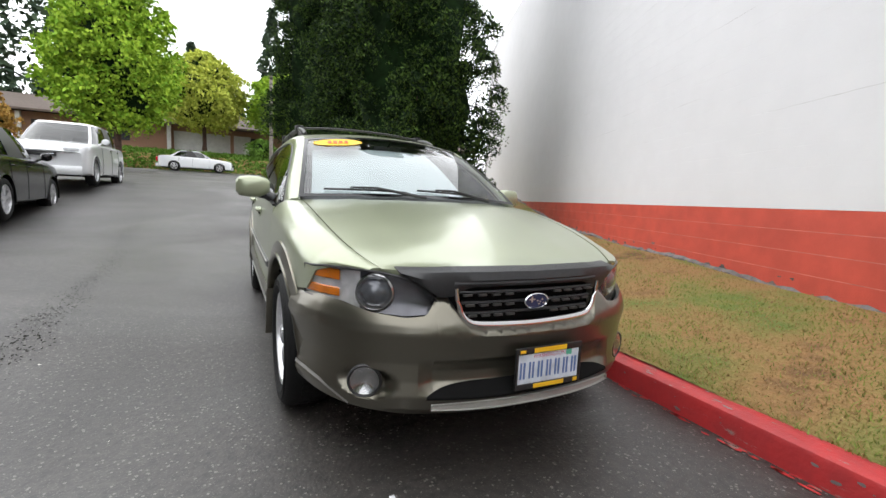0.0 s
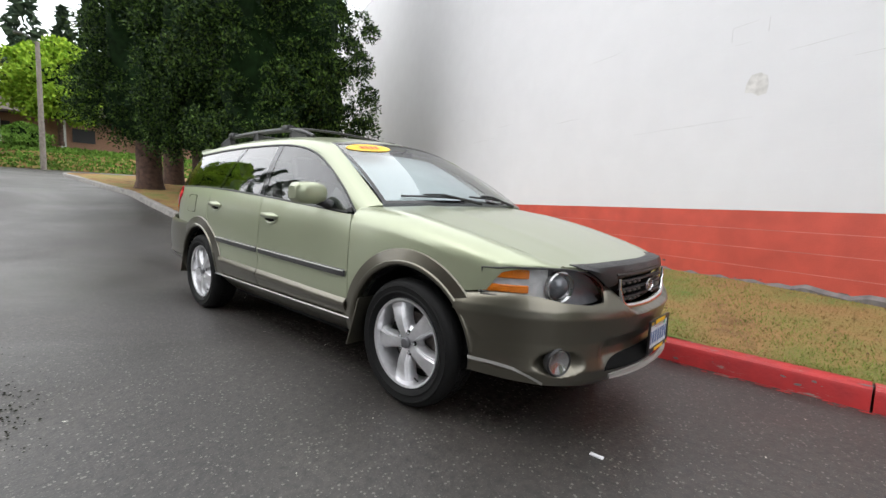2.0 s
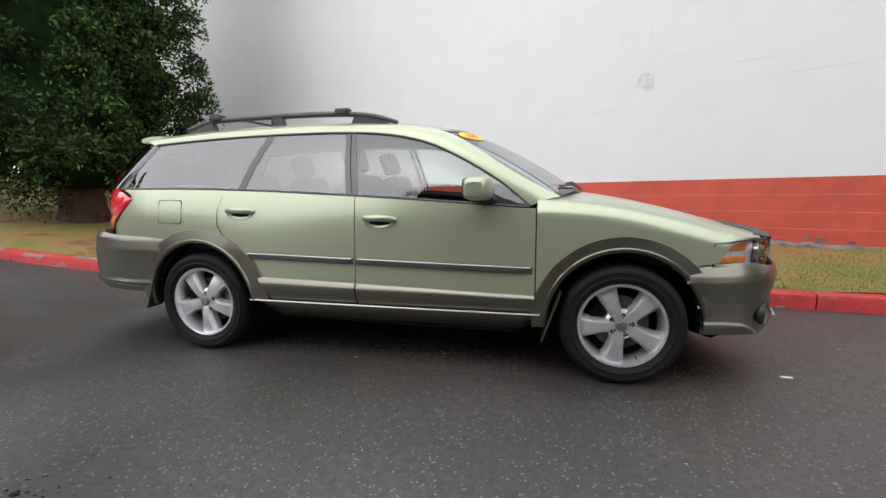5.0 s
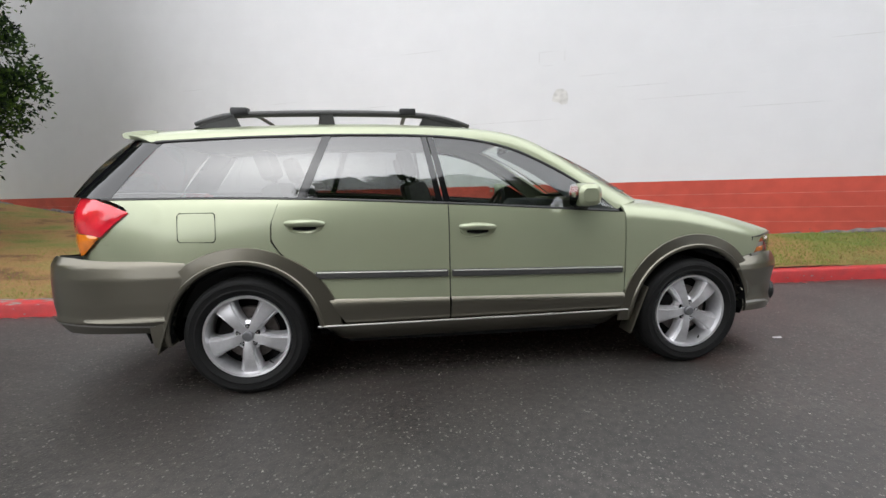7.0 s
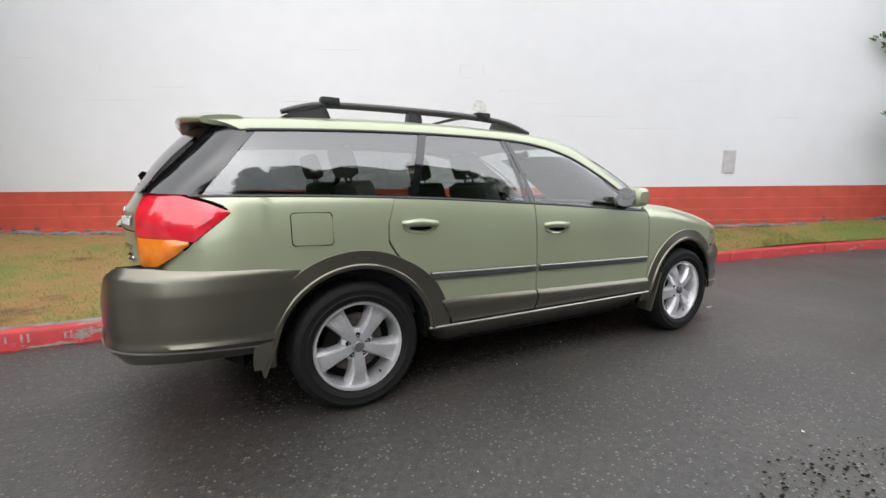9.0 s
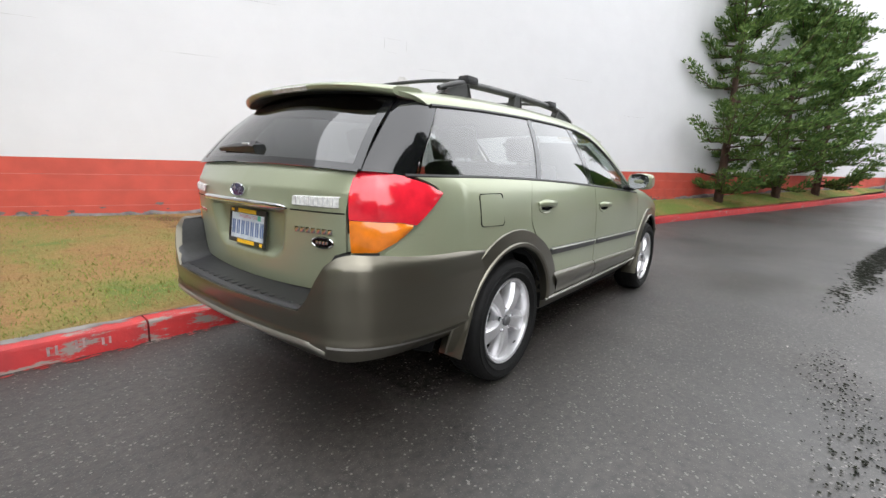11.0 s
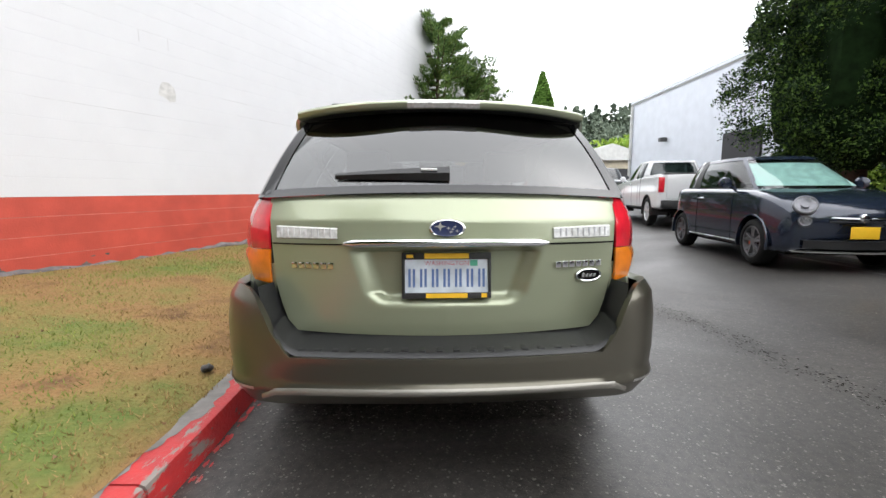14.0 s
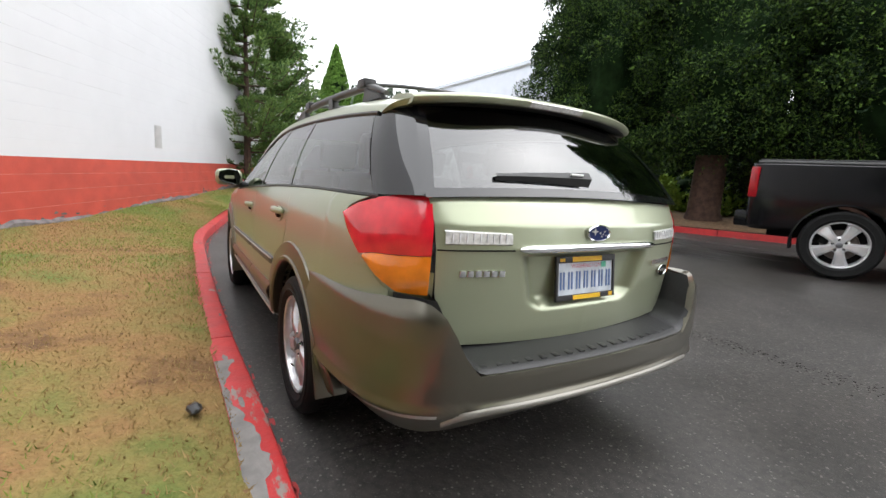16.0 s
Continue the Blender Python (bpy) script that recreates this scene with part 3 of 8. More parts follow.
def build_wall():
    """Painted block wall: every course a strip with a recessed bed joint."""
    u0, u1 = -25.0, 19.6
    top = 9.6
    course = 0.2
    root = thing("wall_north", "tall painted block wall, white over a red base band", "wall", kind="structure")

    def pt(u, out, z):
        p = WALL_P + WALL_D * u - WALL_N * out
        return (p.x, p.y, min(z + WALL_TILT * u * 0.914, 7.75 - 0.082 * u))

    bm = bmesh.new()
    red_top = 1.125
    n0 = -4
    us = list(np.linspace(u0, u1, 38))
    for i in range(n0, 60):
        z0, z1 = red_top + i * course, red_top + (i + 1) * course
        if z0 > top:
            break
        target = bm
        if i < 0:
            rb = bmesh.new()
            target = rb
        prof = [(0.0, z0 + 0.002), (0.0, z1 - 0.002), (-0.001, z1 - 0.0012), (-0.001, z1 + 0.0012), (0.0, z1 + 0.002)] if i >= 0 else \
               [(0.0, z0 + 0.004), (0.0, z1 - 0.004), (-0.005, z1 - 0.002), (-0.005, z1 + 0.002), (0.0, z1 + 0.004)] if i < -1 else \
               [(0.0, z0 + 0.004), (0.0, z1)]
        grid_into(target, [[pt(u, o, z) for o, z in prof] for u in us], flip=True)
        if i < 0:
            part("block_course", rb, M_REDBLK, root, "red-painted block course")
    pale = mat("pale_red_joint", (0.70, 0.23, 0.19), 0.7, var=0.4, scale=5)
    for z in (red_top - 3 * course, red_top - 2 * course, red_top - course):
        jb = bmesh.new()
        grid_into(jb, [[pt(u, 0.0025, z - 0.0035), pt(u, 0.0025, z + 0.0035)] for u in us], flip=True)
        part("bed_joint", jb, pale, root, "pale worn bed joint in the red band")
    part("white_courses", bm, M_WHITEBLK, root, "white-painted block courses")
    body = bmesh.new()
    a, b = 0.012, 0.25
    rows = []
    for u in (u0, u1):
        rows.append([pt(u, -a, -0.6), pt(u, -a, top + 0.1), pt(u, -b, top + 0.1), pt(u, -b, -0.6)])
    vs = grid_into(body, rows, flip=True)
    body.faces.new(vs[0])
    body.faces.new(vs[1][::-1])
    part("wall_core", body, M_WHITEBLK, root)
    def cp(u, out, dz):
        p = WALL_P + WALL_D * u - WALL_N * out
        return (p.x, p.y, 7.76 - 0.082 * u + dz)
    cap = bmesh.new()
    vs = grid_into(cap, [[cp(u, 0.008, -0.03), cp(u, 0.008, 0.10), cp(u, -0.3, 0.10), cp(u, -0.3, -0.03), cp(u, 0.008, -0.03)] for u in (u0, u1)], flip=True)
    part("coping", cap, mat("metal_coping", (0.70, 0.70, 0.71), 0.5, 0.3, var=0.15, scale=3), root, "grey metal coping along the roof edge")
    foot = bmesh.new()
    rnd = random.Random(3)
    rows = []
    for u in np.arange(u0, u1, 0.12):
        p = WALL_P + WALL_D * u
        h = 0.36 + ground_z(p.x, kerb_y(p.x)) + 0.05 * rnd.random() + 0.03 * math.sin(u * 1.7)
        q = WALL_P + WALL_D * u - WALL_N * (0.035 + 0.012 * rnd.random())
        q2 = WALL_P + WALL_D * u - WALL_N * 0.004
        rows.append([(q.x, q.y, -0.2), (q.x, q.y, h - 0.035), (q2.x, q2.y, h)])
    grid_into(foot, rows, flip=True)
    part("footing", foot, M_SCUFF, root, "bare concrete footing with flaked paint")
    back = bmesh.new()
    e = []
    for u in (u0, u1):
        p = WALL_P + WALL_D * u + WALL_N * 14
        e.append(p)
    rr = [[pt(u0, -b, -0.6), pt(u0, -b, top)], [(e[0].x, e[0].y, -0.6), (e[0].x, e[0].y, 7.7 - 0.082 * u0)],
          [(e[1].x, e[1].y, -0.6), (e[1].x, e[1].y, 7.7 - 0.082 * u1)], [pt(u1, -b, -0.6), pt(u1, -b, top)]]
    vs = grid_into(back, rr)
    back.faces.new([r[1] for r in vs])
    part("rear_walls", back, M_WHITEBLK, root)
    # downpipe at the far end
    dp = bmesh.new()
    p = WALL_P + WALL_D * (u1 - 0.25) - WALL_N * 0.07
    tube_into(dp, [(p.x, p.y, 0.7), (p.x, p.y, 5.9)], 0.06, 10)
    part("downpipe", dp, M_SILVER, root, "grey rainwater pipe")
    # painted-over vent plate and repair patches
    vent = bmesh.new()
    for k in range(9):
        c = WALL_P + WALL_D * (4.5) - WALL_N * 0.012
        z = 1.45 + k * 0.042
        m = Matrix.Translation((c.x, c.y, z)) @ Matrix.Rotation(math.atan2(WALL_D.y, WALL_D.x), 4, "Z")
        box_into(vent, (-0.10, -0.006, -0.014), (0.10, 0.006, 0.014), 0, m)
    m = Matrix.Translation((WALL_P + WALL_D * 4.5 - WALL_N * 0.004).to_tuple()[:2] + (1.62,)) @ Matrix.Rotation(math.atan2(WALL_D.y, WALL_D.x), 4, "Z")
    box_into(vent, (-0.12, -0.004, -0.2), (0.12, 0.004, 0.2), 0, m)
    part("vent_plate", vent, mat("vent_grey", (0.55, 0.54, 0.53), 0.6, var=0.1, scale=10), root, "pale louvred wall vent")
    return pt


wall_point = build_wall()


def wall_marks():
    """Repairs and cracks in the white paint."""
    grey = mat("old_filler", (0.68, 0.67, 0.65), 0.8, var=0.25, scale=14, bump=0.4, bscale=60)
    crack = mat("open_crack", (0.62, 0.61, 0.61), 0.9, var=0.3, scale=20)
    d, n = WALL_D, WALL_N
    rows = [(Vector(wall_point(0.0, 0.003, 2.44)), d, Vector((0, 0, 1)), 0.12, 0.13)]
    chips("filled_holes", rows, grey, "rough filler patches in the white wall")
    bm = bmesh.new()
    rnd = random.Random(8)
    lines = [(-0.28, 2.93, 0.16), (-0.05, 2.6, 0.14), (0.25, 2.72, 0.55), (0.8, 2.52, 0.7), (-1.6, 2.12, 1.6), (1.1, 2.32, 1.4), (-0.35, 3.14, 0.3),
             (-5.2, 2.72, 0.6), (-3.4, 2.5, 0.7), (-7.2, 3.1, 0.5), (-6.3, 2.52, 1.0), (3.4, 2.9, 0.8), (2.4, 2.1, 1.1), (-8.5, 2.3, 0.6), (-2.6, 3.3, 0.7), (5.2, 2.3, 0.7)]
    for u, z, ln in lines:
        i = round((z - 1.125) / 0.2)
        z = 1.125 + 0.2 * i
        k = max(3, int(ln / 0.08))
        rows = []
        for j in range(k + 1):
            w = 0.0022 * math.sin(math.pi * (j + 0.3) / (k + 0.6)) * rnd.uniform(0.5, 1.3) + 0.0006
            zz = z + rnd.uniform(-0.002, 0.002)
            uu = u + ln * j / k
            rows.append([wall_point(uu, 0.0025, zz - w), wall_point(uu, 0.0025, zz + w)])
        grid_into(bm, rows, flip=True)
    for u in (-0.33, 0.05):
        rows = [[wall_point(u + s, 0.0025, 2.98 + 0.02 * k) for s in (-0.003, 0.003)] for k in range(8)]
        grid_into(bm, rows, flip=True)
    ob = finish("wall_cracks", bm, crack, smooth=False)
    tagged(ob, "fine open cracks along the block joints", "cracks", kind="stuff")
    rows = []
    for _ in range(150):
        u = rnd.uniform(-11, 7)
        p = WALL_P + WALL_D * u
        zb = 0.33 + ground_z(p.x, kerb_y(p.x))
        a = rnd.uniform(0.012, 0.07)
        rows.append((Vector(wall_point(u, 0.004, zb + abs(rnd.gauss(0, 0.06)) - WALL_TILT * u * 0.914)), d, Vector((0, 0, 1)), a, a * rnd.uniform(0.3, 0.6)))
    chips("flaked_paint", rows, M_SCUFF, "flaked patches low on the red band")


wall_marks()


# ---- the station wagon ----
# x forward, y to its left, z up; origin on the ground midway between the axles
AXLE = 1.337
WHEEL_R = 0.342
ARCH_R = 0.405

W_X = [-2.1, -2.0, -1.8, -1.5, -1.0, -0.5, 0.5, 1.0, 1.4, 1.7, 1.85, 1.95]
W_Y = [0.795, 0.826, 0.853, 0.870, 0.880, 0.884, 0.882, 0.876, 0.864, 0.832, 0.796, 0.76]
D_Z = [0.25, 0.33, 0.42, 0.55, 0.70, 0.80, 0.90, 0.97, 1.03, 1.07, 1.10, 1.13]
D_Y = [-0.055, -0.028, -0.006, 0.0, 0.0, -0.004, -0.012, -0.022, -0.036, -0.050, -0.066, -0.085]
B_X = [-2.2, -2.07, -1.69, -1.11, -0.24, 0.55, 0.77, 0.95]
B_Z = [1.105, 1.10, 1.10, 1.09, 1.05, 1.00, 0.985, 0.975]


def side_y(x, z):
    return sm(x, W_X, W_Y) + sm(z, D_Z, D_Y)


def belt_z(x):
    return sm(x, B_X, B_Z)


def cut_arches(bm, r=ARCH_R):
    """Opens the wheel arches: what lies inside the circle goes, the rim is drawn onto it."""
    for cx in (AXLE, -AXLE):
        def inside(v):
            return math.hypot(v.co.x - cx, v.co.z - WHEEL_R) < r
        dead = [f for f in bm.faces if all(inside(v) for v in f.verts)]
        bmesh.ops.delete(bm, geom=dead, context="FACES")
        for v in bm.verts:
            dx, dz = v.co.x - cx, v.co.z - WHEEL_R
            d = math.hypot(dx, dz)
            if 1e-4 < d < r:
                v.co.x, v.co.z = cx + dx * r / d, WHEEL_R + dz * r / d
    loose = [v for v in bm.verts if not v.link_faces]
    bmesh.ops.delete(bm, geom=loose, context="VERTS")


def thicken(bm, t=0.012):
    """Turns the panel's rim inwards so that shut lines have depth."""
    edges = [e for e in bm.edges if e.is_boundary]
    r = bmesh.ops.extrude_edge_only(bm, edges=edges)
    vs = [g for g in r["geom"] if isinstance(g, bmesh.types.BMVert)]
    for v in vs:
        n = Vector((0, 0, 0))
        for e in v.link_edges:
            o = e.other_vert(v)
            if o not in vs:
                n = o.normal
        v.co = v.co - n * t


def side_panel(name, corner_fn, nu, nv, side, material, parent, out=0.0, label="", arch=False, rim=True):
    """A panel on the car's flank: corner_fn(u, v) gives x, z (and may give y)."""
    bm = bmesh.new()
    pts = []
    for i in range(nu + 1):
        row = []
        for j in range(nv + 1):
            q = corner_fn(i / nu, j / nv)
            y = (q[2] if len(q) > 2 else side_y(q[0], q[1])) + out
            row.append((q[0], y * side, q[1]))
        pts.append(row)
    grid_into(bm, pts, flip=side > 0)
    bmesh.ops.recalc_face_normals(bm, faces=bm.faces)
    cen = sum((f.normal for f in bm.faces), Vector())
    if cen.y * side < 0:
        bmesh.ops.reverse_faces(bm, faces=bm.faces)
    if arch:
        cut_arches(bm)
    bm.normal_update()
    if rim:
        thicken(bm)
    return part(name, bm, material, parent, label)


HE_X = [0.95, 1.2, 1.45, 1.65, 1.8, 1.92, 2.0, 2.06]      # hood edge
HE_Y = [0.715, 0.715, 0.706, 0.69, 0.668, 0.64, 0.61, 0.58]
HE_Z = [1.028, 1.005, 0.963, 0.920, 0.882, 0.850, 0.826, 0.808]


F_UP = curve3([(1.72, 0.826), (1.84, 0.79), (1.97, 0.71), (2.07, 0.60), (2.145, 0.45), (2.19, 0.25), (2.205, 0)], 60)
F_BUMP = curve3([(1.66, 0.858), (1.80, 0.832), (1.95, 0.775), (2.08, 0.68), (2.18, 0.54), (2.25, 0.36), (2.285, 0.18), (2.295, 0)], 80)
R_UP = curve3([(-1.75, 0.858), (-1.9, 0.842), (-2.02, 0.815), (-2.12, 0.768), (-2.20, 0.70), (-2.255, 0.62), (-2.30, 0.45), (-2.33, 0.22), (-2.34, 0)], 80)
R_BUMP = curve3([(-1.62, 0.874), (-1.85, 0.872), (-2.05, 0.856), (-2.21, 0.822), (-2.325, 0.762), (-2.392, 0.66), (-2.43, 0.46), (-2.45, 0.2), (-2.455, 0)], 90)


def along(plan, y):
    """x on a plan curve at half-width y."""
    o = np.argsort(plan[:, 1])
    return float(np.interp(y, plan[o, 1], plan[o, 0]))


def hood_z(x, y):
    ye, ze = sm(x, HE_X, HE_Y), sm(x, HE_X, HE_Z)
    t = min(1.0, abs(y) / ye)
    crown = sm(x, [0.95, 1.4, 1.8, 2.1, 2.2], [0.036, 0.035, 0.028, 0.02, 0.012])
    crease = 0.005 * math.exp(-((abs(y) - 0.36 - (2.1 - x) * 0.1) / 0.05) ** 2) * min(1.0, max(0.0, (2.1 - x) / 0.2))
    front = sm(x, [1.9, 2.06, 2.14, 2.2], [0, -0.003, -0.014, -0.04])
    return ze + crown * (1 - t ** 2) + crease * (1 - t) * 2 + front


def tail_x(y, z):
    """The rear face of the upper body."""
    base = along(R_UP, abs(y))
    lean = ip(z, [0.55, 0.65, 0.80, 0.95, 1.03, 1.10, 1.14], [0.035, 0.015, -0.005, -0.02, -0.01, 0.035, 0.07])
    w = max(0.0, 1 - (abs(y) / 0.86) ** 4)
    return base + lean * w


def build_wagon():
    car = thing("station_wagon", "sage green metallic station wagon with bronze-grey cladding beside red kerb", "car")
    # added dark inner shell: its black stands for shade in shut lines and arches
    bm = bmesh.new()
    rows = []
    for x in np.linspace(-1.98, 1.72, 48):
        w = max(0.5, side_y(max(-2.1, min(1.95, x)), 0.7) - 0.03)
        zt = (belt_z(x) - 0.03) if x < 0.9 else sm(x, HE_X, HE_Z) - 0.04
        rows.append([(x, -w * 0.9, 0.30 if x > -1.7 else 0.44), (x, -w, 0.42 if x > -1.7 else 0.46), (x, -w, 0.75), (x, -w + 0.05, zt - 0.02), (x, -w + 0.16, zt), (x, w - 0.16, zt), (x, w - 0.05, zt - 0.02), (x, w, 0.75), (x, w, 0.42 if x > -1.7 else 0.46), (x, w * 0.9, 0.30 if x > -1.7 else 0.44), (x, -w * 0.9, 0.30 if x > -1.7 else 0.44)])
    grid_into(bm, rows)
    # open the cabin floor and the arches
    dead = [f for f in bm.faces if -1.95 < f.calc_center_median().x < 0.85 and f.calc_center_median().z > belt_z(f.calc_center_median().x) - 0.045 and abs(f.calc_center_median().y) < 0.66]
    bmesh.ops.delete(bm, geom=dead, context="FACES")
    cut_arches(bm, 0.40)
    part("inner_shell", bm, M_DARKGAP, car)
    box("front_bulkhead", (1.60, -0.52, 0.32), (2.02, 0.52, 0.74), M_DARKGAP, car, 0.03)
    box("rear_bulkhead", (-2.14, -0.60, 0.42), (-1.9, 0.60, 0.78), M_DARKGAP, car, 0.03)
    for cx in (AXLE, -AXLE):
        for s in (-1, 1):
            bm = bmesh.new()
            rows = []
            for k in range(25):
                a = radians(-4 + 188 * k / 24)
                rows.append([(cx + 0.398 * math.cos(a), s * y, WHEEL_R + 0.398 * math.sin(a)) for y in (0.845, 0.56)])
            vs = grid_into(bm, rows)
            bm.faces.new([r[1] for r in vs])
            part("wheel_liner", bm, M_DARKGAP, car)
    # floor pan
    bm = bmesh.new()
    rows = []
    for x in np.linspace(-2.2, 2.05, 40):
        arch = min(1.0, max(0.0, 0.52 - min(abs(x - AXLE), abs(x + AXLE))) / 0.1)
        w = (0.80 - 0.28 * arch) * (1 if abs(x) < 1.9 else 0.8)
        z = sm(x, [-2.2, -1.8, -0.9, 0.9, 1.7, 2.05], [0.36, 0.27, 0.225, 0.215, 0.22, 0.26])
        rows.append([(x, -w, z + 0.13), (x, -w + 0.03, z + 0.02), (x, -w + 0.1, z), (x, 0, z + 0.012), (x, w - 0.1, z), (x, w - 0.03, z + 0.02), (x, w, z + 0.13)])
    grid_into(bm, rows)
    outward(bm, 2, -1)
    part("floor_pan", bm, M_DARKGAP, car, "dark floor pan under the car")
    for s in (-1, 1):
        build_flank(car, s)
    build_front(car)
    build_rear(car)
    build_cabin_top(car)
    build_interior(car)
    for cx in (AXLE, -AXLE):
        for s in (-1, 1):
            build_wheel(car, cx, s)
    return car


def door_rear_edge(z):
    return ip(z, [0.38, 0.56, 0.62, 0.72, 0.80, 0.86, 0.95, 1.09], [-0.80, -0.905, -0.955, -1.05, -1.13, -1.168, -1.165, -1.115])


def build_flank(car, s):
    g = 0.0035

    def clad_top(x):
        return ip(x, [-0.9, 0.87], [0.535, 0.488])

    # front fender: flank, then rolled over to the hood edge
    def fender(u, v):
        x = 0.872 + g + (2.055 - 0.872 - g) * u
        he_y, he_z = sm(x, HE_X, HE_Y) + 0.003, sm(x, HE_X, HE_Z) + 0.001
        lo = ip(x, [0.87, 0.96, 1.0, 1.6, 1.70, 1.80, 1.86, 1.95, 2.06], [0.5, 0.5, 0.5, 0.66, 0.672, 0.69, 0.775, 0.80, he_z - 0.012])
        sh = max(lo + 0.004, he_z - 0.115)
        if v < 0.6:
            z = lo + (sh - lo) * v / 0.6
            y = side_y(min(x, 1.95), z)
            if x > 1.72:
                y = min(y, ip(x, F_UP[:, 0], F_UP[:, 1]) + 0.004)
            return (x, z, y)
        t = (v - 0.6) / 0.4
        y0 = side_y(min(x, 1.95), sh)
        if x > 1.72:
            y0 = min(y0, ip(x, F_UP[:, 0], F_UP[:, 1]) + 0.004)
        a = t * math.pi / 2
        return (x, sh + (he_z - sh) * math.sin(a), he_y + (y0 - he_y) * math.cos(a))
    side_panel("front_fender", fender, 60, 34, s, M_GREEN, car, arch=True)

    # cladding behind the front wheel
    side_panel("fender_cladding", lambda u, v: (0.875 + 0.25 * u, 0.30 + 0.2 * v), 12, 10, s, M_CLAD, car, out=0.004, arch=True)

    # doors
    side_panel("front_door", lambda u, v: (-0.197 + (0.872 + 0.197 - g) * u, clad_top(-0.2 + u) - 0.01 + (belt_z(-0.197 + 1.065 * u) - 0.006 - clad_top(-0.2 + u) + 0.01) * v), 30, 22, s, M_GREEN, car)

    def rdoor(u, v):
        z0 = 0.53
        xr = -0.203
        z = z0 + (belt_z(-0.65) - 0.004 - z0) * v
        xl = door_rear_edge(z)
        x = xl + (xr - xl) * u
        z0 = clad_top(x) - 0.01
        z = z0 + (belt_z(x) - 0.006 - z0) * v
        return (x, z)
    side_panel("rear_door", rdoor, 26, 24, s, M_GREEN, car)

    # quarter panel up to the tail lamp
    def quarter(u, v):
        z0 = 0.60
        zt = 1.085
        z = z0 + (zt - z0) * v
        xr = door_rear_edge(z) - 2 * g
        xl = ip(z, [0.60, 0.76, 0.795, 0.80, 0.9, 0.98, 1.03, 1.06, 1.09], [-2.15, -2.15, -2.15, -2.13, -2.04, -1.945, -1.895, -1.93, -2.02])
        x = xr + (xl - xr) * u
        zz = z0 + (belt_z(x) - 0.005 - z0) * v
        y = side_y(x, zz) if x > -1.75 else ip(-x, [-p for p in R_UP[:, 0]], list(R_UP[:, 1])) + sm(zz, D_Z, D_Y) * 0.9
        return (x, zz, y)
    side_panel("quarter_panel", quarter, 46, 30, s, M_GREEN, car, arch=True)

    # lower door cladding, sill, and the sill's highlight drawn as a bright silver line
    for name, x0, x1 in (("front_door_cladding", -0.195, 0.868), ("rear_door_cladding", -0.90, -0.205)):
        def clad(u, v, x0=x0, x1=x1):
            x = x0 + (x1 - x0) * u
            if name == "rear_door_cladding":
                x = max(x, door_rear_edge(0.385 + 0.15 * v) + 0.01)
            z0, z1 = 0.385, clad_top(x)
            return (x, z0 + (z1 - z0) * v, side_y(x, z0 + (z1 - z0) * v) + 0.026 * math.sin(math.pi * min(1, max(0, v * 0.90 + 0.06) ** 1.7)))
        side_panel(name, clad, 24, 10, s, M_CLAD, car)
    side_panel("sill", lambda u, v: (-0.915 + 1.80 * u, (0.262 + 0.075 * max(0.0, 1 - u / 0.07) ** 2 + 0.06 * max(0.0, (u - 0.94) / 0.06) ** 2) * (1 - v) + 0.375 * v, side_y(-0.915 + 1.80 * u, 0.375) - 0.10 * (1 - v) ** 1.3), 40, 6, s, M_CLAD, car, out=0.012)
    bm = bmesh.new()
    tube_into(bm, [(x, s * (side_y(x, 0.38) + 0.016), 0.378) for x in np.linspace(-0.95, 0.90, 14)], 0.006, 6)
    part("sill_line", bm, M_SILVER, car, "pale painted highlight along the sill")
    # rub strips on the doors
    for name, x0, x1 in (("front_rub_strip", -0.19, 0.855), ("rear_rub_strip", -0.945, -0.21)):
        bm = bmesh.new()
        rows = []
        n = 16
        for i in range(n + 1):
            x = x0 + (x1 - x0) * i / n
            zc = ip(x, [-0.95, 0.87], [0.672, 0.632])
            k = 1 if 0 < i < n else 0.4
            yb = side_y(x, zc)
            rows.append([(x, s * (yb - 0.004), zc - 0.024), (x, s * (yb + 0.013 * k), zc - 0.019), (x, s * (yb + 0.017 * k), zc), (x, s * (yb + 0.013 * k), zc + 0.016), (x, s * (yb - 0.004), zc + 0.022)])
        grid_into(bm, rows)
        bmesh.ops.recalc_face_normals(bm, faces=bm.faces)
        strip = part(name, bm, M_RAIL, car, "dark rub strip with its highlight painted as a silver line")
        # thin silver tube draws the highlight along the strip's upper edge
        bm = bmesh.new()
        tube_into(bm, [(x, s * (side_y(x, 0.65) + 0.015), ip(x, [-0.95, 0.87], [0.672, 0.632]) + 0.014) for x in np.linspace(x0 + 0.01, x1 - 0.01, 10)], 0.004, 6)
        part("strip_highlight", bm, M_SILVER, strip, "silver line painted as the rub strip's highlight")
    # arch flares
    for cx, a0, a1 in ((AXLE, -2, 185), (-AXLE, 5, 186)):
        bm = bmesh.new()
        rows = []
        for k in range(41):
            a = radians(a0 + (a1 - a0) * k / 40)
            row = []
            wide = 0.082 if cx > 0 else ip(math.degrees(a), [-12, 30, 60, 100, 150, 190], [0.12, 0.12, 0.092, 0.088, 0.095, 0.095])
            for r, o in ((ARCH_R + wide, 0.001), (ARCH_R + wide - 0.004, 0.009), (ARCH_R + wide * 0.55, 0.013), (ARCH_R + 0.022, 0.016), (ARCH_R + 0.016, 0.023), (ARCH_R + 0.002, 0.021), (ARCH_R - 0.006, 0.012), (ARCH_R - 0.008, -0.06)):
                x, z = cx + r * math.cos(a), WHEEL_R + r * math.sin(a)
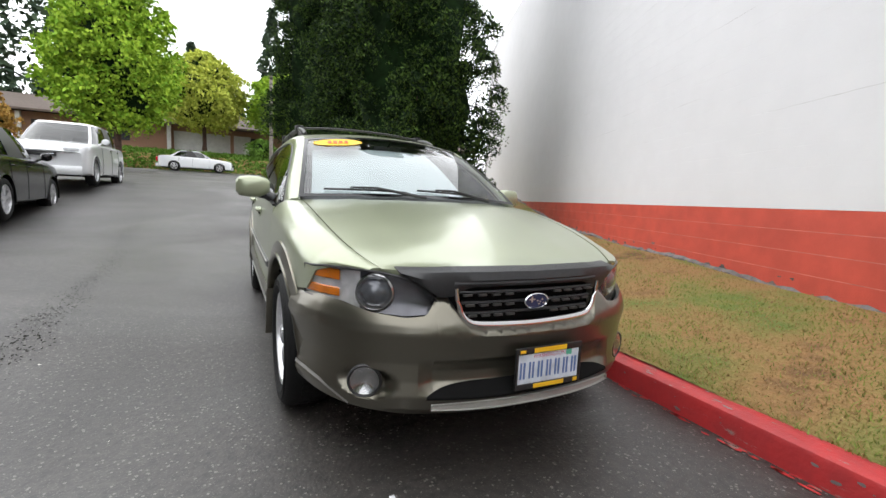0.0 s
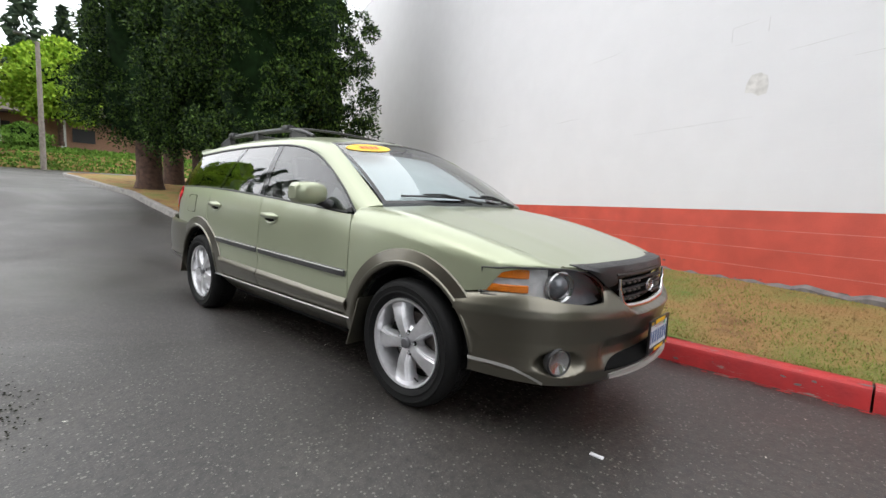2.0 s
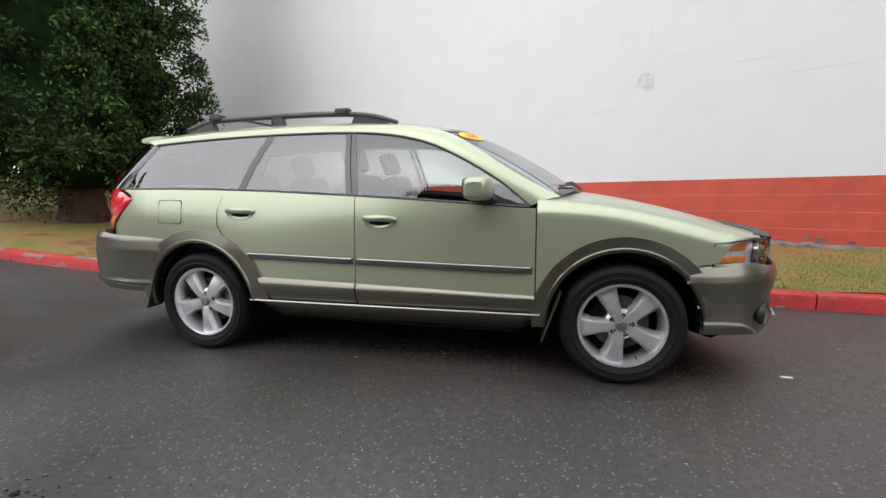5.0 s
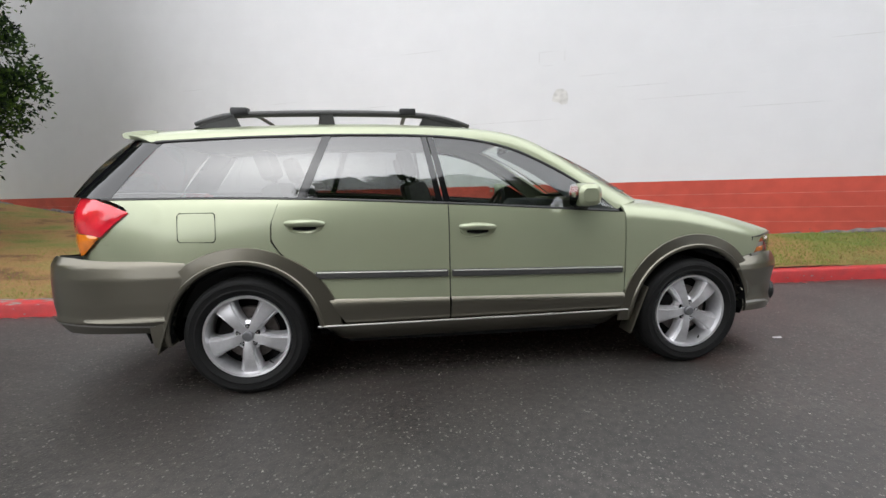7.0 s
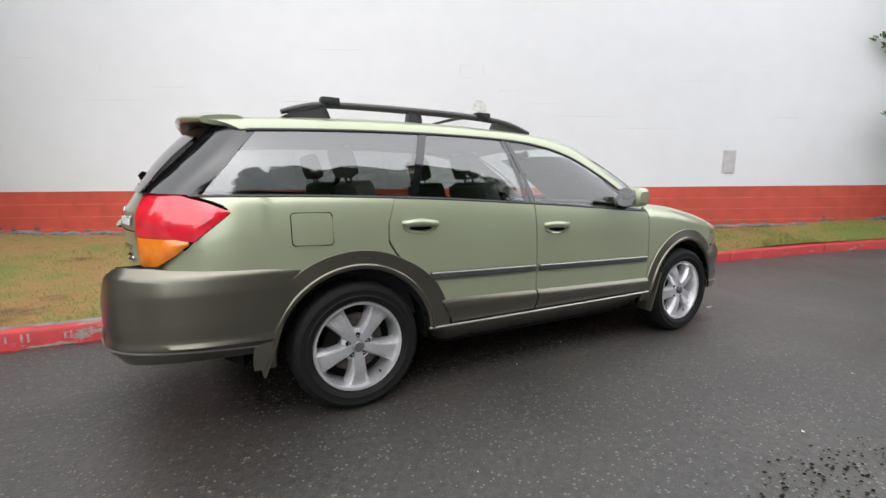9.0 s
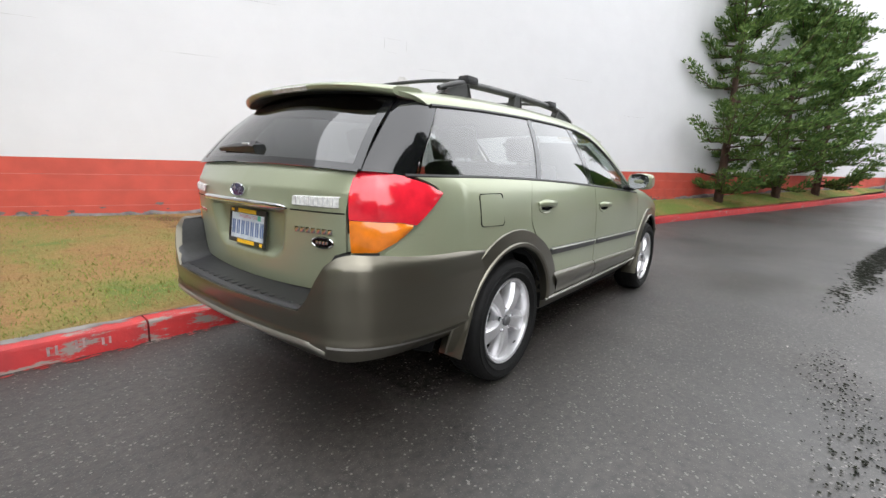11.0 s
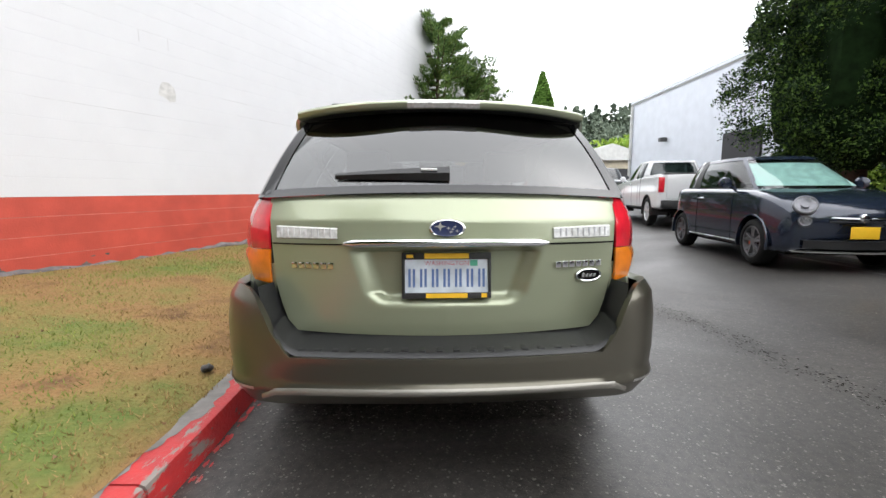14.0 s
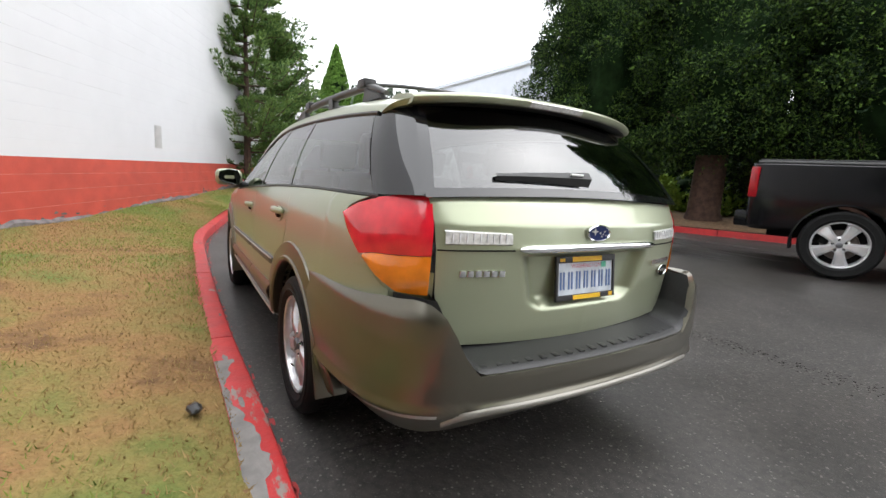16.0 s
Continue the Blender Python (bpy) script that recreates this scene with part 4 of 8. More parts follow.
                row.append((x, s * (side_y(max(-2.1, min(1.95, x)), max(0.3, z)) + o), z))
            rows.append(row)
        grid_into(bm, rows)
        bmesh.ops.recalc_face_normals(bm, faces=bm.faces)
        if sum((f.normal for f in bm.faces), Vector()).y * s < 0:
            bmesh.ops.reverse_faces(bm, faces=bm.faces)
        part("wheel_arch_flare", bm, M_CLAD, car, "bronze-grey wheel arch flare")
    # mud flaps
    for x0, x1, zt, zb in ((0.905, 1.005, 0.52, 0.23), (-1.80, -1.70, 0.55, 0.27)):
        bm = bmesh.new()
        yo = side_y(x0, 0.5)
        box_into(bm, (0, -0.13, 0), (0.012, 0.0, zt - zb), 0.004)
        for v in bm.verts:
            t = v.co.z / (zt - zb)
            v.co = Vector((x0 + (x1 - x0) * t + v.co.x, s * (yo + 0.028 + v.co.y), zb + v.co.z))
        bmesh.ops.recalc_face_normals(bm, faces=bm.faces)
        part("mud_flap", bm, M_CLAD, car, "moulded mud flap")
    # handles
    for hx, hz, tilt in ((-0.037, 0.90, -0.03), (-0.992, 0.943, -0.03)):
        y0 = side_y(hx, hz)
        bm = bmesh.new()
        ring = []
        lathe_into(bm, [(0.0001, -0.004), (0.05, -0.002), (0.072, 0.004), (0.080, 0.003), (0.084, -0.003)], 28)
        for v in bm.verts:
            v.co = Vector((hx + v.co.x * 1.22, s * (y0 + 0.004 + v.co.y), hz - 0.004 + v.co.z * 0.50))
        bmesh.ops.recalc_face_normals(bm, faces=bm.faces)
        if sum((f.normal for f in bm.faces), Vector()).y * s < 0:
            bmesh.ops.reverse_faces(bm, faces=bm.faces)
        part("handle_cup", bm, M_GREEN, car, "body-coloured oval handle recess")
        # near-black tube stands in for shade in the recess below the handle
        bm = bmesh.new()
        tube_into(bm, [(hx - 0.062, s * (y0 + 0.003), hz - 0.012), (hx, s * (y0 + 0.004), hz - 0.016), (hx + 0.062, s * (y0 + 0.003), hz - 0.014)], [0.006, 0.011, 0.006], 8)
        part("handle_shade", bm, M_DARKGAP, car, "dark bar painted as the shade under the handle")
        bm = bmesh.new()
        tube_into(bm, [(hx - 0.102, s * (y0 + 0.002), hz + 0.014), (hx - 0.08, s * (y0 + 0.020), hz + 0.017), (hx, s * (y0 + 0.028), hz + 0.017), (hx + 0.08, s * (y0 + 0.020), hz + 0.012), (hx + 0.102, s * (y0 + 0.002), hz + 0.008)], [0.010, 0.014, 0.015, 0.014, 0.010], 10, flat=1.2)
        part("door_handle", bm, M_GREEN, car, "body-coloured pull handle")
    if s < 0:
        # fuel flap
        bm = bmesh.new()
        rows = []
        for i in range(9):
            x = -1.643 + 0.188 * i / 8
            rows.append([(x, s * (side_y(x, z) + 0.0035), z) for z in np.linspace(0.868, 1.022, 7)])
        grid_into(bm, rows)
        bmesh.ops.recalc_face_normals(bm, faces=bm.faces)
        if sum((f.normal for f in bm.faces), Vector()).y * s < 0:
            bmesh.ops.reverse_faces(bm, faces=bm.faces)
        corners = [v for v in bm.verts if len(v.link_faces) == 1]
        for v in corners:
            v.co = v.co + (Vector((-1.549, v.co.y, 0.945)) - v.co) * 0.09
        bm.normal_update()
        thicken(bm, 0.004)
        flap = part("fuel_flap", bm, M_GREEN, car)
        bm = bmesh.new()
        loop = [(-1.636, 0.872), (-1.464, 0.868), (-1.455, 0.88), (-1.455, 1.012), (-1.464, 1.022), (-1.636, 1.022), (-1.645, 1.012), (-1.645, 0.882), (-1.636, 0.872)]
        tube_into(bm, [(x, s * (side_y(x, z) + 0.0022), z) for x, z in loop], 0.0025, 5, caps=False)
        part("flap_gap", bm, M_DARKGAP, flap)
    # mirror
    bm = bmesh.new()
    rows = []
    secs = [(0.855, 0.55), (0.875, 0.85), (0.92, 1.0), (0.985, 1.0), (1.03, 0.9), (1.05, 0.55)]
    for y, k in secs:
        ring = []
        for j in range(20):
            a = 2 * math.pi * j / 20
            c, d = math.cos(a), math.sin(a)
            x = 0.555 + 0.062 * k * math.copysign(abs(c) ** 0.7, c) + (0.02 if c > 0 else 0) + (0.985 - y) * 0.12
            z = 1.085 + 0.066 * k * math.copysign(abs(d) ** 0.7, d)
            ring.append((x, s * y, z))
        rows.append(ring + [ring[0]])
    vs = grid_into(bm, rows)
    bmesh.ops.remove_doubles(bm, verts=bm.verts, dist=1e-5)
    bmesh.ops.holes_fill(bm, edges=bm.edges)
    bmesh.ops.recalc_face_normals(bm, faces=bm.faces)
    mir = part("door_mirror", bm, M_GREEN, car, "body-coloured door mirror")
    bm = bmesh.new()
    tube_into(bm, [(0.62, s * 0.82, 1.01), (0.60, s * 0.87, 1.035), (0.58, s * 0.93, 1.05)], [0.035, 0.03, 0.03], 10)
    part("mirror_arm", bm, M_BLACKPL, mir, "black mirror arm")
    bm = bmesh.new()
    ring = [(0.494 + (0.985 - y) * 0.12, s * y, z) for y, z in ((0.885, 1.03), (0.87, 1.09), (0.89, 1.14), (0.96, 1.148), (1.025, 1.13), (1.035, 1.08), (1.0, 1.032), (0.94, 1.022))]
    bm.faces.new([bm.verts.new(p) for p in ring])
    bmesh.ops.recalc_face_normals(bm, faces=bm.faces)
    if sum((f.normal for f in bm.faces), Vector()).x > 0:
        bmesh.ops.reverse_faces(bm, faces=bm.faces)
    part("mirror_glass", bm, mat("mirror_silver", (0.8, 0.82, 0.84), 0.03, 1.0), mir)
    # black triangle at the mirror foot
    bm = bmesh.new()
    tri = [(0.84, 0.985), (0.56, 1.00), (0.585, 1.13), (0.66, 1.105)]
    bm.faces.new([bm.verts.new((x, s * (0.83 - (z - 0.98) * 0.42), z)) for x, z in tri])
    part("mirror_base", bm, M_BLACKPL, car, "black panel at the mirror foot")


def strip_on_plan(plan, ys, zlo, zhi, nv, off=0.0, prof=None):
    """Grid points on a plan curve from side to side; zlo and zhi are functions of y."""
    rows = []
    for y in ys:
        x = along(plan, abs(y))
        row = []
        for j in range(nv + 1):
            z = zlo(y) + (zhi(y) - zlo(y)) * j / nv
            o = off + (prof(y, z) if prof else 0)
            sgn = 1 if x > 0 else -1
            k = 1 - (abs(y) / 0.875) ** 3
            row.append((x + sgn * o * max(0.25, k), y * (1 + o * 0.9 * (1 - max(0.0, k))), z))
        rows.append(row)
    return rows


def both(plan, n=40):
    ys = [float(v) for v in plan[:, 1]]
    ys = [ys[int(i)] for i in np.linspace(0, len(ys) - 1, n)]
    return [-v for v in ys] + [v for v in ys[::-1][1:]]


def build_front(car):
    # hood
    bm = bmesh.new()
    rows = []
    for i in range(31):
        v = i / 30
        row = []
        for j in range(41):
            q = -1 + 2 * j / 40
            xr = 0.985 + 0.17 * (1 - q * q)
            xf = along(F_UP, abs(q) * 0.60) - 0.012
            x = xr + (xf - xr) * v
            ye = sm(x, HE_X, HE_Y) if x < 2.06 else ip(x, [2.06, 2.2], [0.58, 0.60])
            y = q * (ye - 0.004)
            if v > 0.9:
                y = q * min(ye - 0.004, 0.62)
            row.append((x, y, hood_z(min(x, 2.2), y)))
        rows.append(row)
    grid_into(bm, rows, flip=True)
    outward(bm, 2, 1)
    bm.normal_update()
    thicken(bm, 0.02)
    part("hood", bm, M_GREEN, car, "rain-spotted green hood with two creases")
    # cowl and wipers
    bm = bmesh.new()
    rows = []
    for j in range(25):
        q = -1 + 2 * j / 24
        xr = 0.985 + 0.17 * (1 - q * q)
        rows.append([(xr + 0.03, q * 0.70, 1.018 + 0.02 * (1 - q * q)), (xr - 0.03, q * 0.70, 1.028 + 0.022 * (1 - q * q)), (xr - 0.09, q * 0.70, 1.045 + 0.022 * (1 - q * q))])
    grid_into(bm, rows, flip=True)
    part("cowl", bm, M_BLACKPL, car, "black cowl below the windscreen")
    def glass_pt(q, v, o):
        return Vector((1.0 + 0.13 * (1 - q * q) + (-0.715 - 0.045 * (1 - q * q)) * v + o * 0.5 + 0.015 * math.sin(math.pi * v), q * (0.735 - 0.138 * v), 1.04 + 0.022 * (1 - q * q) + (0.395 + 0.02 * (1 - q * q)) * v + o * 0.85 + 0.021 * math.sin(math.pi * v)))
    for qa, qm, qb in ((0.62, 0.28, -0.06), (-0.02, -0.42, -0.82)):
        bm = bmesh.new()
        tube_into(bm, [glass_pt(qa, -0.03, 0.02), glass_pt(qm, 0.06, 0.03), glass_pt((qm + qb) / 2, 0.075, 0.022)], [0.011, 0.008, 0.006], 6)
        tube_into(bm, [glass_pt(qm + 0.26, 0.04, 0.012), glass_pt(qm, 0.055, 0.016), glass_pt(qb, 0.075, 0.012)], 0.007, 6)
        part("wiper", bm, M_BLACKPL, car, "black windscreen wiper")

    # bumper skin
    def top(y):
        return ip(abs(y), [0, 0.25, 0.30, 0.33, 0.352, 0.40, 0.425, 0.45, 0.52, 0.64, 0.73, 0.80, 0.86], [0.604, 0.610, 0.632, 0.67, 0.715, 0.715, 0.68, 0.652, 0.643, 0.656, 0.680, 0.684, 0.672])

    def prof(y, z):
        f = ip(z, [0.25, 0.29, 0.345, 0.40, 0.47, 0.545, 0.585, 0.62, 0.66, 0.69, 0.72], [-0.07, -0.03, 0.0, -0.016, -0.02, 0.0, 0.012, 0.0, -0.028, -0.05, -0.062])
        f -= 0.035 * min(1, max(0, (0.47 - abs(y)) / 0.06)) * min(1, max(0, (z - 0.352) / 0.04)) * min(1, max(0, (0.49 - z) / 0.06))
        u = max(0.0, (z - (top(y) - 0.03)) / 0.03)
        f -= ip(abs(y), [0.34, 0.44], [0.04, 0.006]) * u * u
        fd = math.hypot((abs(y) - 0.64) / 0.095, (z - 0.385) / 0.06)
        if fd < 1:
            f -= 0.05 * min(1, (1 - fd) * 3)
        return f
    bm = bmesh.new()
    grid_into(bm, strip_on_plan(F_BUMP, both(F_BUMP, 100), lambda y: ip(abs(y), [0, 0.5, 0.7, 0.86], [0.255, 0.262, 0.285, 0.31]), top, 52, prof=prof))
    outward(bm, 0, 1)
    cut_arches(bm, ARCH_R + 0.004)
    bm.normal_update()
    thicken(bm, 0.02)
    bumper = part("front_bumper", bm, M_CLAD, car, "bronze-grey front bumper")
    bm = bmesh.new()
    grid_into(bm, strip_on_plan(F_BUMP, [v for v in both(F_BUMP, 60) if abs(v) < 0.44], lambda y: 0.306, lambda y: 0.336 - 0.010 * (abs(y) / 0.44) ** 4, 5, off=0.008))
    bm.normal_update()
    thicken(bm, 0.012)
    part("skid_strip", bm, M_SILVER, bumper, "silver strip below the intake")
    # black sheet over the skin paints the shade in the intake recess
    bm = bmesh.new()
    grid_into(bm, strip_on_plan(F_BUMP, [v for v in both(F_BUMP, 80) if abs(v) < 0.45], lambda y: 0.338, lambda y: 0.395 - 0.045 * (abs(y) / 0.45) ** 6, 8, off=0.004, prof=prof))
    outward(bm, 0, 1)
    part("lower_intake", bm, M_DARKGAP, bumper, "lower air intake, its recess shade painted black")
    for s in (-1, 1):
        bm = bmesh.new()

        def zl(y):
            return ip(abs(y), [0.70, 0.74, 0.78, 0.82, 0.86], [0.29, 0.325, 0.358, 0.37, 0.372])
        grid_into(bm, strip_on_plan(F_BUMP, [s * v for v in np.linspace(0.70, 0.845, 14)], lambda y: zl(y) - 0.007, lambda y: zl(y) + 0.007, 2, off=0.005, prof=prof))
        outward(bm, 0, 1)
        part("bumper_line", bm, M_SILVER, bumper, "pale line at the bumper corner")
        # fog lamp
        fx = along(F_BUMP, 0.65)
        m = Matrix.Translation((fx - 0.022, s * 0.64, 0.392)) @ Matrix.Rotation(s * radians(24), 4, "Z")
        bm = bmesh.new()
        lathe_into(bm, [(0.062, -0.02), (0.066, 0.012), (0.060, 0.018), (0.055, 0.012)], 28, axis="x")
        bmesh.ops.transform(bm, matrix=m, verts=bm.verts)
        fog = part("fog_lamp", bm, M_BLACKPL, car, "round fog lamp")
        bm = bmesh.new()
        lathe_into(bm, [(0.0001, -0.005), (0.03, 0.0), (0.054, 0.012)], 24, axis="x")
        bmesh.ops.transform(bm, matrix=m, verts=bm.verts)
        part("reflector", bm, M_REFLECT, fog)
        bm = bmesh.new()
        lathe_into(bm, [(0.0001, 0.024), (0.03, 0.022), (0.056, 0.013)], 24, axis="x")
        bmesh.ops.transform(bm, matrix=m, verts=bm.verts)
        part("lens", bm, M_LENS, fog)

    # grille
    bm = bmesh.new()
    grid_into(bm, strip_on_plan(F_UP, [v for v in both(F_UP, 50) if abs(v) < 0.35], lambda y: 0.61, lambda y: 0.775, 4, off=-0.012))
    grille = part("grille", bm, M_DARKGAP, car, "black grille with chrome lower frame")
    for k, z in enumerate((0.655, 0.695, 0.735)):
        bm = bmesh.new()
        w = 0.30 + 0.012 * k
        tube_into(bm, [(along(F_UP, abs(y)) + 0.028, y, z) for y in np.linspace(-w, w, 15)], 0.008, 8, flat=0.8)
        part("grille_bar", bm, M_BLACKPL, grille)
        for i in range(11):
            y = -w + 0.03 + (2 * w - 0.06) * i / 10
            if abs(y) > 0.08:
                box("bar_inlay", (along(F_UP, abs(y)) + 0.03, y - 0.018, z - 0.014), (along(F_UP, abs(y)) + 0.042, y + 0.018, z - 0.005), M_RAIL, grille, 0.002)
    bm = bmesh.new()
    loop = [(-0.345, 0.755), (-0.335, 0.70), (-0.30, 0.632), (-0.22, 0.612), (0, 0.606), (0.22, 0.612), (0.30, 0.632), (0.335, 0.70), (0.345, 0.755)]
    cl = curve3([(along(F_UP, abs(y)) + 0.048, y, z) for y, z in loop], 40)
    tube_into(bm, [tuple(p) for p in cl], [0.008 + 0.011 * max(0, 1 - (abs(p[1]) / 0.34) ** 6) for p in cl], 10)
    part("chrome_frame", bm, M_CHROME, grille, "chrome frame under the grille")
    bm = bmesh.new()
    tube_into(bm, [(along(F_UP, abs(y)) + 0.032, y, 0.768) for y in np.linspace(-0.345, 0.345, 15)], 0.008, 8)
    part("upper_frame", bm, M_BLACKPL, grille)
    emblem(car, (along(F_UP, 0) + 0.045, 0, 0.695), 1, 0.058, 0.031)

    # bug deflector
    bm = bmesh.new()
    rows = []
    for y in np.linspace(-0.53, 0.53, 41):
        q = abs(y) / 0.53
        x0 = along(F_UP, abs(y))
        lip = hood_z(min(2.2, x0 - 0.05), y)
        drop = ip(abs(y), [0, 0.28, 0.345, 0.40, 0.46, 0.53], [0.05, 0.055, 0.09, 0.095, 0.05, 0.012])
        rows.append([(x0 - 0.055, y, lip + 0.006), (x0 - 0.02, y, lip + 0.020 * (1 - q ** 4)), (x0 + 0.022, y, lip + 0.012 * (1 - q ** 3) - 0.008), (x0 + 0.036, y, lip - 0.5 * drop), (x0 + 0.028, y, lip - drop)])
    grid_into(bm, rows)
    outward(bm, 0, 1)
    bm.normal_update()
    thicken(bm, 0.006)
    part("bug_deflector", bm, M_BLACKPL, car, "matt black hood deflector")

    # head lamps
    for s in (-1, 1):
        ys = [y for y in np.linspace(0.385, 0.812, 34)]

        def lo(y):
            return ip(y, [0.38, 0.43, 0.50, 0.58, 0.66, 0.74, 0.80], [0.648, 0.636, 0.630, 0.636, 0.649, 0.664, 0.670])

        def hi(y):
            return ip(y, [0.38, 0.40, 0.43, 0.47, 0.52, 0.58, 0.62, 0.70, 0.76, 0.80], [0.670, 0.70, 0.732, 0.762, 0.784, 0.797, 0.801, 0.802, 0.80, 0.79])
        for name, off, material in (("lamp_housing", -0.028, None), ("lamp_lens", 0.0, M_LENS)):
            if material is None:
                zones = (("bowl", 0.385, 0.650, M_SMOKE), ("reflector", 0.650, 0.812, M_LAMPSILVER))
                root = None
                for zn, ya, yb, zm in zones:
                    bm = bmesh.new()
                    rows = []
                    for y in np.linspace(ya, yb, 14):
                        x = along(F_UP, y)
                        rows.append([(x - 0.02 - (0.02 * math.sin(math.pi * j / 8) if zn == "bowl" else 0.0), s * y * 0.995, lo(y) + (hi(y) - lo(y)) * j / 8) for j in range(9)])
                    grid_into(bm, rows)
                    outward(bm, 0, 1)
                    o = part("headlamp" if root is None else zn, bm, zm, car if root is None else root, "head lamp with amber turn signal" if root is None else "")
                    root = root or o
                # projector
                x = along(F_UP, 0.60)
                m = Matrix.Translation((x - 0.02, s * 0.60, 0.715)) @ Matrix.Rotation(s * radians(25), 4, "Z")
                bm = bmesh.new()
                lathe_into(bm, [(0.076, -0.012), (0.073, 0.008), (0.066, 0.012), (0.060, 0.006), (0.052, -0.004)], 28, axis="x")
                bmesh.ops.transform(bm, matrix=m, verts=bm.verts)
                part("projector_ring", bm, M_REFLECT, root)
                bm = bmesh.new()
                lathe_into(bm, [(0.0001, 0.030), (0.022, 0.027), (0.042, 0.014), (0.054, -0.004)], 24, axis="x")
                bmesh.ops.transform(bm, matrix=m, verts=bm.verts)
                part("projector", bm, M_PROJECTOR, root)
                bm = bmesh.new()
                rim = [(y, hi(y)) for y in np.linspace(0.385, 0.812, 20)] + [(y, lo(y)) for y in np.linspace(0.812, 0.385, 20)]
                rim.append(rim[0])
                tube_into(bm, [(along(F_UP, y) + (0.016 if y < 0.6 else 0.016 * (0.8 - y) / 0.2), s * y, z) for y, z in rim], 0.005, 6, caps=False)
                part("lamp_seal", bm, M_TRIMBLK, root, "black seal round the lamp")
                for za, zb in ((0.684, 0.720), (0.748, 0.790)):
                    bm = bmesh.new()
                    rows = []
                    for y in np.linspace(0.712, 0.806, 10):
                        x = along(F_UP, y)
                        rows.append([(x - 0.017, s * y, za), (x - 0.010, s * y, za + 0.004), (x - 0.010, s * y, zb - 0.004), (x - 0.017, s * y, zb)])
                    grid_into(bm, rows)
                    outward(bm, 0, 1)
                    part("turn_signal", bm, M_AMBER, root, "amber turn signal block")
            else:
                bm = bmesh.new()
                rows = []
                for y in ys:
                    x = along(F_UP, y)
                    rows.append([(x + 0.006 * math.sin(math.pi * j / 8) + (0.02 if y < 0.6 else 0.02 * (0.8 - y) / 0.2), s * y, lo(y) + (hi(y) - lo(y)) * j / 8) for j in range(9)])
                grid_into(bm, rows)
                outward(bm, 0, 1)
                o = part("lens", bm, material, root)
                o.visible_shadow = False
    # licence plate
    plate(car, (along(F_BUMP, 0) + 0.012, 0.04, 0.445), 1)


def text_mesh(body, height, width):
    """Flat lettering as a bmesh in the xy plane, centred, of given height and width."""
    cu = bpy.data.curves.new("letters", "FONT")
    cu.body = body
    cu.align_x = "CENTER"
    cu.align_y = "CENTER"
    cu.resolution_u = 3
    ob = bpy.data.objects.new("letters", cu)
    scene.collection.objects.link(ob)
    dg = bpy.context.evaluated_depsgraph_get()
    me = bpy.data.meshes.new_from_object(ob.evaluated_get(dg))
    bm = bmesh.new()
    bm.from_mesh(me)
    bpy.data.objects.remove(ob)
    bpy.data.meshes.remove(me)
    xs = [v.co.x for v in bm.verts]
    ys = [v.co.y for v in bm.verts]
    cx, cy = (max(xs) + min(xs)) / 2, (max(ys) + min(ys)) / 2
    kx, ky = width / (max(xs) - min(xs)), height / (max(ys) - min(ys))
    for v in bm.verts:
        v.co = Vector(((v.co.x - cx) * kx, (v.co.y - cy) * ky, 0))
    return bm


def face_matrix(c, facing, tilt=0.0, yaw=0.0):
    """Takes x, y of a flat drawing to the car's front (1) or rear (-1)."""
    if facing > 0:
        r = Matrix(((0, 0, 1, 0), (1, 0, 0, 0), (0, 1, 0, 0), (0, 0, 0, 1)))
    else:
        r = Matrix(((0, 0, -1, 0), (-1, 0, 0, 0), (0, 1, 0, 0), (0, 0, 0, 1)))
    return Matrix.Translation(c) @ Matrix.Rotation(yaw, 4, "Z") @ Matrix.Rotation(tilt, 4, "Y") @ r


def plate(car, c, facing, tilt=0.0):
    m = face_matrix(c, facing, tilt)

    def flat(name, x0, x1, y0, y1, z0, z1, material, parent, bevel=0.0, label=""):
        bm = bmesh.new()
        box_into(bm, (x0, y0, z0), (x1, y1, z1), bevel)
        bmesh.ops.transform(bm, matrix=m, verts=bm.verts)
        return part(name, bm, material, parent, label)
    p = flat("licence_plate", -0.152, 0.152, -0.076, 0.076, 0, 0.003, M_PLATE, car, 0, "pale blue-white licence plate in a black and yellow frame")
    bm = bmesh.new()
    for x0, x1, y0, y1 in ((-0.161, 0.161, 0.058, 0.083), (-0.161, 0.161, -0.083, -0.062), (-0.161, -0.150, -0.0625, 0.0585), (0.150, 0.161, -0.0625, 0.0585)):
        box_into(bm, (x0, y0, -0.002), (x1, y1, 0.009), 0.002)
    bmesh.ops.transform(bm, matrix=m, verts=bm.verts)
    part("plate_frame", bm, M_BLACKPL, p)
    flat("frame_bar", -0.08, 0.08, 0.061, 0.080, 0.009, 0.0105, M_YELLOW, p)
    flat("frame_bar", -0.075, 0.075, -0.081, -0.064, 0.009, 0.0105, M_YELLOW, p)
    flat("frame_badge", 0.125, 0.145, -0.08, -0.065, 0.009, 0.0105, M_YELLOW, p)
    flat("frame_badge", -0.145, -0.12, 0.064, 0.076, 0.009, 0.0105, M_YELLOW, p)
    bm = text_mesh("WASHINGTON", 0.016, 0.16)
    bmesh.ops.transform(bm, matrix=m @ Matrix.Translation((0, 0.045, 0.004)), verts=bm.verts)
    part("state_name", bm, M_PLATERED, p)
    flat("tab", 0.085, 0.112, 0.034, 0.056, 0.003, 0.0042, M_PLATEGRN, p)
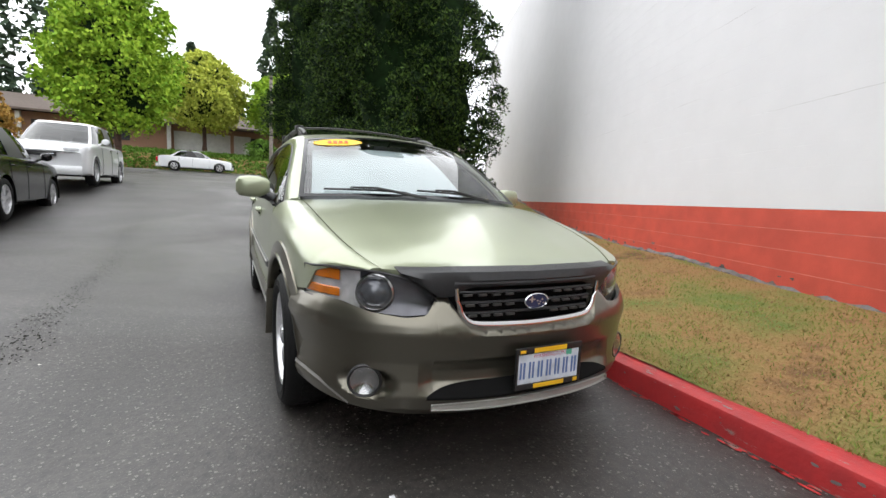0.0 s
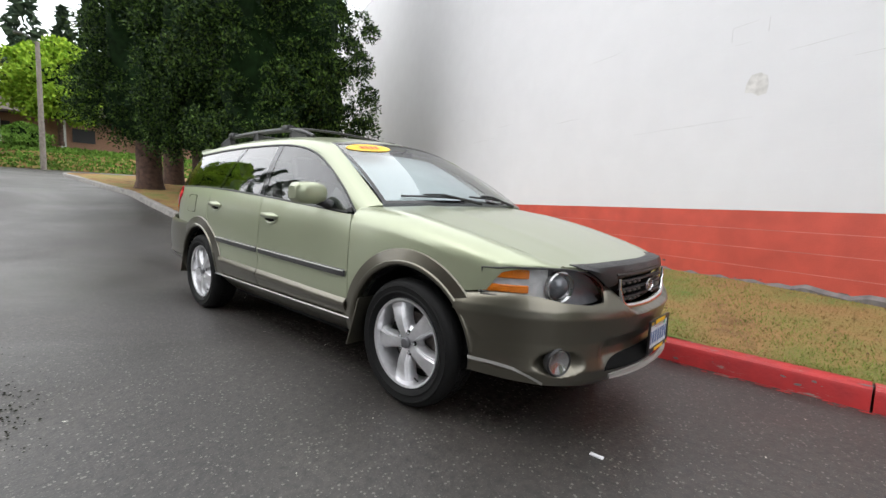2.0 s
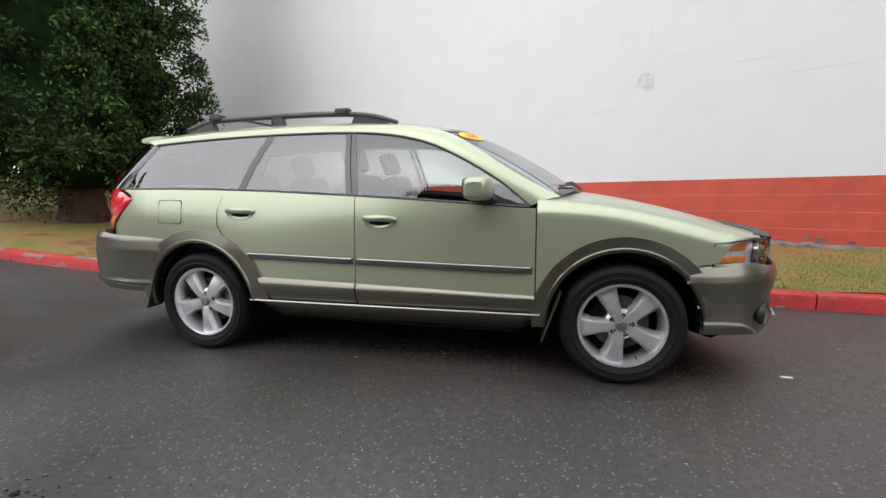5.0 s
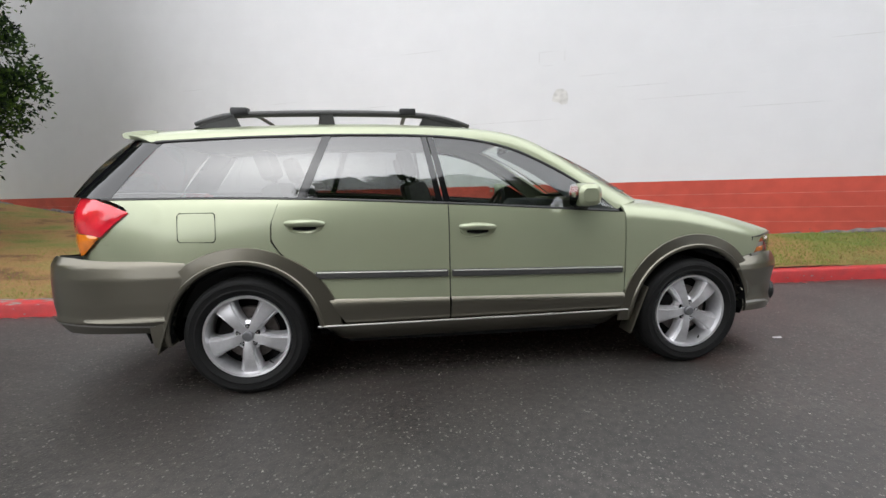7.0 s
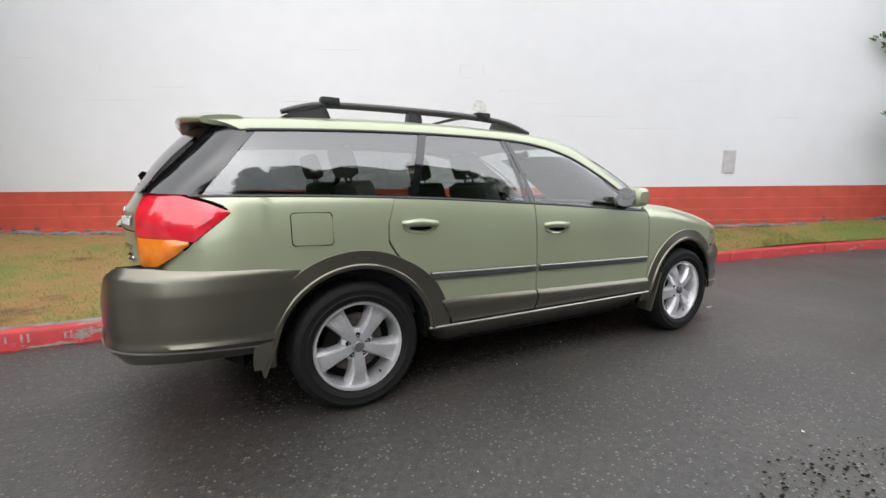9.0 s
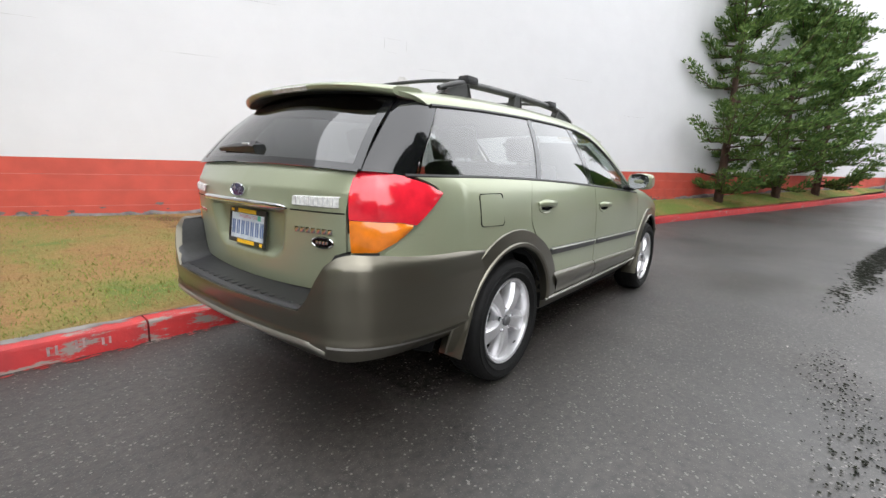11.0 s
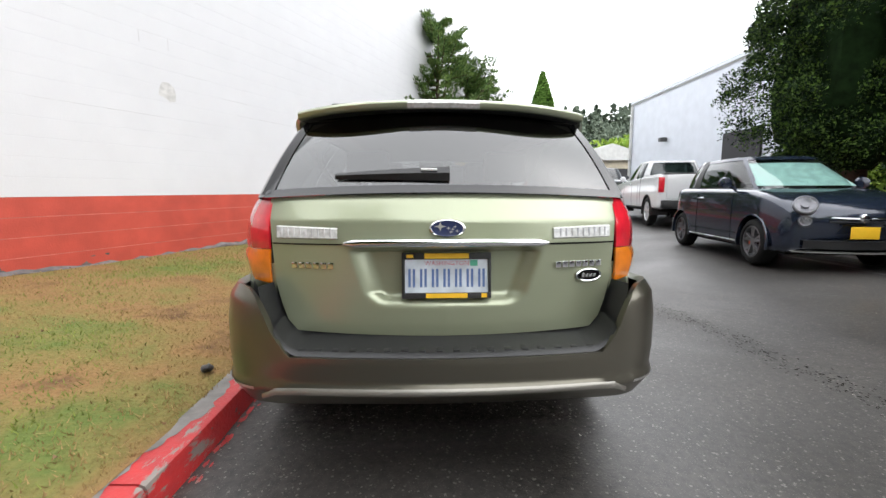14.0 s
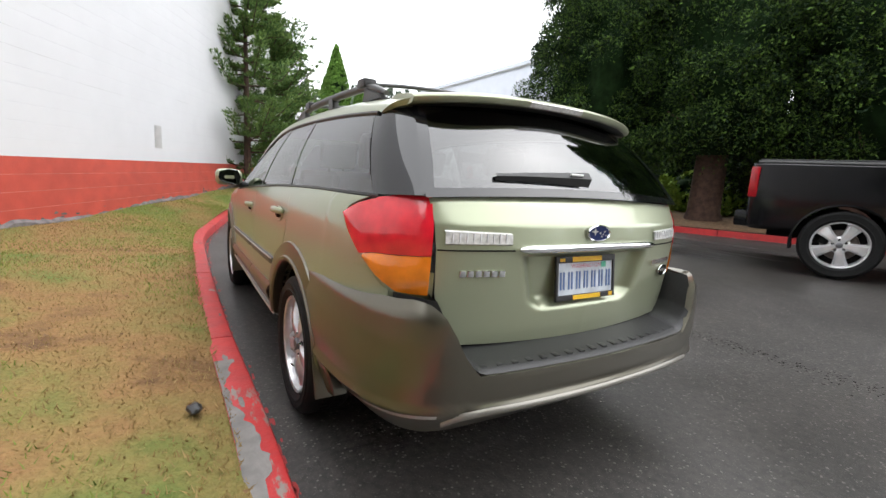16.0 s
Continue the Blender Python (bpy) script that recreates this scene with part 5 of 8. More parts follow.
    # the number itself as plain bars
    for i in range(14):
        x = -0.126 + (i // 2) * 0.042 + (0.008 if i % 2 else -0.008)
        flat("figure_bar", x - 0.0043, x + 0.0043, -0.042, 0.024, 0.003, 0.0045, M_PLATEBLUE, p)
    return p


def emblem(parent, c, facing, a, b, tilt=0.0):
    """An oval badge: chrome ring, blue field and a few small raised shapes."""
    m = face_matrix(c, facing, tilt)
    bm = bmesh.new()
    n = 32
    rings = []
    for k, z in ((1.0, 0.0), (1.02, 0.006), (0.93, 0.009), (0.88, 0.005)):
        rings.append([bm.verts.new((a * k * math.cos(2 * math.pi * i / n), b * k * math.sin(2 * math.pi * i / n), z)) for i in range(n)])
    for p, q in zip(rings, rings[1:]):
        for i in range(n):
            bm.faces.new((p[i], p[(i + 1) % n], q[(i + 1) % n], q[i]))
    bmesh.ops.recalc_face_normals(bm, faces=bm.faces)
    bmesh.ops.transform(bm, matrix=m, verts=bm.verts)
    e = part("emblem", bm, M_CHROME, parent, "oval chrome and dark blue emblem")
    bm = bmesh.new()
    bm.faces.new([bm.verts.new((a * 0.9 * math.cos(2 * math.pi * i / n), b * 0.9 * math.sin(2 * math.pi * i / n), 0.005)) for i in range(n)])
    bmesh.ops.transform(bm, matrix=m, verts=bm.verts)
    part("emblem_field", bm, mat("emblem_blue", (0.02, 0.03, 0.10), 0.2, coat=0.8), e)
    bm = bmesh.new()
    for x, y, r in ((-0.40, 0.22, 0.34), (0.06, 0.02, 0.13), (0.44, 0.18, 0.13), (0.20, -0.40, 0.13), (0.56, -0.30, 0.12), (0.30, -0.1, 0.11)):
        vs = []
        for k in range(8):
            rr = r * (1 if k % 2 == 0 else 0.32)
            vs.append(bm.verts.new((a * (x + rr * math.cos(k * math.pi / 4)), b * y + a * rr * 0.8 * math.sin(k * math.pi / 4), 0.0075)))
        bm.faces.new(vs)
    bmesh.ops.transform(bm, matrix=m, verts=bm.verts)
    part("emblem_shapes", bm, M_SILVER, e)
    return e


def bars(parent, c, facing, widths, height, material, gap=0.006, tilt=0.0, label="", yaw=0.0):
    """Raised badge lettering that is drawn as plain bars."""
    m = face_matrix(c, facing, tilt, yaw)
    x = -(sum(widths) + gap * (len(widths) - 1)) / 2
    for w in widths:
        bm = bmesh.new()
        box_into(bm, (x, -height / 2, 0), (x + w, height / 2, 0.004), 0.001)
        x += w + gap
        bmesh.ops.transform(bm, matrix=m, verts=bm.verts)
        part("badge_bar", bm, material, parent, label)


def build_rear(car):
    # tailgate, with the plate recess pressed into it
    def recess(y, z):
        top, bot = 0.935, 0.715
        hw = ip(z, [0.70, 0.76, 0.94], [0.275, 0.30, 0.355])
        f = min(1, max(0, (hw - abs(y)) / 0.075)) * min(1, max(0, (z - bot) / 0.055)) * min(1, max(0, (top - z) / 0.014))
        f = f * f * (3 - 2 * f)
        return 0.045 * f
    bm = bmesh.new()
    rows = []
    for i in range(141):
        q = -1 + i / 70
        row = []
        for j in range(71):
            v = j / 70
            z = 0.618 + (1.108 - 0.618) * v
            hw = ip(z, [0.618, 0.66, 0.72, 0.80, 0.95, 1.10], [0.555, 0.59, 0.61, 0.628, 0.635, 0.645])
            y = q * hw
            z += 0.018 * (1 - q * q) * v - 0.012 * (1 - q * q) * (1 - v)
            row.append((tail_x(y, z) + recess(y, z), y, z))
        rows.append(row)
    grid_into(bm, rows)
    outward(bm, 0, -1)
    bm.normal_update()
    thicken(bm, 0.02)
    gate = part("tailgate", bm, M_GREEN, car, "green tailgate with plate recess")
    # shut line across the gate at the garnish height
    for s in (-1, 1):
        bm = bmesh.new()
        tube_into(bm, [(tail_x(y, 0.945) - 0.0006, s * y, 0.945 + 0.002) for y in np.linspace(0.37, 0.632, 9)], 0.003, 5)
        part("panel_line", bm, M_DARKGAP, gate)
    bm = bmesh.new()
    tube_into(bm, [(tail_x(y, 0.95) - 0.014, y, 0.952 + 0.004 * (1 - (y / 0.36) ** 2)) for y in np.linspace(-0.362, 0.362, 21)], [0.006] + [0.0145] * 19 + [0.006], 10)
    part("garnish", bm, M_CHROME, gate, "chrome strip over the plate")
    emblem(car, (tail_x(0, 1.0) - 0.004, 0, 1.005), -1, 0.062, 0.030, radians(4))
    plate(car, (tail_x(0, 0.83) + 0.028, 0, 0.832), -1, radians(6))
    for s in (-1, 1):
        # reversing lamps
        bm = bmesh.new()
        rows = []
        for y in np.linspace(0.385, 0.612, 10):
            lo, hi = 0.965, ip(y, [0.385, 0.60], [1.005, 1.012])
            rows.append([(tail_x(y, z) - o, s * y, z) for z, o in ((lo, 0.0), (lo + 0.004, 0.008), (hi - 0.004, 0.008), (hi, 0.0))])
        grid_into(bm, rows)
        outward(bm, 0, -1)
        rev = part("reversing_lamp", bm, M_CLEARW, car, "clear reversing lamp")
        bm = bmesh.new()
        for y in np.linspace(0.41, 0.59, 9):
            box_into(bm, (tail_x(y, 0.988) - 0.0105, s * y - 0.0025, 0.972), (tail_x(y, 0.988) - 0.0075, s * y + 0.0025, 1.004))
        part("lens_ribs", bm, M_LAMPSILVER, rev)
    # lettering and oval badge as plain shapes
    bars(gate, (tail_x(0.48, 0.87) - 0.001, 0.48, 0.87), -1, [0.022] * 6, 0.022, M_CHROME, label="chrome model lettering", yaw=radians(-14))
    bars(gate, (tail_x(0.487, 0.87) - 0.001, -0.487, 0.87), -1, [0.022] * 7, 0.022, M_CHROME, label="chrome model lettering", yaw=radians(14))
    m = face_matrix((tail_x(0.53, 0.825) - 0.001, -0.53, 0.825), -1, 0.0, radians(15))
    bm = bmesh.new()
    bm.faces.new([bm.verts.new((0.052 * math.cos(2 * math.pi * i / 28), 0.022 * math.sin(2 * math.pi * i / 28), 0.004)) for i in range(28)])
    r = bmesh.ops.extrude_face_region(bm, geom=bm.faces[:])
    bmesh.ops.transform(bm, matrix=m, verts=bm.verts)
    ov = part("oval_badge", bm, M_BLACKGL, car, "black oval badge with chrome bars")
    bm = bmesh.new()
    tube_into(bm, [m @ Vector((0.052 * math.cos(2 * math.pi * i / 28), 0.022 * math.sin(2 * math.pi * i / 28), 0.005)) for i in range(29)], 0.0035, 6, caps=False)
    part("badge_rim", bm, M_CHROME, ov)
    bars(ov, (tail_x(0.53, 0.825) - 0.006, -0.53, 0.825), -1, [0.012] * 4, 0.014, M_CHROME, 0.004, yaw=radians(15))

    # tail lamps wrapping the corner
    for s in (-1, 1):
        def lo(p):
            return ip(p, [0, 0.3, 0.55, 0.75, 1], [1.028, 0.925, 0.845, 0.80, 0.795])

        def hi(p):
            return ip(p, [0, 0.2, 0.45, 0.7, 1], [1.034, 1.072, 1.100, 1.112, 1.112])

        def cutz(p):
            return ip(p, [0.3, 0.5, 1.0], [0.90, 0.918, 0.925])
        pl = [q for q in R_UP if q[0] < -1.875 and q[1] > 0.645]
        pl = curve3([(q[0], q[1]) for q in pl], 26)

        def lamp(z0f, z1f, name, material, parent, off, label=""):
            bm = bmesh.new()
            rows = []
            for i, q in enumerate(pl):
                p = i / (len(pl) - 1)
                a, b = z0f(p), z1f(p)
                if b - a < 0.002:
                    continue
                row = []
                for j in range(9):
                    z = a + (b - a) * j / 8
                    o = off * min(1, 4 * min(p + 0.05, 1.02 - p) + 0.3) * (0.6 + 0.4 * math.sin(math.pi * j / 8))
                    lean = (tail_x(q[1], z) - along(R_UP, q[1])) if q[1] < 0.80 else 0
                    d = Vector((-1, 0.9, 0)) if q[1] > 0.72 else Vector((-1, 0.2, 0))
                    d.normalize()
                    y = q[1] + sm(z, D_Z, D_Y) * 0.9 * min(1, max(0, (q[1] - 0.6) / 0.2))
                    row.append((q[0] + lean + d.x * o, s * (y + d.y * o), z))
                rows.append(row)
            grid_into(bm, rows)
            outward(bm, 0, -1)
            bm.normal_update()
            thicken(bm, 0.01)
            return part(name, bm, material, parent, label)
        tl = lamp(lambda p: max(lo(p), cutz(p)), hi, "tail_lamp", M_RED, car, 0.022, "large red tail lamp wrapping the corner")
        lamp(lo, lambda p: min(cutz(p), hi(p)) - 0.002, "amber_section", M_AMBER, tl, 0.020, "amber turn signal section")

    for s in (-1, 1):
        bm = bmesh.new()
        rows = []
        for q in curve3([(q[0], q[1]) for q in R_UP if q[1] > 0.625 and q[0] < -2.0], 16):
            row = []
            for z in np.linspace(0.70, 0.87, 7):
                lean = (tail_x(q[1], z) - along(R_UP, q[1])) if q[1] < 0.80 else 0
                row.append((q[0] + lean + 0.004, s * (q[1] - 0.006), z))
            rows.append(row)
        grid_into(bm, rows)
        outward(bm, 0, -1)
        part("rear_corner", bm, M_GREEN, car)

    # bumper
    def top(y):
        return ip(abs(y), [0, 0.545, 0.60, 0.645, 0.69, 0.75, 0.82, 0.88], [0.568, 0.572, 0.645, 0.745, 0.79, 0.808, 0.80, 0.772])

    def prof(y, z):
        return ip(z, [0.36, 0.40, 0.445, 0.455, 0.48, 0.55, 0.68, 0.76, 0.82], [-0.10, -0.05, 0.0, 0.008, -0.006, 0.006, 0.006, -0.012, -0.075])
    bm = bmesh.new()
    grid_into(bm, strip_on_plan(R_BUMP, both(R_BUMP, 66), lambda y: ip(abs(y), [0, 0.6, 0.8, 0.88], [0.365, 0.375, 0.38, 0.37]), top, 30, prof=prof))
    outward(bm, 0, -1)
    cut_arches(bm, ARCH_R + 0.004)
    bm.normal_update()
    thicken(bm, 0.03)
    bumper = part("rear_bumper", bm, M_CLAD, car, "bronze-grey rear bumper")
    # loading shelf with grooves
    bm = bmesh.new()
    rows = []
    for y in np.linspace(-0.60, 0.60, 61):
        xo = along(R_BUMP, abs(y)) + 0.006
        xi = tail_x(y, 0.62) + 0.03
        zo = ip(abs(y), [0, 0.53, 0.575, 0.60], [0.5755, 0.579, 0.61, 0.66])
        zi = ip(abs(y), [0, 0.53, 0.575, 0.60], [0.612, 0.614, 0.63, 0.67])
        rows.append([(xo, y, zo - 0.006), (xo + 0.012, y, zo + 0.004), (xo + 0.03, y, zo + 0.008), (xo + (xi - xo) * 0.6, y, zo + 0.018), (xi, y, zi)])
    grid_into(bm, rows)
    outward(bm, 2, 1)
    part("bumper_shelf", bm, M_BLACKPL, bumper, "black ribbed loading shelf")
    for i in range(18):
        y = -0.51 + 0.06 * i
        xo = along(R_BUMP, abs(y))
        bm = bmesh.new()
        box_into(bm, (xo + 0.03, y - 0.012, 0.575), (xo + 0.08, y + 0.012, 0.5885), 0.002)
        part("shelf_rib", bm, M_BLACKPL, bumper)
    # paler copy of the bumper's bronze draws the highlight on its crease
    bm = bmesh.new()
    rows = []
    def zc(y):
        return ip(abs(y), [0, 0.5, 0.60, 0.66], [0.455, 0.455, 0.447, 0.418])
    grid_into(bm, strip_on_plan(R_BUMP, np.linspace(-0.66, 0.66, 61), lambda y: zc(y) - 0.013, lambda y: zc(y) + 0.013, 4, off=0.004, prof=lambda y, z: prof(y, zc(y)) + 0.008 * math.cos((z - zc(y)) / 0.013 * 1.5)))
    outward(bm, 0, -1)
    part("bumper_crease", bm, M_CREASE, bumper, "lower bumper crease with a painted pale highlight")
    for s in (-1, 1):
        bm = bmesh.new()
        q = [float(v) for v in R_BUMP[:, 1] if v > 0.66]

        def zl(y):
            return ip(along(R_BUMP, abs(y)), [-2.36, -1.72], [0.452, 0.415])
        grid_into(bm, strip_on_plan(R_BUMP, [s * v for v in q if along(R_BUMP, v) < -1.74], lambda y: zl(y) - 0.006, lambda y: zl(y) + 0.006, 2, off=0.005, prof=prof))
        outward(bm, 1, s)
        part("bumper_line", bm, M_SILVER, bumper)
        # inner cheeks beside the gate
        bm = bmesh.new()
        rows = []
        for z in np.linspace(0.60, 0.80, 8):
            y0 = ip(z, [0.60, 0.66, 0.80], [0.565, 0.60, 0.632])
            y1 = ip(z, [0.60, 0.66, 0.80], [0.58, 0.62, 0.665])
            rows.append([(tail_x(y0, z) + 0.03, s * (y0 + 0.006), z), (along(R_BUMP, y1) + 0.012 + max(0, z - 0.7) * 0.4, s * y1, z), (along(R_UP, 0.70) + 0.02, s * 0.74, z)])
        grid_into(bm, rows)
        outward(bm, 0, -1)
        part("bumper_cheek", bm, M_BLACKPL, bumper)


T_LINE = curve3([(0.84, 0.80, 0.985), (0.66, 0.758, 1.13), (0.43, 0.708, 1.268), (0.21, 0.668, 1.368), (-0.04, 0.648, 1.425), (-0.34, 0.642, 1.448), (-0.8, 0.64, 1.452), (-1.31, 0.642, 1.44), (-1.73, 0.646, 1.418), (-1.82, 0.65, 1.408)], 120)
R_LINE = curve3([(1.0, 0.738, 1.035), (0.78, 0.69, 1.165), (0.50, 0.638, 1.335), (0.29, 0.60, 1.437), (0.0, 0.572, 1.492), (-0.4, 0.560, 1.514), (-0.85, 0.558, 1.518), (-1.4, 0.562, 1.502), (-1.75, 0.572, 1.476), (-1.98, 0.585, 1.452)], 120)


def t_at(x):
    o = np.argsort(T_LINE[:, 0])
    return [float(np.interp(x, T_LINE[o, 0], T_LINE[o, k])) for k in (1, 2)]


def pane_rows(xb0, xb1, xt0, xt1, s, off=0.0, nu=18, nv=8):
    rows = []
    for i in range(nu + 1):
        u = i / nu
        xb, xt = xb0 + (xb1 - xb0) * u, xt0 + (xt1 - xt0) * u
        yb, zb = side_y(xb, belt_z(xb)) - 0.012, belt_z(xb) + 0.004
        yt, zt = t_at(xt)
        row = []
        for j in range(nv + 1):
            v = j / nv
            bulge = 0.018 * math.sin(math.pi * v)
            row.append((xb + (xt - xb) * v, s * (yb + (yt - 0.004 - yb) * v + bulge + off), zb + (zt - zb) * v))
        rows.append(row)
    return rows


def build_cabin_top(car):
    # roof skin
    bm = bmesh.new()
    rl = [p for p in R_LINE if p[0] <= 0.30]
    rows = []
    for k, p in enumerate(rl):
        row = []
        for j in range(25):
            q = -1 + j / 12
            x = p[0] + 0.085 * (1 - q * q) * max(0, (p[0] + 0.3) / 0.6) ** 2 - 0.10 * (1 - q * q) * max(0, (-1.5 - p[0]) / 0.48) ** 2
            row.append((x, q * p[1], p[2] + 0.042 * (1 - q * q)))
        rows.append(row)
    grid_into(bm, rows)
    outward(bm, 2, 1)
    part("roof", bm, M_GREEN, car, "green roof panel")
    bm = bmesh.new()
    rows = [[(r[0], r[1] * 0.97, r[2] - 0.03) for r in row] for row in [[(p[0], q * p[1], p[2] + 0.03 * (1 - q * q)) for q in np.linspace(-1, 1, 9)] for p in rl]]
    grid_into(bm, rows)
    part("headliner", bm, M_HEADLINER, car)
    for s in (-1, 1):
        # cant rail and windscreen pillar
        bm = bmesh.new()
        rows = []
        for a, b in zip(T_LINE, R_LINE):
            a, b = Vector(a), Vector(b)
            row = []
            for j in range(7):
                v = j / 6
                p = a.lerp(b, v)
                o = 0.016 * math.sin(math.pi * v)
                row.append((p.x + o * 0.2, s * (p.y + o * 0.8), p.z + o * 0.6))
            rows.append(row)
        grid_into(bm, rows)
        outward(bm, 1, s)
        bm.normal_update()
        thicken(bm, 0.02)
        part("cant_rail", bm, M_GREEN, car, "green roof side rail and windscreen pillar")
        # black surround of the side glass
        bm = bmesh.new()
        tl = [p for p in T_LINE if p[0] > -1.80]
        tube_into(bm, [(p[0], s * (p[1] + 0.001), p[2] - 0.006) for p in tl], 0.009, 6)
        tube_into(bm, [(x, s * (side_y(x, belt_z(x)) - 0.004), belt_z(x)) for x in np.linspace(-2.05, 0.83, 30)], 0.009, 6)
        part("window_trim", bm, M_TRIMBLK, car, "black window surround")
        for name, xb0, xb1, xt0, xt1, material in (
                ("front_door_glass", 0.80, -0.185, 0.80, -0.262, M_GLASS_F), ("rear_door_glass", -0.265, -0.985, -0.335, -0.845, M_GLASS_P),
                ("quarter_glass", -1.035, -2.0, -0.895, -1.745, M_GLASS_P)):
            bm = bmesh.new()
            grid_into(bm, pane_rows(xb0, xb1, xt0, xt1, s))
            outward(bm, 1, s)
            o = part(name, bm, material, car)
            o.visible_shadow = False
        for xb0, xb1, xt0, xt1 in ((-0.185, -0.222, -0.262, -0.296), (-0.228, -0.265, -0.302, -0.335), (-0.985, -1.035, -0.845, -0.895)):
            bm = bmesh.new()
            grid_into(bm, pane_rows(xb0, xb1, xt0, xt1, s, off=0.003, nu=2))
            outward(bm, 1, s)
            part("window_pillar", bm, M_GLASSBLK, car, "gloss black window pillar")
        # dark corner glass between side and rear windows
        bm = bmesh.new()
        rows = []
        for v in np.linspace(0, 1, 10):
            a = Vector((-2.0, side_y(-2.0, 1.10) - 0.012, 1.104)).lerp(Vector((-1.745, 0.643, 1.415)), v)
            b = Vector((-2.225, 0.665, 1.115)).lerp(Vector((-1.935, 0.565, 1.425)), v)
            row = []
            for u in np.linspace(0, 1, 8):
                p = a.lerp(b, u)
                o = 0.022 * math.sin(math.pi * u) + 0.016 * math.sin(math.pi * v) * (1 - u)
                row.append((p.x - o * 0.5, s * (p.y + o), p.z))
            rows.append(row)
        grid_into(bm, rows)
        outward(bm, 1, s)
        part("rear_pillar", bm, M_GLASSBLK, car, "gloss black rear pillar")
        # roof rails
        rail = bmesh.new()
        base = lambda x: ip(x, [-1.98, -1.4, -0.85, -0.4, 0, 0.3], [1.452, 1.506, 1.522, 1.518, 1.497, 1.44])
        pts = [(-1.62, 1.518), (-1.5, 1.553), (-1.36, 1.572), (-0.9, 1.582), (-0.45, 1.578), (-0.2, 1.556), (-0.02, 1.508)]
        tube_into(rail, [(x, s * 0.545, z) for x, z in curve3(pts, 30)], [0.012 + 0.008 * math.sin(math.pi * i / 29) ** 0.4 for i in range(30)], 10)
        ro = part("roof_rail", rail, M_RAIL, car, "dark grey roof rail")
        for fx, w in ((-1.49, 0.12), (-0.88, 0.05), (-0.20, 0.14)):
            bm = bmesh.new()
            r = bmesh.ops.create_cube(bm, size=1)
            for v in bm.verts:
                k = 1.0 if v.co.z < 0 else 0.72
                zt = ip(fx + v.co.x * w * 2, [p[0] for p in pts], [p[1] for p in pts])
                v.co = Vector((fx + v.co.x * w * 2 * k, s * (0.545 + v.co.y * 0.035), 1.495 if v.co.z < 0 else zt))
            bmesh.ops.bevel(bm, geom=bm.edges[:], offset=0.006, segments=2, affect="EDGES")
            part("rail_foot", bm, M_RAIL, ro)
    for cx in (-1.37, -0.40):
        bm = bmesh.new()
        tube_into(bm, curve3([(cx, -0.53, 1.59), (cx, -0.3, 1.612), (cx, 0, 1.62), (cx, 0.3, 1.612), (cx, 0.53, 1.59)], 14), 0.015, 8, flat=0.7)
        bar = part("cross_bar", bm, M_BLACKPL, car, "black roof cross bar")
        for s in (-1, 1):
            bm = bmesh.new()
            box_into(bm, (cx - 0.05, s * 0.54 - 0.033, 1.568), (cx + 0.05, s * 0.54 + 0.033, 1.612), 0.012)
            part("bar_clamp", bm, M_BLACKPL, bar)
    # windscreen
    bm = bmesh.new()
    rows = []
    for j in range(29):
        q = -1 + j / 14
        bx, by, bz = 1.0 + 0.13 * (1 - q * q), q * 0.735, 1.04 + 0.022 * (1 - q * q)
        tx, ty, tz = 0.285 + 0.085 * (1 - q * q), q * 0.597, 1.435 + 0.042 * (1 - q * q)
        row = []
        for i in range(13):
            v = i / 12
            o = 0.03 * math.sin(math.pi * v)
            row.append((bx + (tx - bx) * v + o * 0.5, by + (ty - by) * v, bz + (tz - bz) * v + o * 0.7))
        rows.append(row)
    grid_into(bm, rows)
    outward(bm, 2, 1)
    ws = part("windscreen", bm, M_GLASS_W, car, "windscreen with a pale panel behind it as its reflection")
    ws.visible_shadow = False

    def screen(q, v, o=0.0):
        bx, by, bz = 1.0 + 0.13 * (1 - q * q), q * 0.735, 1.04 + 0.022 * (1 - q * q)
        tx, ty, tz = 0.285 + 0.085 * (1 - q * q), q * 0.597, 1.435 + 0.042 * (1 - q * q)
        h = 0.03 * math.sin(math.pi * v)
        return (bx + (tx - bx) * v + h * 0.5 + o * 0.5, by + (ty - by) * v, bz + (tz - bz) * v + h * 0.7 + o * 0.85)
    bm = bmesh.new()
    for band in (([(q, v) for v in (0.0, 0.035)] for q in np.linspace(-1, 1, 25)), ([(q, v) for v in (0.965, 1.0)] for q in np.linspace(-1, 1, 25)),
                 ([(q, v) for q in (-1, -0.965)] for v in np.linspace(0, 1, 13)), ([(q, v) for q in (0.965, 1)] for v in np.linspace(0, 1, 13))):
        grid_into(bm, [[screen(q, v, 0.003) for q, v in row] for row in band])
    part("screen_border", bm, M_BLACKGL, ws)
    # yellow price oval with plain bars
    bm = bmesh.new()
    ring = []
    cq, cv, aq, av = -0.64, 0.872, 0.27, 0.08
    for i in range(32):
        a = 2 * math.pi * i / 32
        ring.append(bm.verts.new(screen(cq + aq * math.cos(a), cv + av * math.sin(a), 0.005)))
    bm.faces.new(ring)
    st = part("price_sticker", bm, M_YELLOW, ws, "yellow oval sticker on the windscreen")
    bm = bmesh.new()
    for k in range(4):
        q0 = cq - 0.11 + 0.06 * k
        grid_into(bm, [[screen(q, v, 0.0075) for v in (cv - 0.03, cv + 0.03)] for q in (q0, q0 + 0.04)])
    part("sticker_figures", bm, M_STICKRED, st)
    # pale panel inside, added to imitate the bright reflection on the windscreen
    bm = bmesh.new()
    rows = []
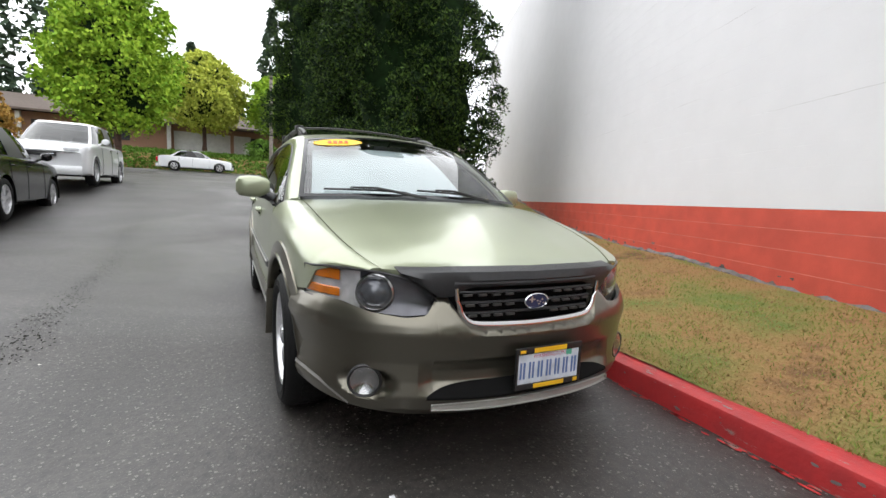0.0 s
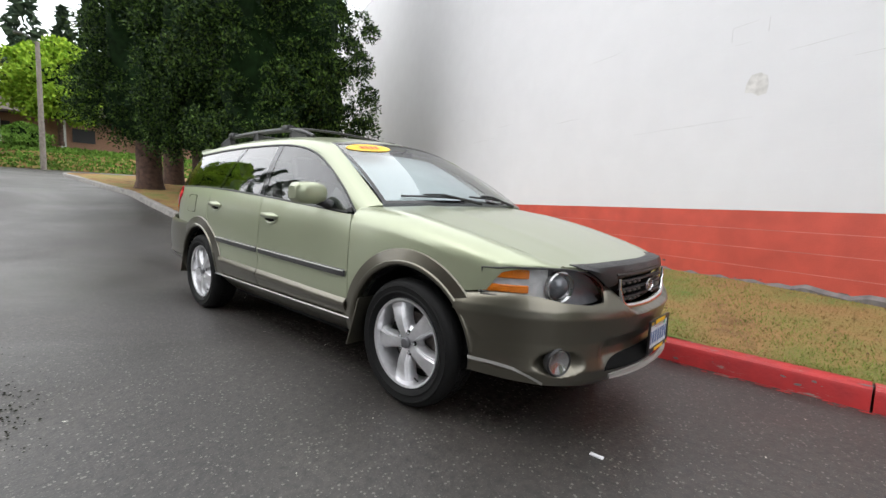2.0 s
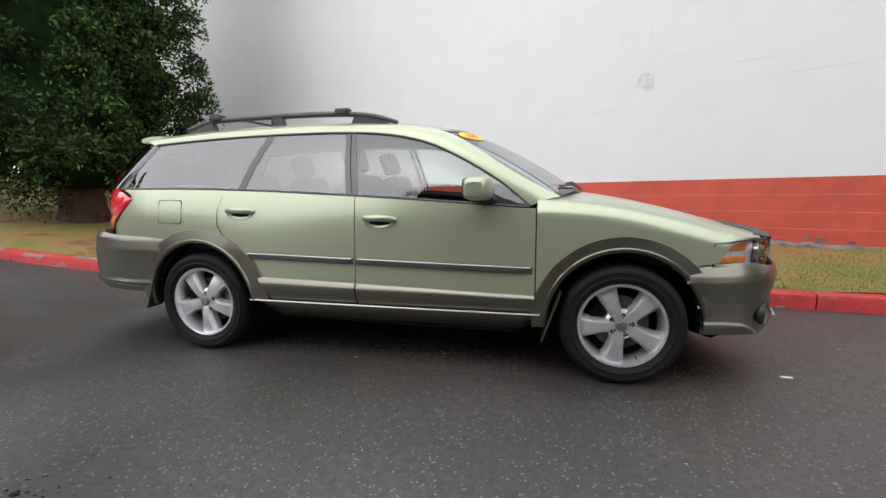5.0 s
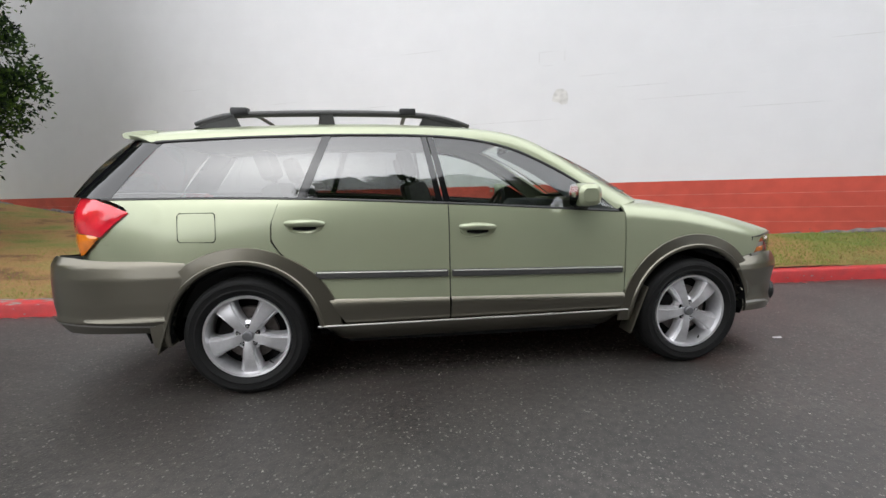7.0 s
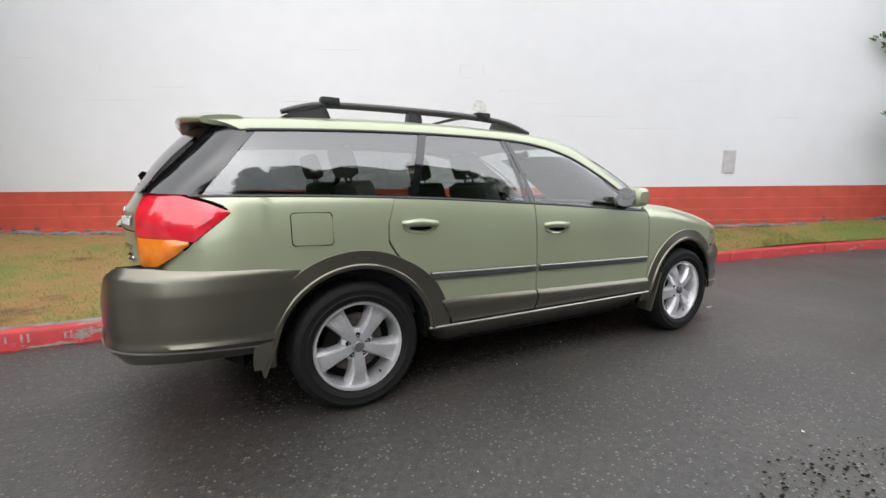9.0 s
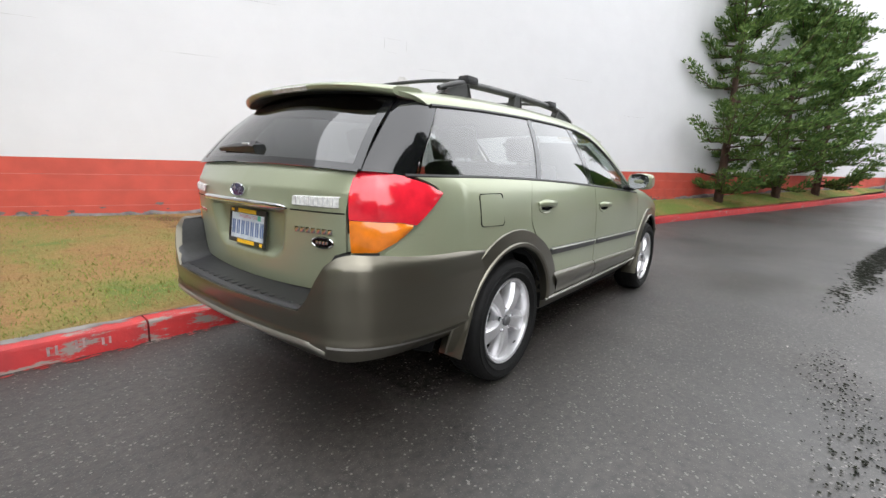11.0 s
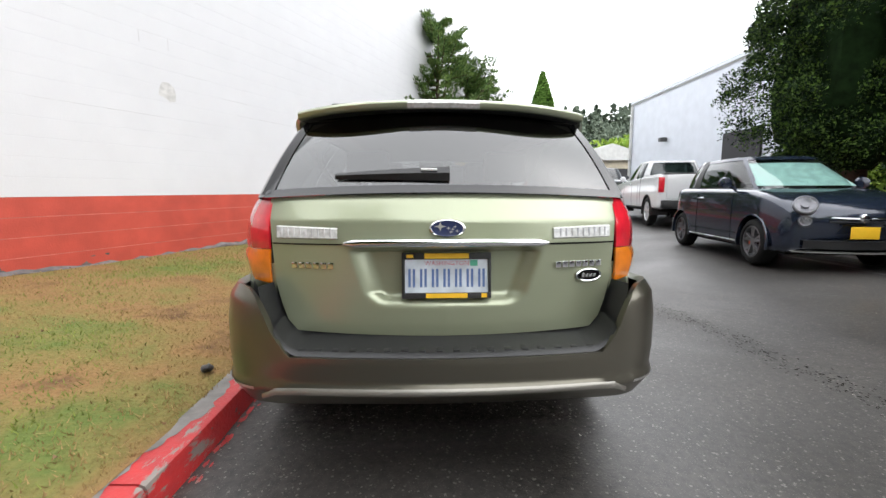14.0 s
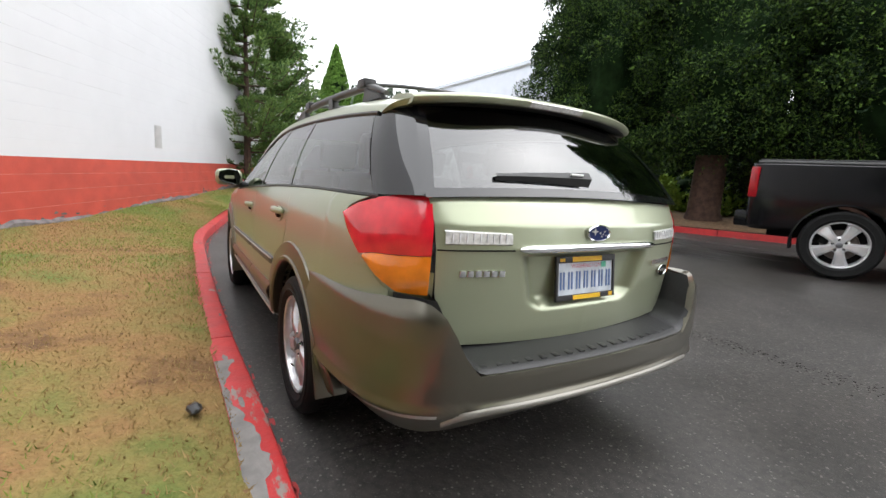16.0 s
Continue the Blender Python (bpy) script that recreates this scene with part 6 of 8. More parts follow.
    for q in np.linspace(-0.90, 0.50, 15):
        rows.append([tuple(Vector(screen(q, v)) - Vector((0.05 + 0.012 * (v > 2), 0, 0.05))) for v in np.linspace(0.05, 0.90, 8)])
    grid_into(bm, rows)
    part("sunshade", bm, M_GLARE, car, "pale panel behind the windscreen, painted as its bright reflection")
    # rear window
    bm = bmesh.new()
    rows = []
    for j in range(25):
        q = -1 + j / 12
        b = Vector((-2.225 - 0.065 * (1 - q * q), q * 0.665, 1.118 + 0.02 * (1 - q * q)))
        t = Vector((-1.935 - 0.085 * (1 - q * q), q * 0.565, 1.428 + 0.03 * (1 - q * q)))
        row = []
        for v in np.linspace(0, 1, 11):
            o = 0.02 * math.sin(math.pi * v)
            p = b.lerp(t, v)
            row.append((p.x - o * 0.7, p.y, p.z + o * 0.6))
        rows.append(row)
    grid_into(bm, rows)
    outward(bm, 0, -1)
    rw = part("rear_window", bm, M_GLASS_R, car, "dark tinted rear window")
    rw.visible_shadow = False

    def rear(q, v, out=0.0):
        b = Vector((-2.225 - 0.065 * (1 - q * q), q * 0.665, 1.118 + 0.02 * (1 - q * q)))
        t = Vector((-1.935 - 0.085 * (1 - q * q), q * 0.565, 1.428 + 0.03 * (1 - q * q)))
        o = 0.02 * math.sin(math.pi * v)
        p = b.lerp(t, v)
        return Vector((p.x - o * 0.7 - out * 0.75, p.y, p.z + o * 0.6 + out * 0.66))
    bm = bmesh.new()
    for band in (([(q, v) for v in (-0.03, 0.05)] for q in np.linspace(-1, 1, 25)), ([(q, v) for v in (0.955, 1.02)] for q in np.linspace(-1, 1, 25)),
                 ([(q, v) for q in (-1.02, -0.955)] for v in np.linspace(0, 1, 13)), ([(q, v) for q in (0.955, 1.02)] for v in np.linspace(0, 1, 13))):
        grid_into(bm, [[rear(q, v, 0.004) for q, v in row] for row in band])
    outward(bm, 0, -1)
    part("glass_border", bm, M_GLASSBLK, rw)
    bm = bmesh.new()
    rows = []
    for j, q in enumerate(np.linspace(-0.02, 0.62, 12)):
        f = j / 11
        h = 0.055 - 0.035 * f
        c = rear(q, 0.13 + 0.03 * f)
        rows.append([rear(q, 0.13 + 0.01 * f - h, 0.006), rear(q, 0.13 + 0.01 * f - h * 0.4, 0.035 * (1 - 0.4 * f)), rear(q, 0.13 + 0.01 * f + h, 0.03 * (1 - 0.4 * f)), rear(q, 0.13 + 0.01 * f + h * 1.5, 0.006)])
    grid_into(bm, rows)
    bmesh.ops.recalc_face_normals(bm, faces=bm.faces)
    wp = part("rear_wiper", bm, M_BLACKPL, car, "black rear wiper")
    bm = bmesh.new()
    for a, b in ((0.05, 0.14),):
        tube_into(bm, [rear(a, 0.14, 0.036), rear(b, 0.142, 0.036)], 0.005, 6)
    part("wiper_label", bm, M_CLEARW, wp)
    # roof spoiler
    bm = bmesh.new()
    rows = []
    for j in range(33):
        q = -1 + j / 16
        y = q * 0.60
        cz = 0.040 * (1 - q * q)
        x0 = -1.80 - 0.06 * (1 - q * q)
        xt = -1.985 - 0.105 * (1 - q ** 4)
        z0 = 1.474 + cz
        zt = 1.462 + cz * 0.85
        rows.append([(x0, y, z0 - 0.004), (x0 - 0.03, y, z0 + 0.004), ((x0 + xt) / 2, y, (z0 + zt) / 2 + 0.008), (xt + 0.02, y, zt + 0.004), (xt + 0.003, y, zt - 0.004), (xt, y, zt - 0.010), (xt + 0.004, y, zt - 0.022), (xt + 0.014, y, zt - 0.029), (xt + 0.06, y, zt - 0.036), (x0 - 0.02, y, z0 - 0.045)])
    vs = grid_into(bm, rows)
    bm.faces.new(vs[0])
    bm.faces.new(vs[-1][::-1])
    outward(bm, 2, 1)
    bmesh.ops.recalc_face_normals(bm, faces=bm.faces)
    sp = part("roof_spoiler", bm, M_GREEN, car, "green roof spoiler")
    bm = bmesh.new()
    rows = []
    for j in range(15):
        q = -0.24 + 0.48 * j / 14
        y = q * 0.60
        xt = -1.985 - 0.105 * (1 - q ** 4)
        zt = 1.462 + 0.034 * (1 - q * q)
        rows.append([(xt - 0.002, y, zt - 0.008), (xt - 0.006, y, zt - 0.014), (xt + 0.006, y, zt - 0.030), (xt + 0.014, y, zt - 0.032)])
    grid_into(bm, rows)
    outward(bm, 0, -1)
    part("high_brake_lamp", bm, M_CLEARW, sp, "clear high-level brake lamp")
    # underside of spoiler, its shadow painted in as a black sheet
    bm = bmesh.new()
    rows = []
    for q in np.linspace(-1, 1, 17):
        xt = -1.985 - 0.105 * (1 - q ** 4)
        rows.append([(xt + 0.016, q * 0.59, 1.428 + 0.034 * (1 - q * q)), (-1.86 - 0.08 * (1 - q * q), q * 0.585, 1.425 + 0.03 * (1 - q * q))])
    grid_into(bm, rows)
    part("spoiler_underside", bm, M_BLACKPL, sp)


def build_interior(car):
    box("cabin_floor", (-2.05, -0.70, 0.42), (0.95, 0.70, 0.47), M_DASH, car)
    for s in (-1, 1):
        bm = bmesh.new()
        rows = []
        for x in np.linspace(-2.0, 0.9, 14):
            rows.append([(x, s * 0.70, 0.45), (x, s * 0.735, 0.85), (x, s * (side_y(x, belt_z(x)) - 0.07), belt_z(x) - 0.012), (x, s * (side_y(x, belt_z(x)) - 0.02), belt_z(x) - 0.008)])
        grid_into(bm, rows)
        part("door_trim", bm, M_DASH, car)
    bm = bmesh.new()
    rows = []
    for y in np.linspace(-0.70, 0.70, 13):
        hump = 0.035 if -0.05 < y < 0.62 else 0
        rows.append([(1.06, y, 1.0), (0.75, y, 1.0 + hump * 0.6), (0.56, y, 0.985 + hump), (0.48, y, 0.90), (0.5, y, 0.55)])
    grid_into(bm, rows)
    part("dashboard", bm, M_DASH, car, "dark dashboard")
    bm = bmesh.new()
    n = 28
    c, ax = Vector((0.36, 0.36, 0.93)), Matrix.Rotation(radians(-65), 3, "Y")
    tube_into(bm, [c + ax @ Vector((0.185 * math.cos(2 * math.pi * k / n), 0.185 * math.sin(2 * math.pi * k / n), 0)) for k in range(n + 1)], 0.015, 8, caps=False)
    for a in (0, 120, 240):
        tube_into(bm, [c, c + ax @ Vector((0.18 * math.cos(radians(a)), 0.18 * math.sin(radians(a)), 0))], 0.017, 6)
    tube_into(bm, [c, Vector((0.56, 0.36, 0.84))], 0.03, 8)
    part("steering_wheel", bm, M_DASH, car, "dark steering wheel")
    bm = bmesh.new()
    box_into(bm, (0.33, -0.11, 1.375), (0.36, 0.11, 1.43), 0.01)
    tube_into(bm, [(0.35, 0, 1.42), (0.42, 0, 1.45)], 0.008, 6)
    part("inside_mirror", bm, M_DASH, car)
    for name, bx, ys in (("front_seat", -0.13, (-0.36, 0.36)), ("rear_seat", -0.99, (-0.40, 0.40))):
        for y in ys:
            seat = bmesh.new()
            box_into(seat, (bx - 0.05, y - 0.25, 0.52), (bx + 0.48, y + 0.25, 0.68), 0.05)
            m = Matrix.Translation((bx - 0.06, y, 0.62)) @ Matrix.Rotation(radians(-18), 4, "Y")
            box_into(seat, (-0.06, -0.24, 0), (0.07, 0.24, 0.58), 0.05, m)
            so = part(name, seat, M_SEAT, car, "grey leather seat")
            hr = bmesh.new()
            box_into(hr, (-0.05, -0.125, 0.61), (0.05, 0.125, 0.79), 0.04, m)
            tube_into(hr, [m @ Vector((0, -0.05, 0.55)), m @ Vector((0, -0.05, 0.65))], 0.008, 6)
            tube_into(hr, [m @ Vector((0, 0.05, 0.55)), m @ Vector((0, 0.05, 0.65))], 0.008, 6)
            part("headrest", hr, M_SEAT, so)
    box("load_floor", (-2.1, -0.66, 0.68), (-1.2, 0.66, 0.71), M_DASH, car)


def wheel_parts(root, cx, y_face, s, r_tyre, r_rim, width, rim_mat, phase=0.0):
    """Tyre, rim with spokes, brake disc and nuts; the outer face looks along s."""
    def place(bm):
        for v in bm.verts:
            v.co = Vector((cx + v.co.x, s * (y_face + v.co.y), r_tyre + v.co.z))
        bmesh.ops.recalc_face_normals(bm, faces=bm.faces)
    bm = bmesh.new()
    lathe_into(bm, [(r_rim + 0.006, -0.012), (r_rim + 0.02, 0.006), (r_rim + 0.032, 0.010), (r_rim + 0.036, 0.0135), (r_rim + 0.041, 0.0135), (r_rim + 0.044, 0.011), (r_tyre - 0.045, 0.012), (r_tyre - 0.036, 0.0145), (r_tyre - 0.033, 0.008), (r_tyre - 0.02, 0.004), (r_tyre - 0.006, -0.012), (r_tyre, -0.04),
                    (r_tyre, -width + 0.06), (r_tyre - 0.01, -width + 0.03), (r_tyre - 0.05, -width), (r_rim, -width)], 56)
    place(bm)
    wheel = part("wheel", bm, M_RUBBER, root, "black tyre on a silver alloy rim" if rim_mat is M_ALLOY else "")
    bm = bmesh.new()
    for k in range(0, 56):
        a = 2 * math.pi * k / 56
        for y0, y1 in ((-0.062, -0.10), (-0.115, -0.15)):
            m = Matrix.Rotation(-a + (0.05 if y0 < -0.1 else 0), 4, "Y")
            box_into(bm, (r_tyre - 0.002, y1, -0.012), (r_tyre + 0.0035, y0, 0.012), 0, m)
    place(bm)
    part("tread", bm, M_RUBBER, wheel)
    bm = bmesh.new()
    lathe_into(bm, [(r_rim + 0.008, -0.010), (r_rim + 0.004, 0.000), (r_rim - 0.008, -0.004), (r_rim - 0.016, -0.03), (r_rim - 0.03, -width + 0.02)], 56)
    place(bm)
    part("rim_barrel", bm, rim_mat, wheel)
    bm = bmesh.new()
    hub = r_rim * 0.30
    lathe_into(bm, [(0.0001, -0.026), (hub * 0.9, -0.028), (hub * 1.25, -0.045), (hub * 1.3, -0.07)], 30)
    for k in range(5):
        a = -math.pi / 2 + 2 * math.pi * k / 5 + phase
        ca, sa = math.cos(a), math.sin(a)
        rows = []
        for t in np.linspace(0, 1, 11):
            r = hub * 0.35 + (r_rim - 0.006 - hub * 0.35) * t
            w = (0.023 + 0.009 * t + 0.018 * t ** 3) * r_rim / 0.215
            y = -0.024 + 0.016 * math.sin(math.pi * min(1, t * 1.15)) - 0.002 * t
            row = []
            for q, dy in ((-1.45, -0.070), (-1.36, -0.026), (-1.12, -0.012), (-1.0, -0.013), (-0.82, -0.001), (0, 0.001), (0.82, -0.001), (1.0, -0.013), (1.12, -0.012), (1.36, -0.026), (1.45, -0.070)):
                row.append((r * ca - q * w * sa, y + dy, r * sa + q * w * ca))
            rows.append(row)
        grid_into(bm, rows)
    place(bm)
    part("spokes", bm, rim_mat, wheel)
    bm = bmesh.new()
    lathe_into(bm, [(0.0001, -0.004), (hub * 0.34, -0.005), (hub * 0.42, -0.010), (hub * 0.44, -0.03)], 24)
    place(bm)
    part("hub_cap", bm, M_ALLOYDK, wheel, "small grey hub cap")
    bm = bmesh.new()
    lathe_into(bm, [(0.0001, -0.085), (r_rim * 0.66, -0.085), (r_rim * 0.68, -0.10)], 40)
    place(bm)
    part("brake_disc", bm, M_STEEL, wheel)
    bm = bmesh.new()
    m = Matrix.Rotation(radians(20), 4, "Y")
    box_into(bm, (-r_rim * 0.74, -0.09, -0.06), (-r_rim * 0.40, -0.066, 0.06), 0.012, m)
    place(bm)
    part("brake_caliper", bm, M_DARKGAP, wheel)
    # flat black disc stands in for the shade behind the spokes
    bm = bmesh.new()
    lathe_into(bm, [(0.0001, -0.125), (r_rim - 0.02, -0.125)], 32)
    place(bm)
    part("wheel_shade_disc", bm, M_DARKGAP, wheel)
    for k in range(5):
        a = -math.pi / 2 + 2 * math.pi * (k + 0.5) / 5 + phase
        c = (hub * 0.80 * math.cos(a), 0, hub * 0.80 * math.sin(a))
        # flat dark disc paints the shade of the nut's pocket
        bm = bmesh.new()
        lathe_into(bm, [(0.0001, -0.0245), (0.0135, -0.0245), (0.0145, -0.028)], 12, centre=c)
        place(bm)
        part("nut_pocket", bm, M_DARKGAP, wheel)
        bm = bmesh.new()
        lathe_into(bm, [(0.0001, -0.010), (0.0055, -0.011), (0.0085, -0.0235)], 6, centre=c)
        place(bm)
        part("wheel_nut", bm, M_CHROME, wheel)
    bm = bmesh.new()
    a = -math.pi / 2 + math.pi / 5 + phase
    tube_into(bm, [((r_rim - 0.02) * math.cos(a), -0.03, (r_rim - 0.02) * math.sin(a)), ((r_rim - 0.045) * math.cos(a), -0.012, (r_rim - 0.045) * math.sin(a))], 0.004, 6)
    place(bm)
    part("valve", bm, M_RUBBER, wheel)
    return wheel


def build_wheel(car, cx, s):
    wheel_parts(car, cx, 0.862, s, 0.335, 0.228, 0.22, M_ALLOY, radians(-11) if cx > 0 else 0.0)


wagon = build_wagon()


# ---- trees ----
def leaf_quads(centres, normals, size, rng, spread=0.9, aspect=0.55):
    """One small leaf spray (a quad) per centre, turned roughly along its normal with scatter."""
    n = len(centres)
    d = normals + rng.normal(0, spread, (n, 3))
    d /= np.linalg.norm(d, axis=1, keepdims=True) + 1e-9
    a = np.cross(d, rng.normal(0, 1, (n, 3)))
    a /= np.linalg.norm(a, axis=1, keepdims=True) + 1e-9
    s = size * rng.uniform(0.6, 1.35, (n, 1))
    u, v = d * s, a * s * aspect
    return np.stack([centres - u * 0.5, centres + v * 0.5, centres + u * 0.75, centres - v * 0.5], 1)


def lump_cloud(lumps, radii, per, rng, up=0.75):
    """Leaf centres on the upper and outer shells of clumps."""
    c = np.repeat(lumps, per, axis=0)
    r = np.repeat(radii, per)[:, None]
    d = rng.normal(0, 1, c.shape)
    d[:, 2] += up
    d /= np.linalg.norm(d, axis=1, keepdims=True)
    return c + d * r * rng.uniform(0.55, 1.05, r.shape), d


def crown_profile(kind, f):
    if kind == "column":
        return np.interp(f, [0, 0.06, 0.2, 0.5, 0.8, 0.95, 1], [0.62, 0.85, 1.0, 0.96, 0.7, 0.3, 0.05])
    if kind == "spire":
        return np.interp(f, [0, 0.08, 0.3, 0.42, 0.45, 0.7, 0.92, 1], [0.85, 0.98, 1.0, 0.98, 0.9, 0.66, 0.2, 0.02])
    return np.interp(f, [0, 0.15, 0.4, 0.7, 0.9, 1], [0.45, 0.85, 1.0, 0.8, 0.45, 0.1])


def dense_tree(name, label, base, height, radius, z0, kind, material, lumps, per, leaf, seed, lump_r=0.34, trunk_r=0.22, lean=(0, 0), category="tree", aspect=0.55):
    """Trunk with limbs, and a crown of many leaf sprays gathered in clumps."""
    rng = np.random.default_rng(seed)
    root = thing(name, label, category, Matrix.Translation(base))
    bm = bmesh.new()
    tube_into(bm, [(0, 0, -0.2), (0.02, 0.01, 0.25), (0, 0, z0 + 0.3), (lean[0] * 0.5, lean[1] * 0.5, height * 0.55), (lean[0], lean[1], height * 0.95)],
              [trunk_r * 1.5, trunk_r * 1.08, trunk_r, trunk_r * 0.6, trunk_r * 0.1], 10)
    for k in range(14):
        a = rng.uniform(0, 2 * math.pi)
        h = rng.uniform(z0 * 0.8 + 0.1, height * 0.7)
        ln = radius * float(crown_profile(kind, (h - z0) / (height - z0) if h > z0 else 0)) * rng.uniform(0.5, 0.85)
        p0 = Vector((0, 0, h))
        p1 = Vector((math.cos(a) * ln * 0.5, math.sin(a) * ln * 0.5, h + 0.02 * ln))
        p2 = Vector((math.cos(a) * ln, math.sin(a) * ln, h + 0.25 * ln))
        tube_into(bm, [p0, p1, p2], [trunk_r * 0.28, trunk_r * 0.18, 0.012], 6)
    part("trunk", bm, M_BARK, root, "red-brown trunk with limbs")
    f = rng.beta(1.05, 1.25, lumps)
    ang = rng.uniform(0, 2 * math.pi, lumps)
    clip = 0.25 if kind == "spire" else 1.0
    wob = 1 + clip * (0.16 * np.sin(ang * 3 + f * 9 + seed) + 0.12 * np.sin(ang * 5 - f * 17) + 0.07 * np.sin(f * 38 + 2 * ang))
    rad = radius * crown_profile(kind, f) * wob * (1.06 - 0.34 * rng.uniform(0, 1, lumps) ** 1.6)
    c = np.stack([np.cos(ang) * rad + lean[0] * f, np.sin(ang) * rad + lean[1] * f, z0 + f * (height - z0)], 1)
    rr = lump_r * rng.uniform(0.6, 1.3, lumps) * (1.15 - 0.55 * f)
    pts, nrm = lump_cloud(c, rr, per, rng)
    soup("crown", leaf_quads(pts, nrm, leaf, rng, aspect=aspect), material, 4, root)
    # solid dark core added to close gaps and stand for inner shade
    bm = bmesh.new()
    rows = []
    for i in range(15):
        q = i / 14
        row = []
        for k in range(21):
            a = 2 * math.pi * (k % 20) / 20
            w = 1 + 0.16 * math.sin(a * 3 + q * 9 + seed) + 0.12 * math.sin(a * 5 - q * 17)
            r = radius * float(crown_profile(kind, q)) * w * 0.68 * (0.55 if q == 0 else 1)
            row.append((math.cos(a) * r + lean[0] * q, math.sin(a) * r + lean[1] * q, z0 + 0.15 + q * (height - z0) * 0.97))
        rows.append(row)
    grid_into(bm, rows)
    part("shade_core", bm, M_FOLCORE, root, "solid dark core painted as the crown's inner shade")
    return root


def trees():
    big = "tall dense dark green cedar with red-brown trunk"
    for i, (x, y, r, h, z0, seed) in enumerate(((-13.1, 1.95, 1.5, 11, 1.3, 1), (-10.7, 2.7, 1.45, 11.5, 1.2, 2), (-7.75, 3.35, 1.85, 11, 0.45, 3), (-16.2, 3.6, 1.8, 11, 1.4, 4))):
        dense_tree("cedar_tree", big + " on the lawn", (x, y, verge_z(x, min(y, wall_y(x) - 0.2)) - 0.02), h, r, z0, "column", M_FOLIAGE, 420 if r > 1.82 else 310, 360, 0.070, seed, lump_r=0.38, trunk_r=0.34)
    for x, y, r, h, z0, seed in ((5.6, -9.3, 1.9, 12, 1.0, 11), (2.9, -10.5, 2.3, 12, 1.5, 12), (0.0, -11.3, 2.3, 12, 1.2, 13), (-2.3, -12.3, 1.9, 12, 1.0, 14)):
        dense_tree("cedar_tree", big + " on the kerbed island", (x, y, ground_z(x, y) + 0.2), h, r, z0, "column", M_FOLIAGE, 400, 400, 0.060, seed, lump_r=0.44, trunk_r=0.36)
    # pines against the wall
    for x, y, h, seed in ((9.9, -0.42, 5.6, 21), (12.3, -1.5, 5.0, 22), (14.4, -2.4, 4.9, 23)):
        pine((x, y, verge_z(x, y)), h, seed)
    for x, y, r, h, seed in ((26.6, -8.05, 1.18, 8.5, 31), (28.6, -10.5, 1.2, 6.2, 32)):
        dense_tree("cypress_tree", "tall clipped conical green cypress at the lane's end", (x, y, ground_z(x, y)), h, r, 0.25, "spire", M_FOLTOP, 1900, 30, 0.10, seed, lump_r=0.15, trunk_r=0.12)
    # street trees across the rear lot
    dense_tree("maple_tree", "bright green broadleaf tree behind the parked cars", (-30.5, -7.2, 2.0), 11.5, 3.1, 2.1, "round", M_FOLMAPLE, 700, 42, 0.2, 41, lump_r=0.6, trunk_r=0.18, aspect=0.8)
    dense_tree("maple_tree", "yellow-green broadleaf tree above the ivy bank", (-39.5, -2.8, 3.9), 7.6, 3.0, 1.7, "round", M_FOLYELLOW, 480, 40, 0.2, 42, lump_r=0.55, trunk_r=0.15, aspect=0.8)
    dense_tree("maple_tree", "yellow-green broadleaf tree above the ivy bank", (-39, 3.6, 3.9), 7.0, 2.8, 1.6, "round", M_FOLMAPLE, 420, 40, 0.2, 43, lump_r=0.55, trunk_r=0.15, aspect=0.8)
    dense_tree("shrub", "russet and green shrub beside the low building", (-34.5, -15, 2.7), 3.6, 1.5, 0.3, "round", M_ORANGE, 160, 36, 0.16, 44, lump_r=0.4, trunk_r=0.06, category="shrub", aspect=0.8)
    dense_tree("shrub", "rounded green shrub on the ivy bank", (-37.5, 1.6, 3.3), 1.5, 1.1, 0.05, "round", M_HEDGE, 130, 36, 0.12, 45, lump_r=0.3, trunk_r=0.05, category="shrub", aspect=0.8)
    dense_tree("shrub", "low green shrub under the trees by the wall", (-9.7, 6.3, verge_z(-9.7, 6.2)), 1.15, 0.8, 0.05, "round", M_FOLIAGE, 150, 36, 0.07, 46, lump_r=0.2, trunk_r=0.04, category="shrub", aspect=0.8)
    for x, y, seed in ((1.6, -13.6, 51), (-1.4, -14.2, 52), (4.2, -14.8, 53), (7.4, -15.5, 54)):
        dense_tree("shrub", "tall dark evergreen shrub behind the tree island", (x, y, ground_z(x, y)), 3.2, 1.9, 0.05, "round", M_FOLIAGE, 200, 90, 0.12, seed, lump_r=0.45, trunk_r=0.05, category="shrub", aspect=0.7)
    dense_tree("shrub", "light green shrub behind the parked cars", (8.6, -13.0, ground_z(8, -13)), 1.6, 1.5, 0.05, "round", M_FOLLIGHT, 170, 36, 0.1, 47, lump_r=0.3, trunk_r=0.04, category="shrub", aspect=0.8)
    dense_tree("shrub", "light green shrub behind the tree island", (4.6, -13.2, ground_z(4, -13)), 1.4, 1.5, 0.05, "round", M_FOLLIGHT, 170, 36, 0.1, 48, lump_r=0.3, trunk_r=0.04, category="shrub", aspect=0.8)


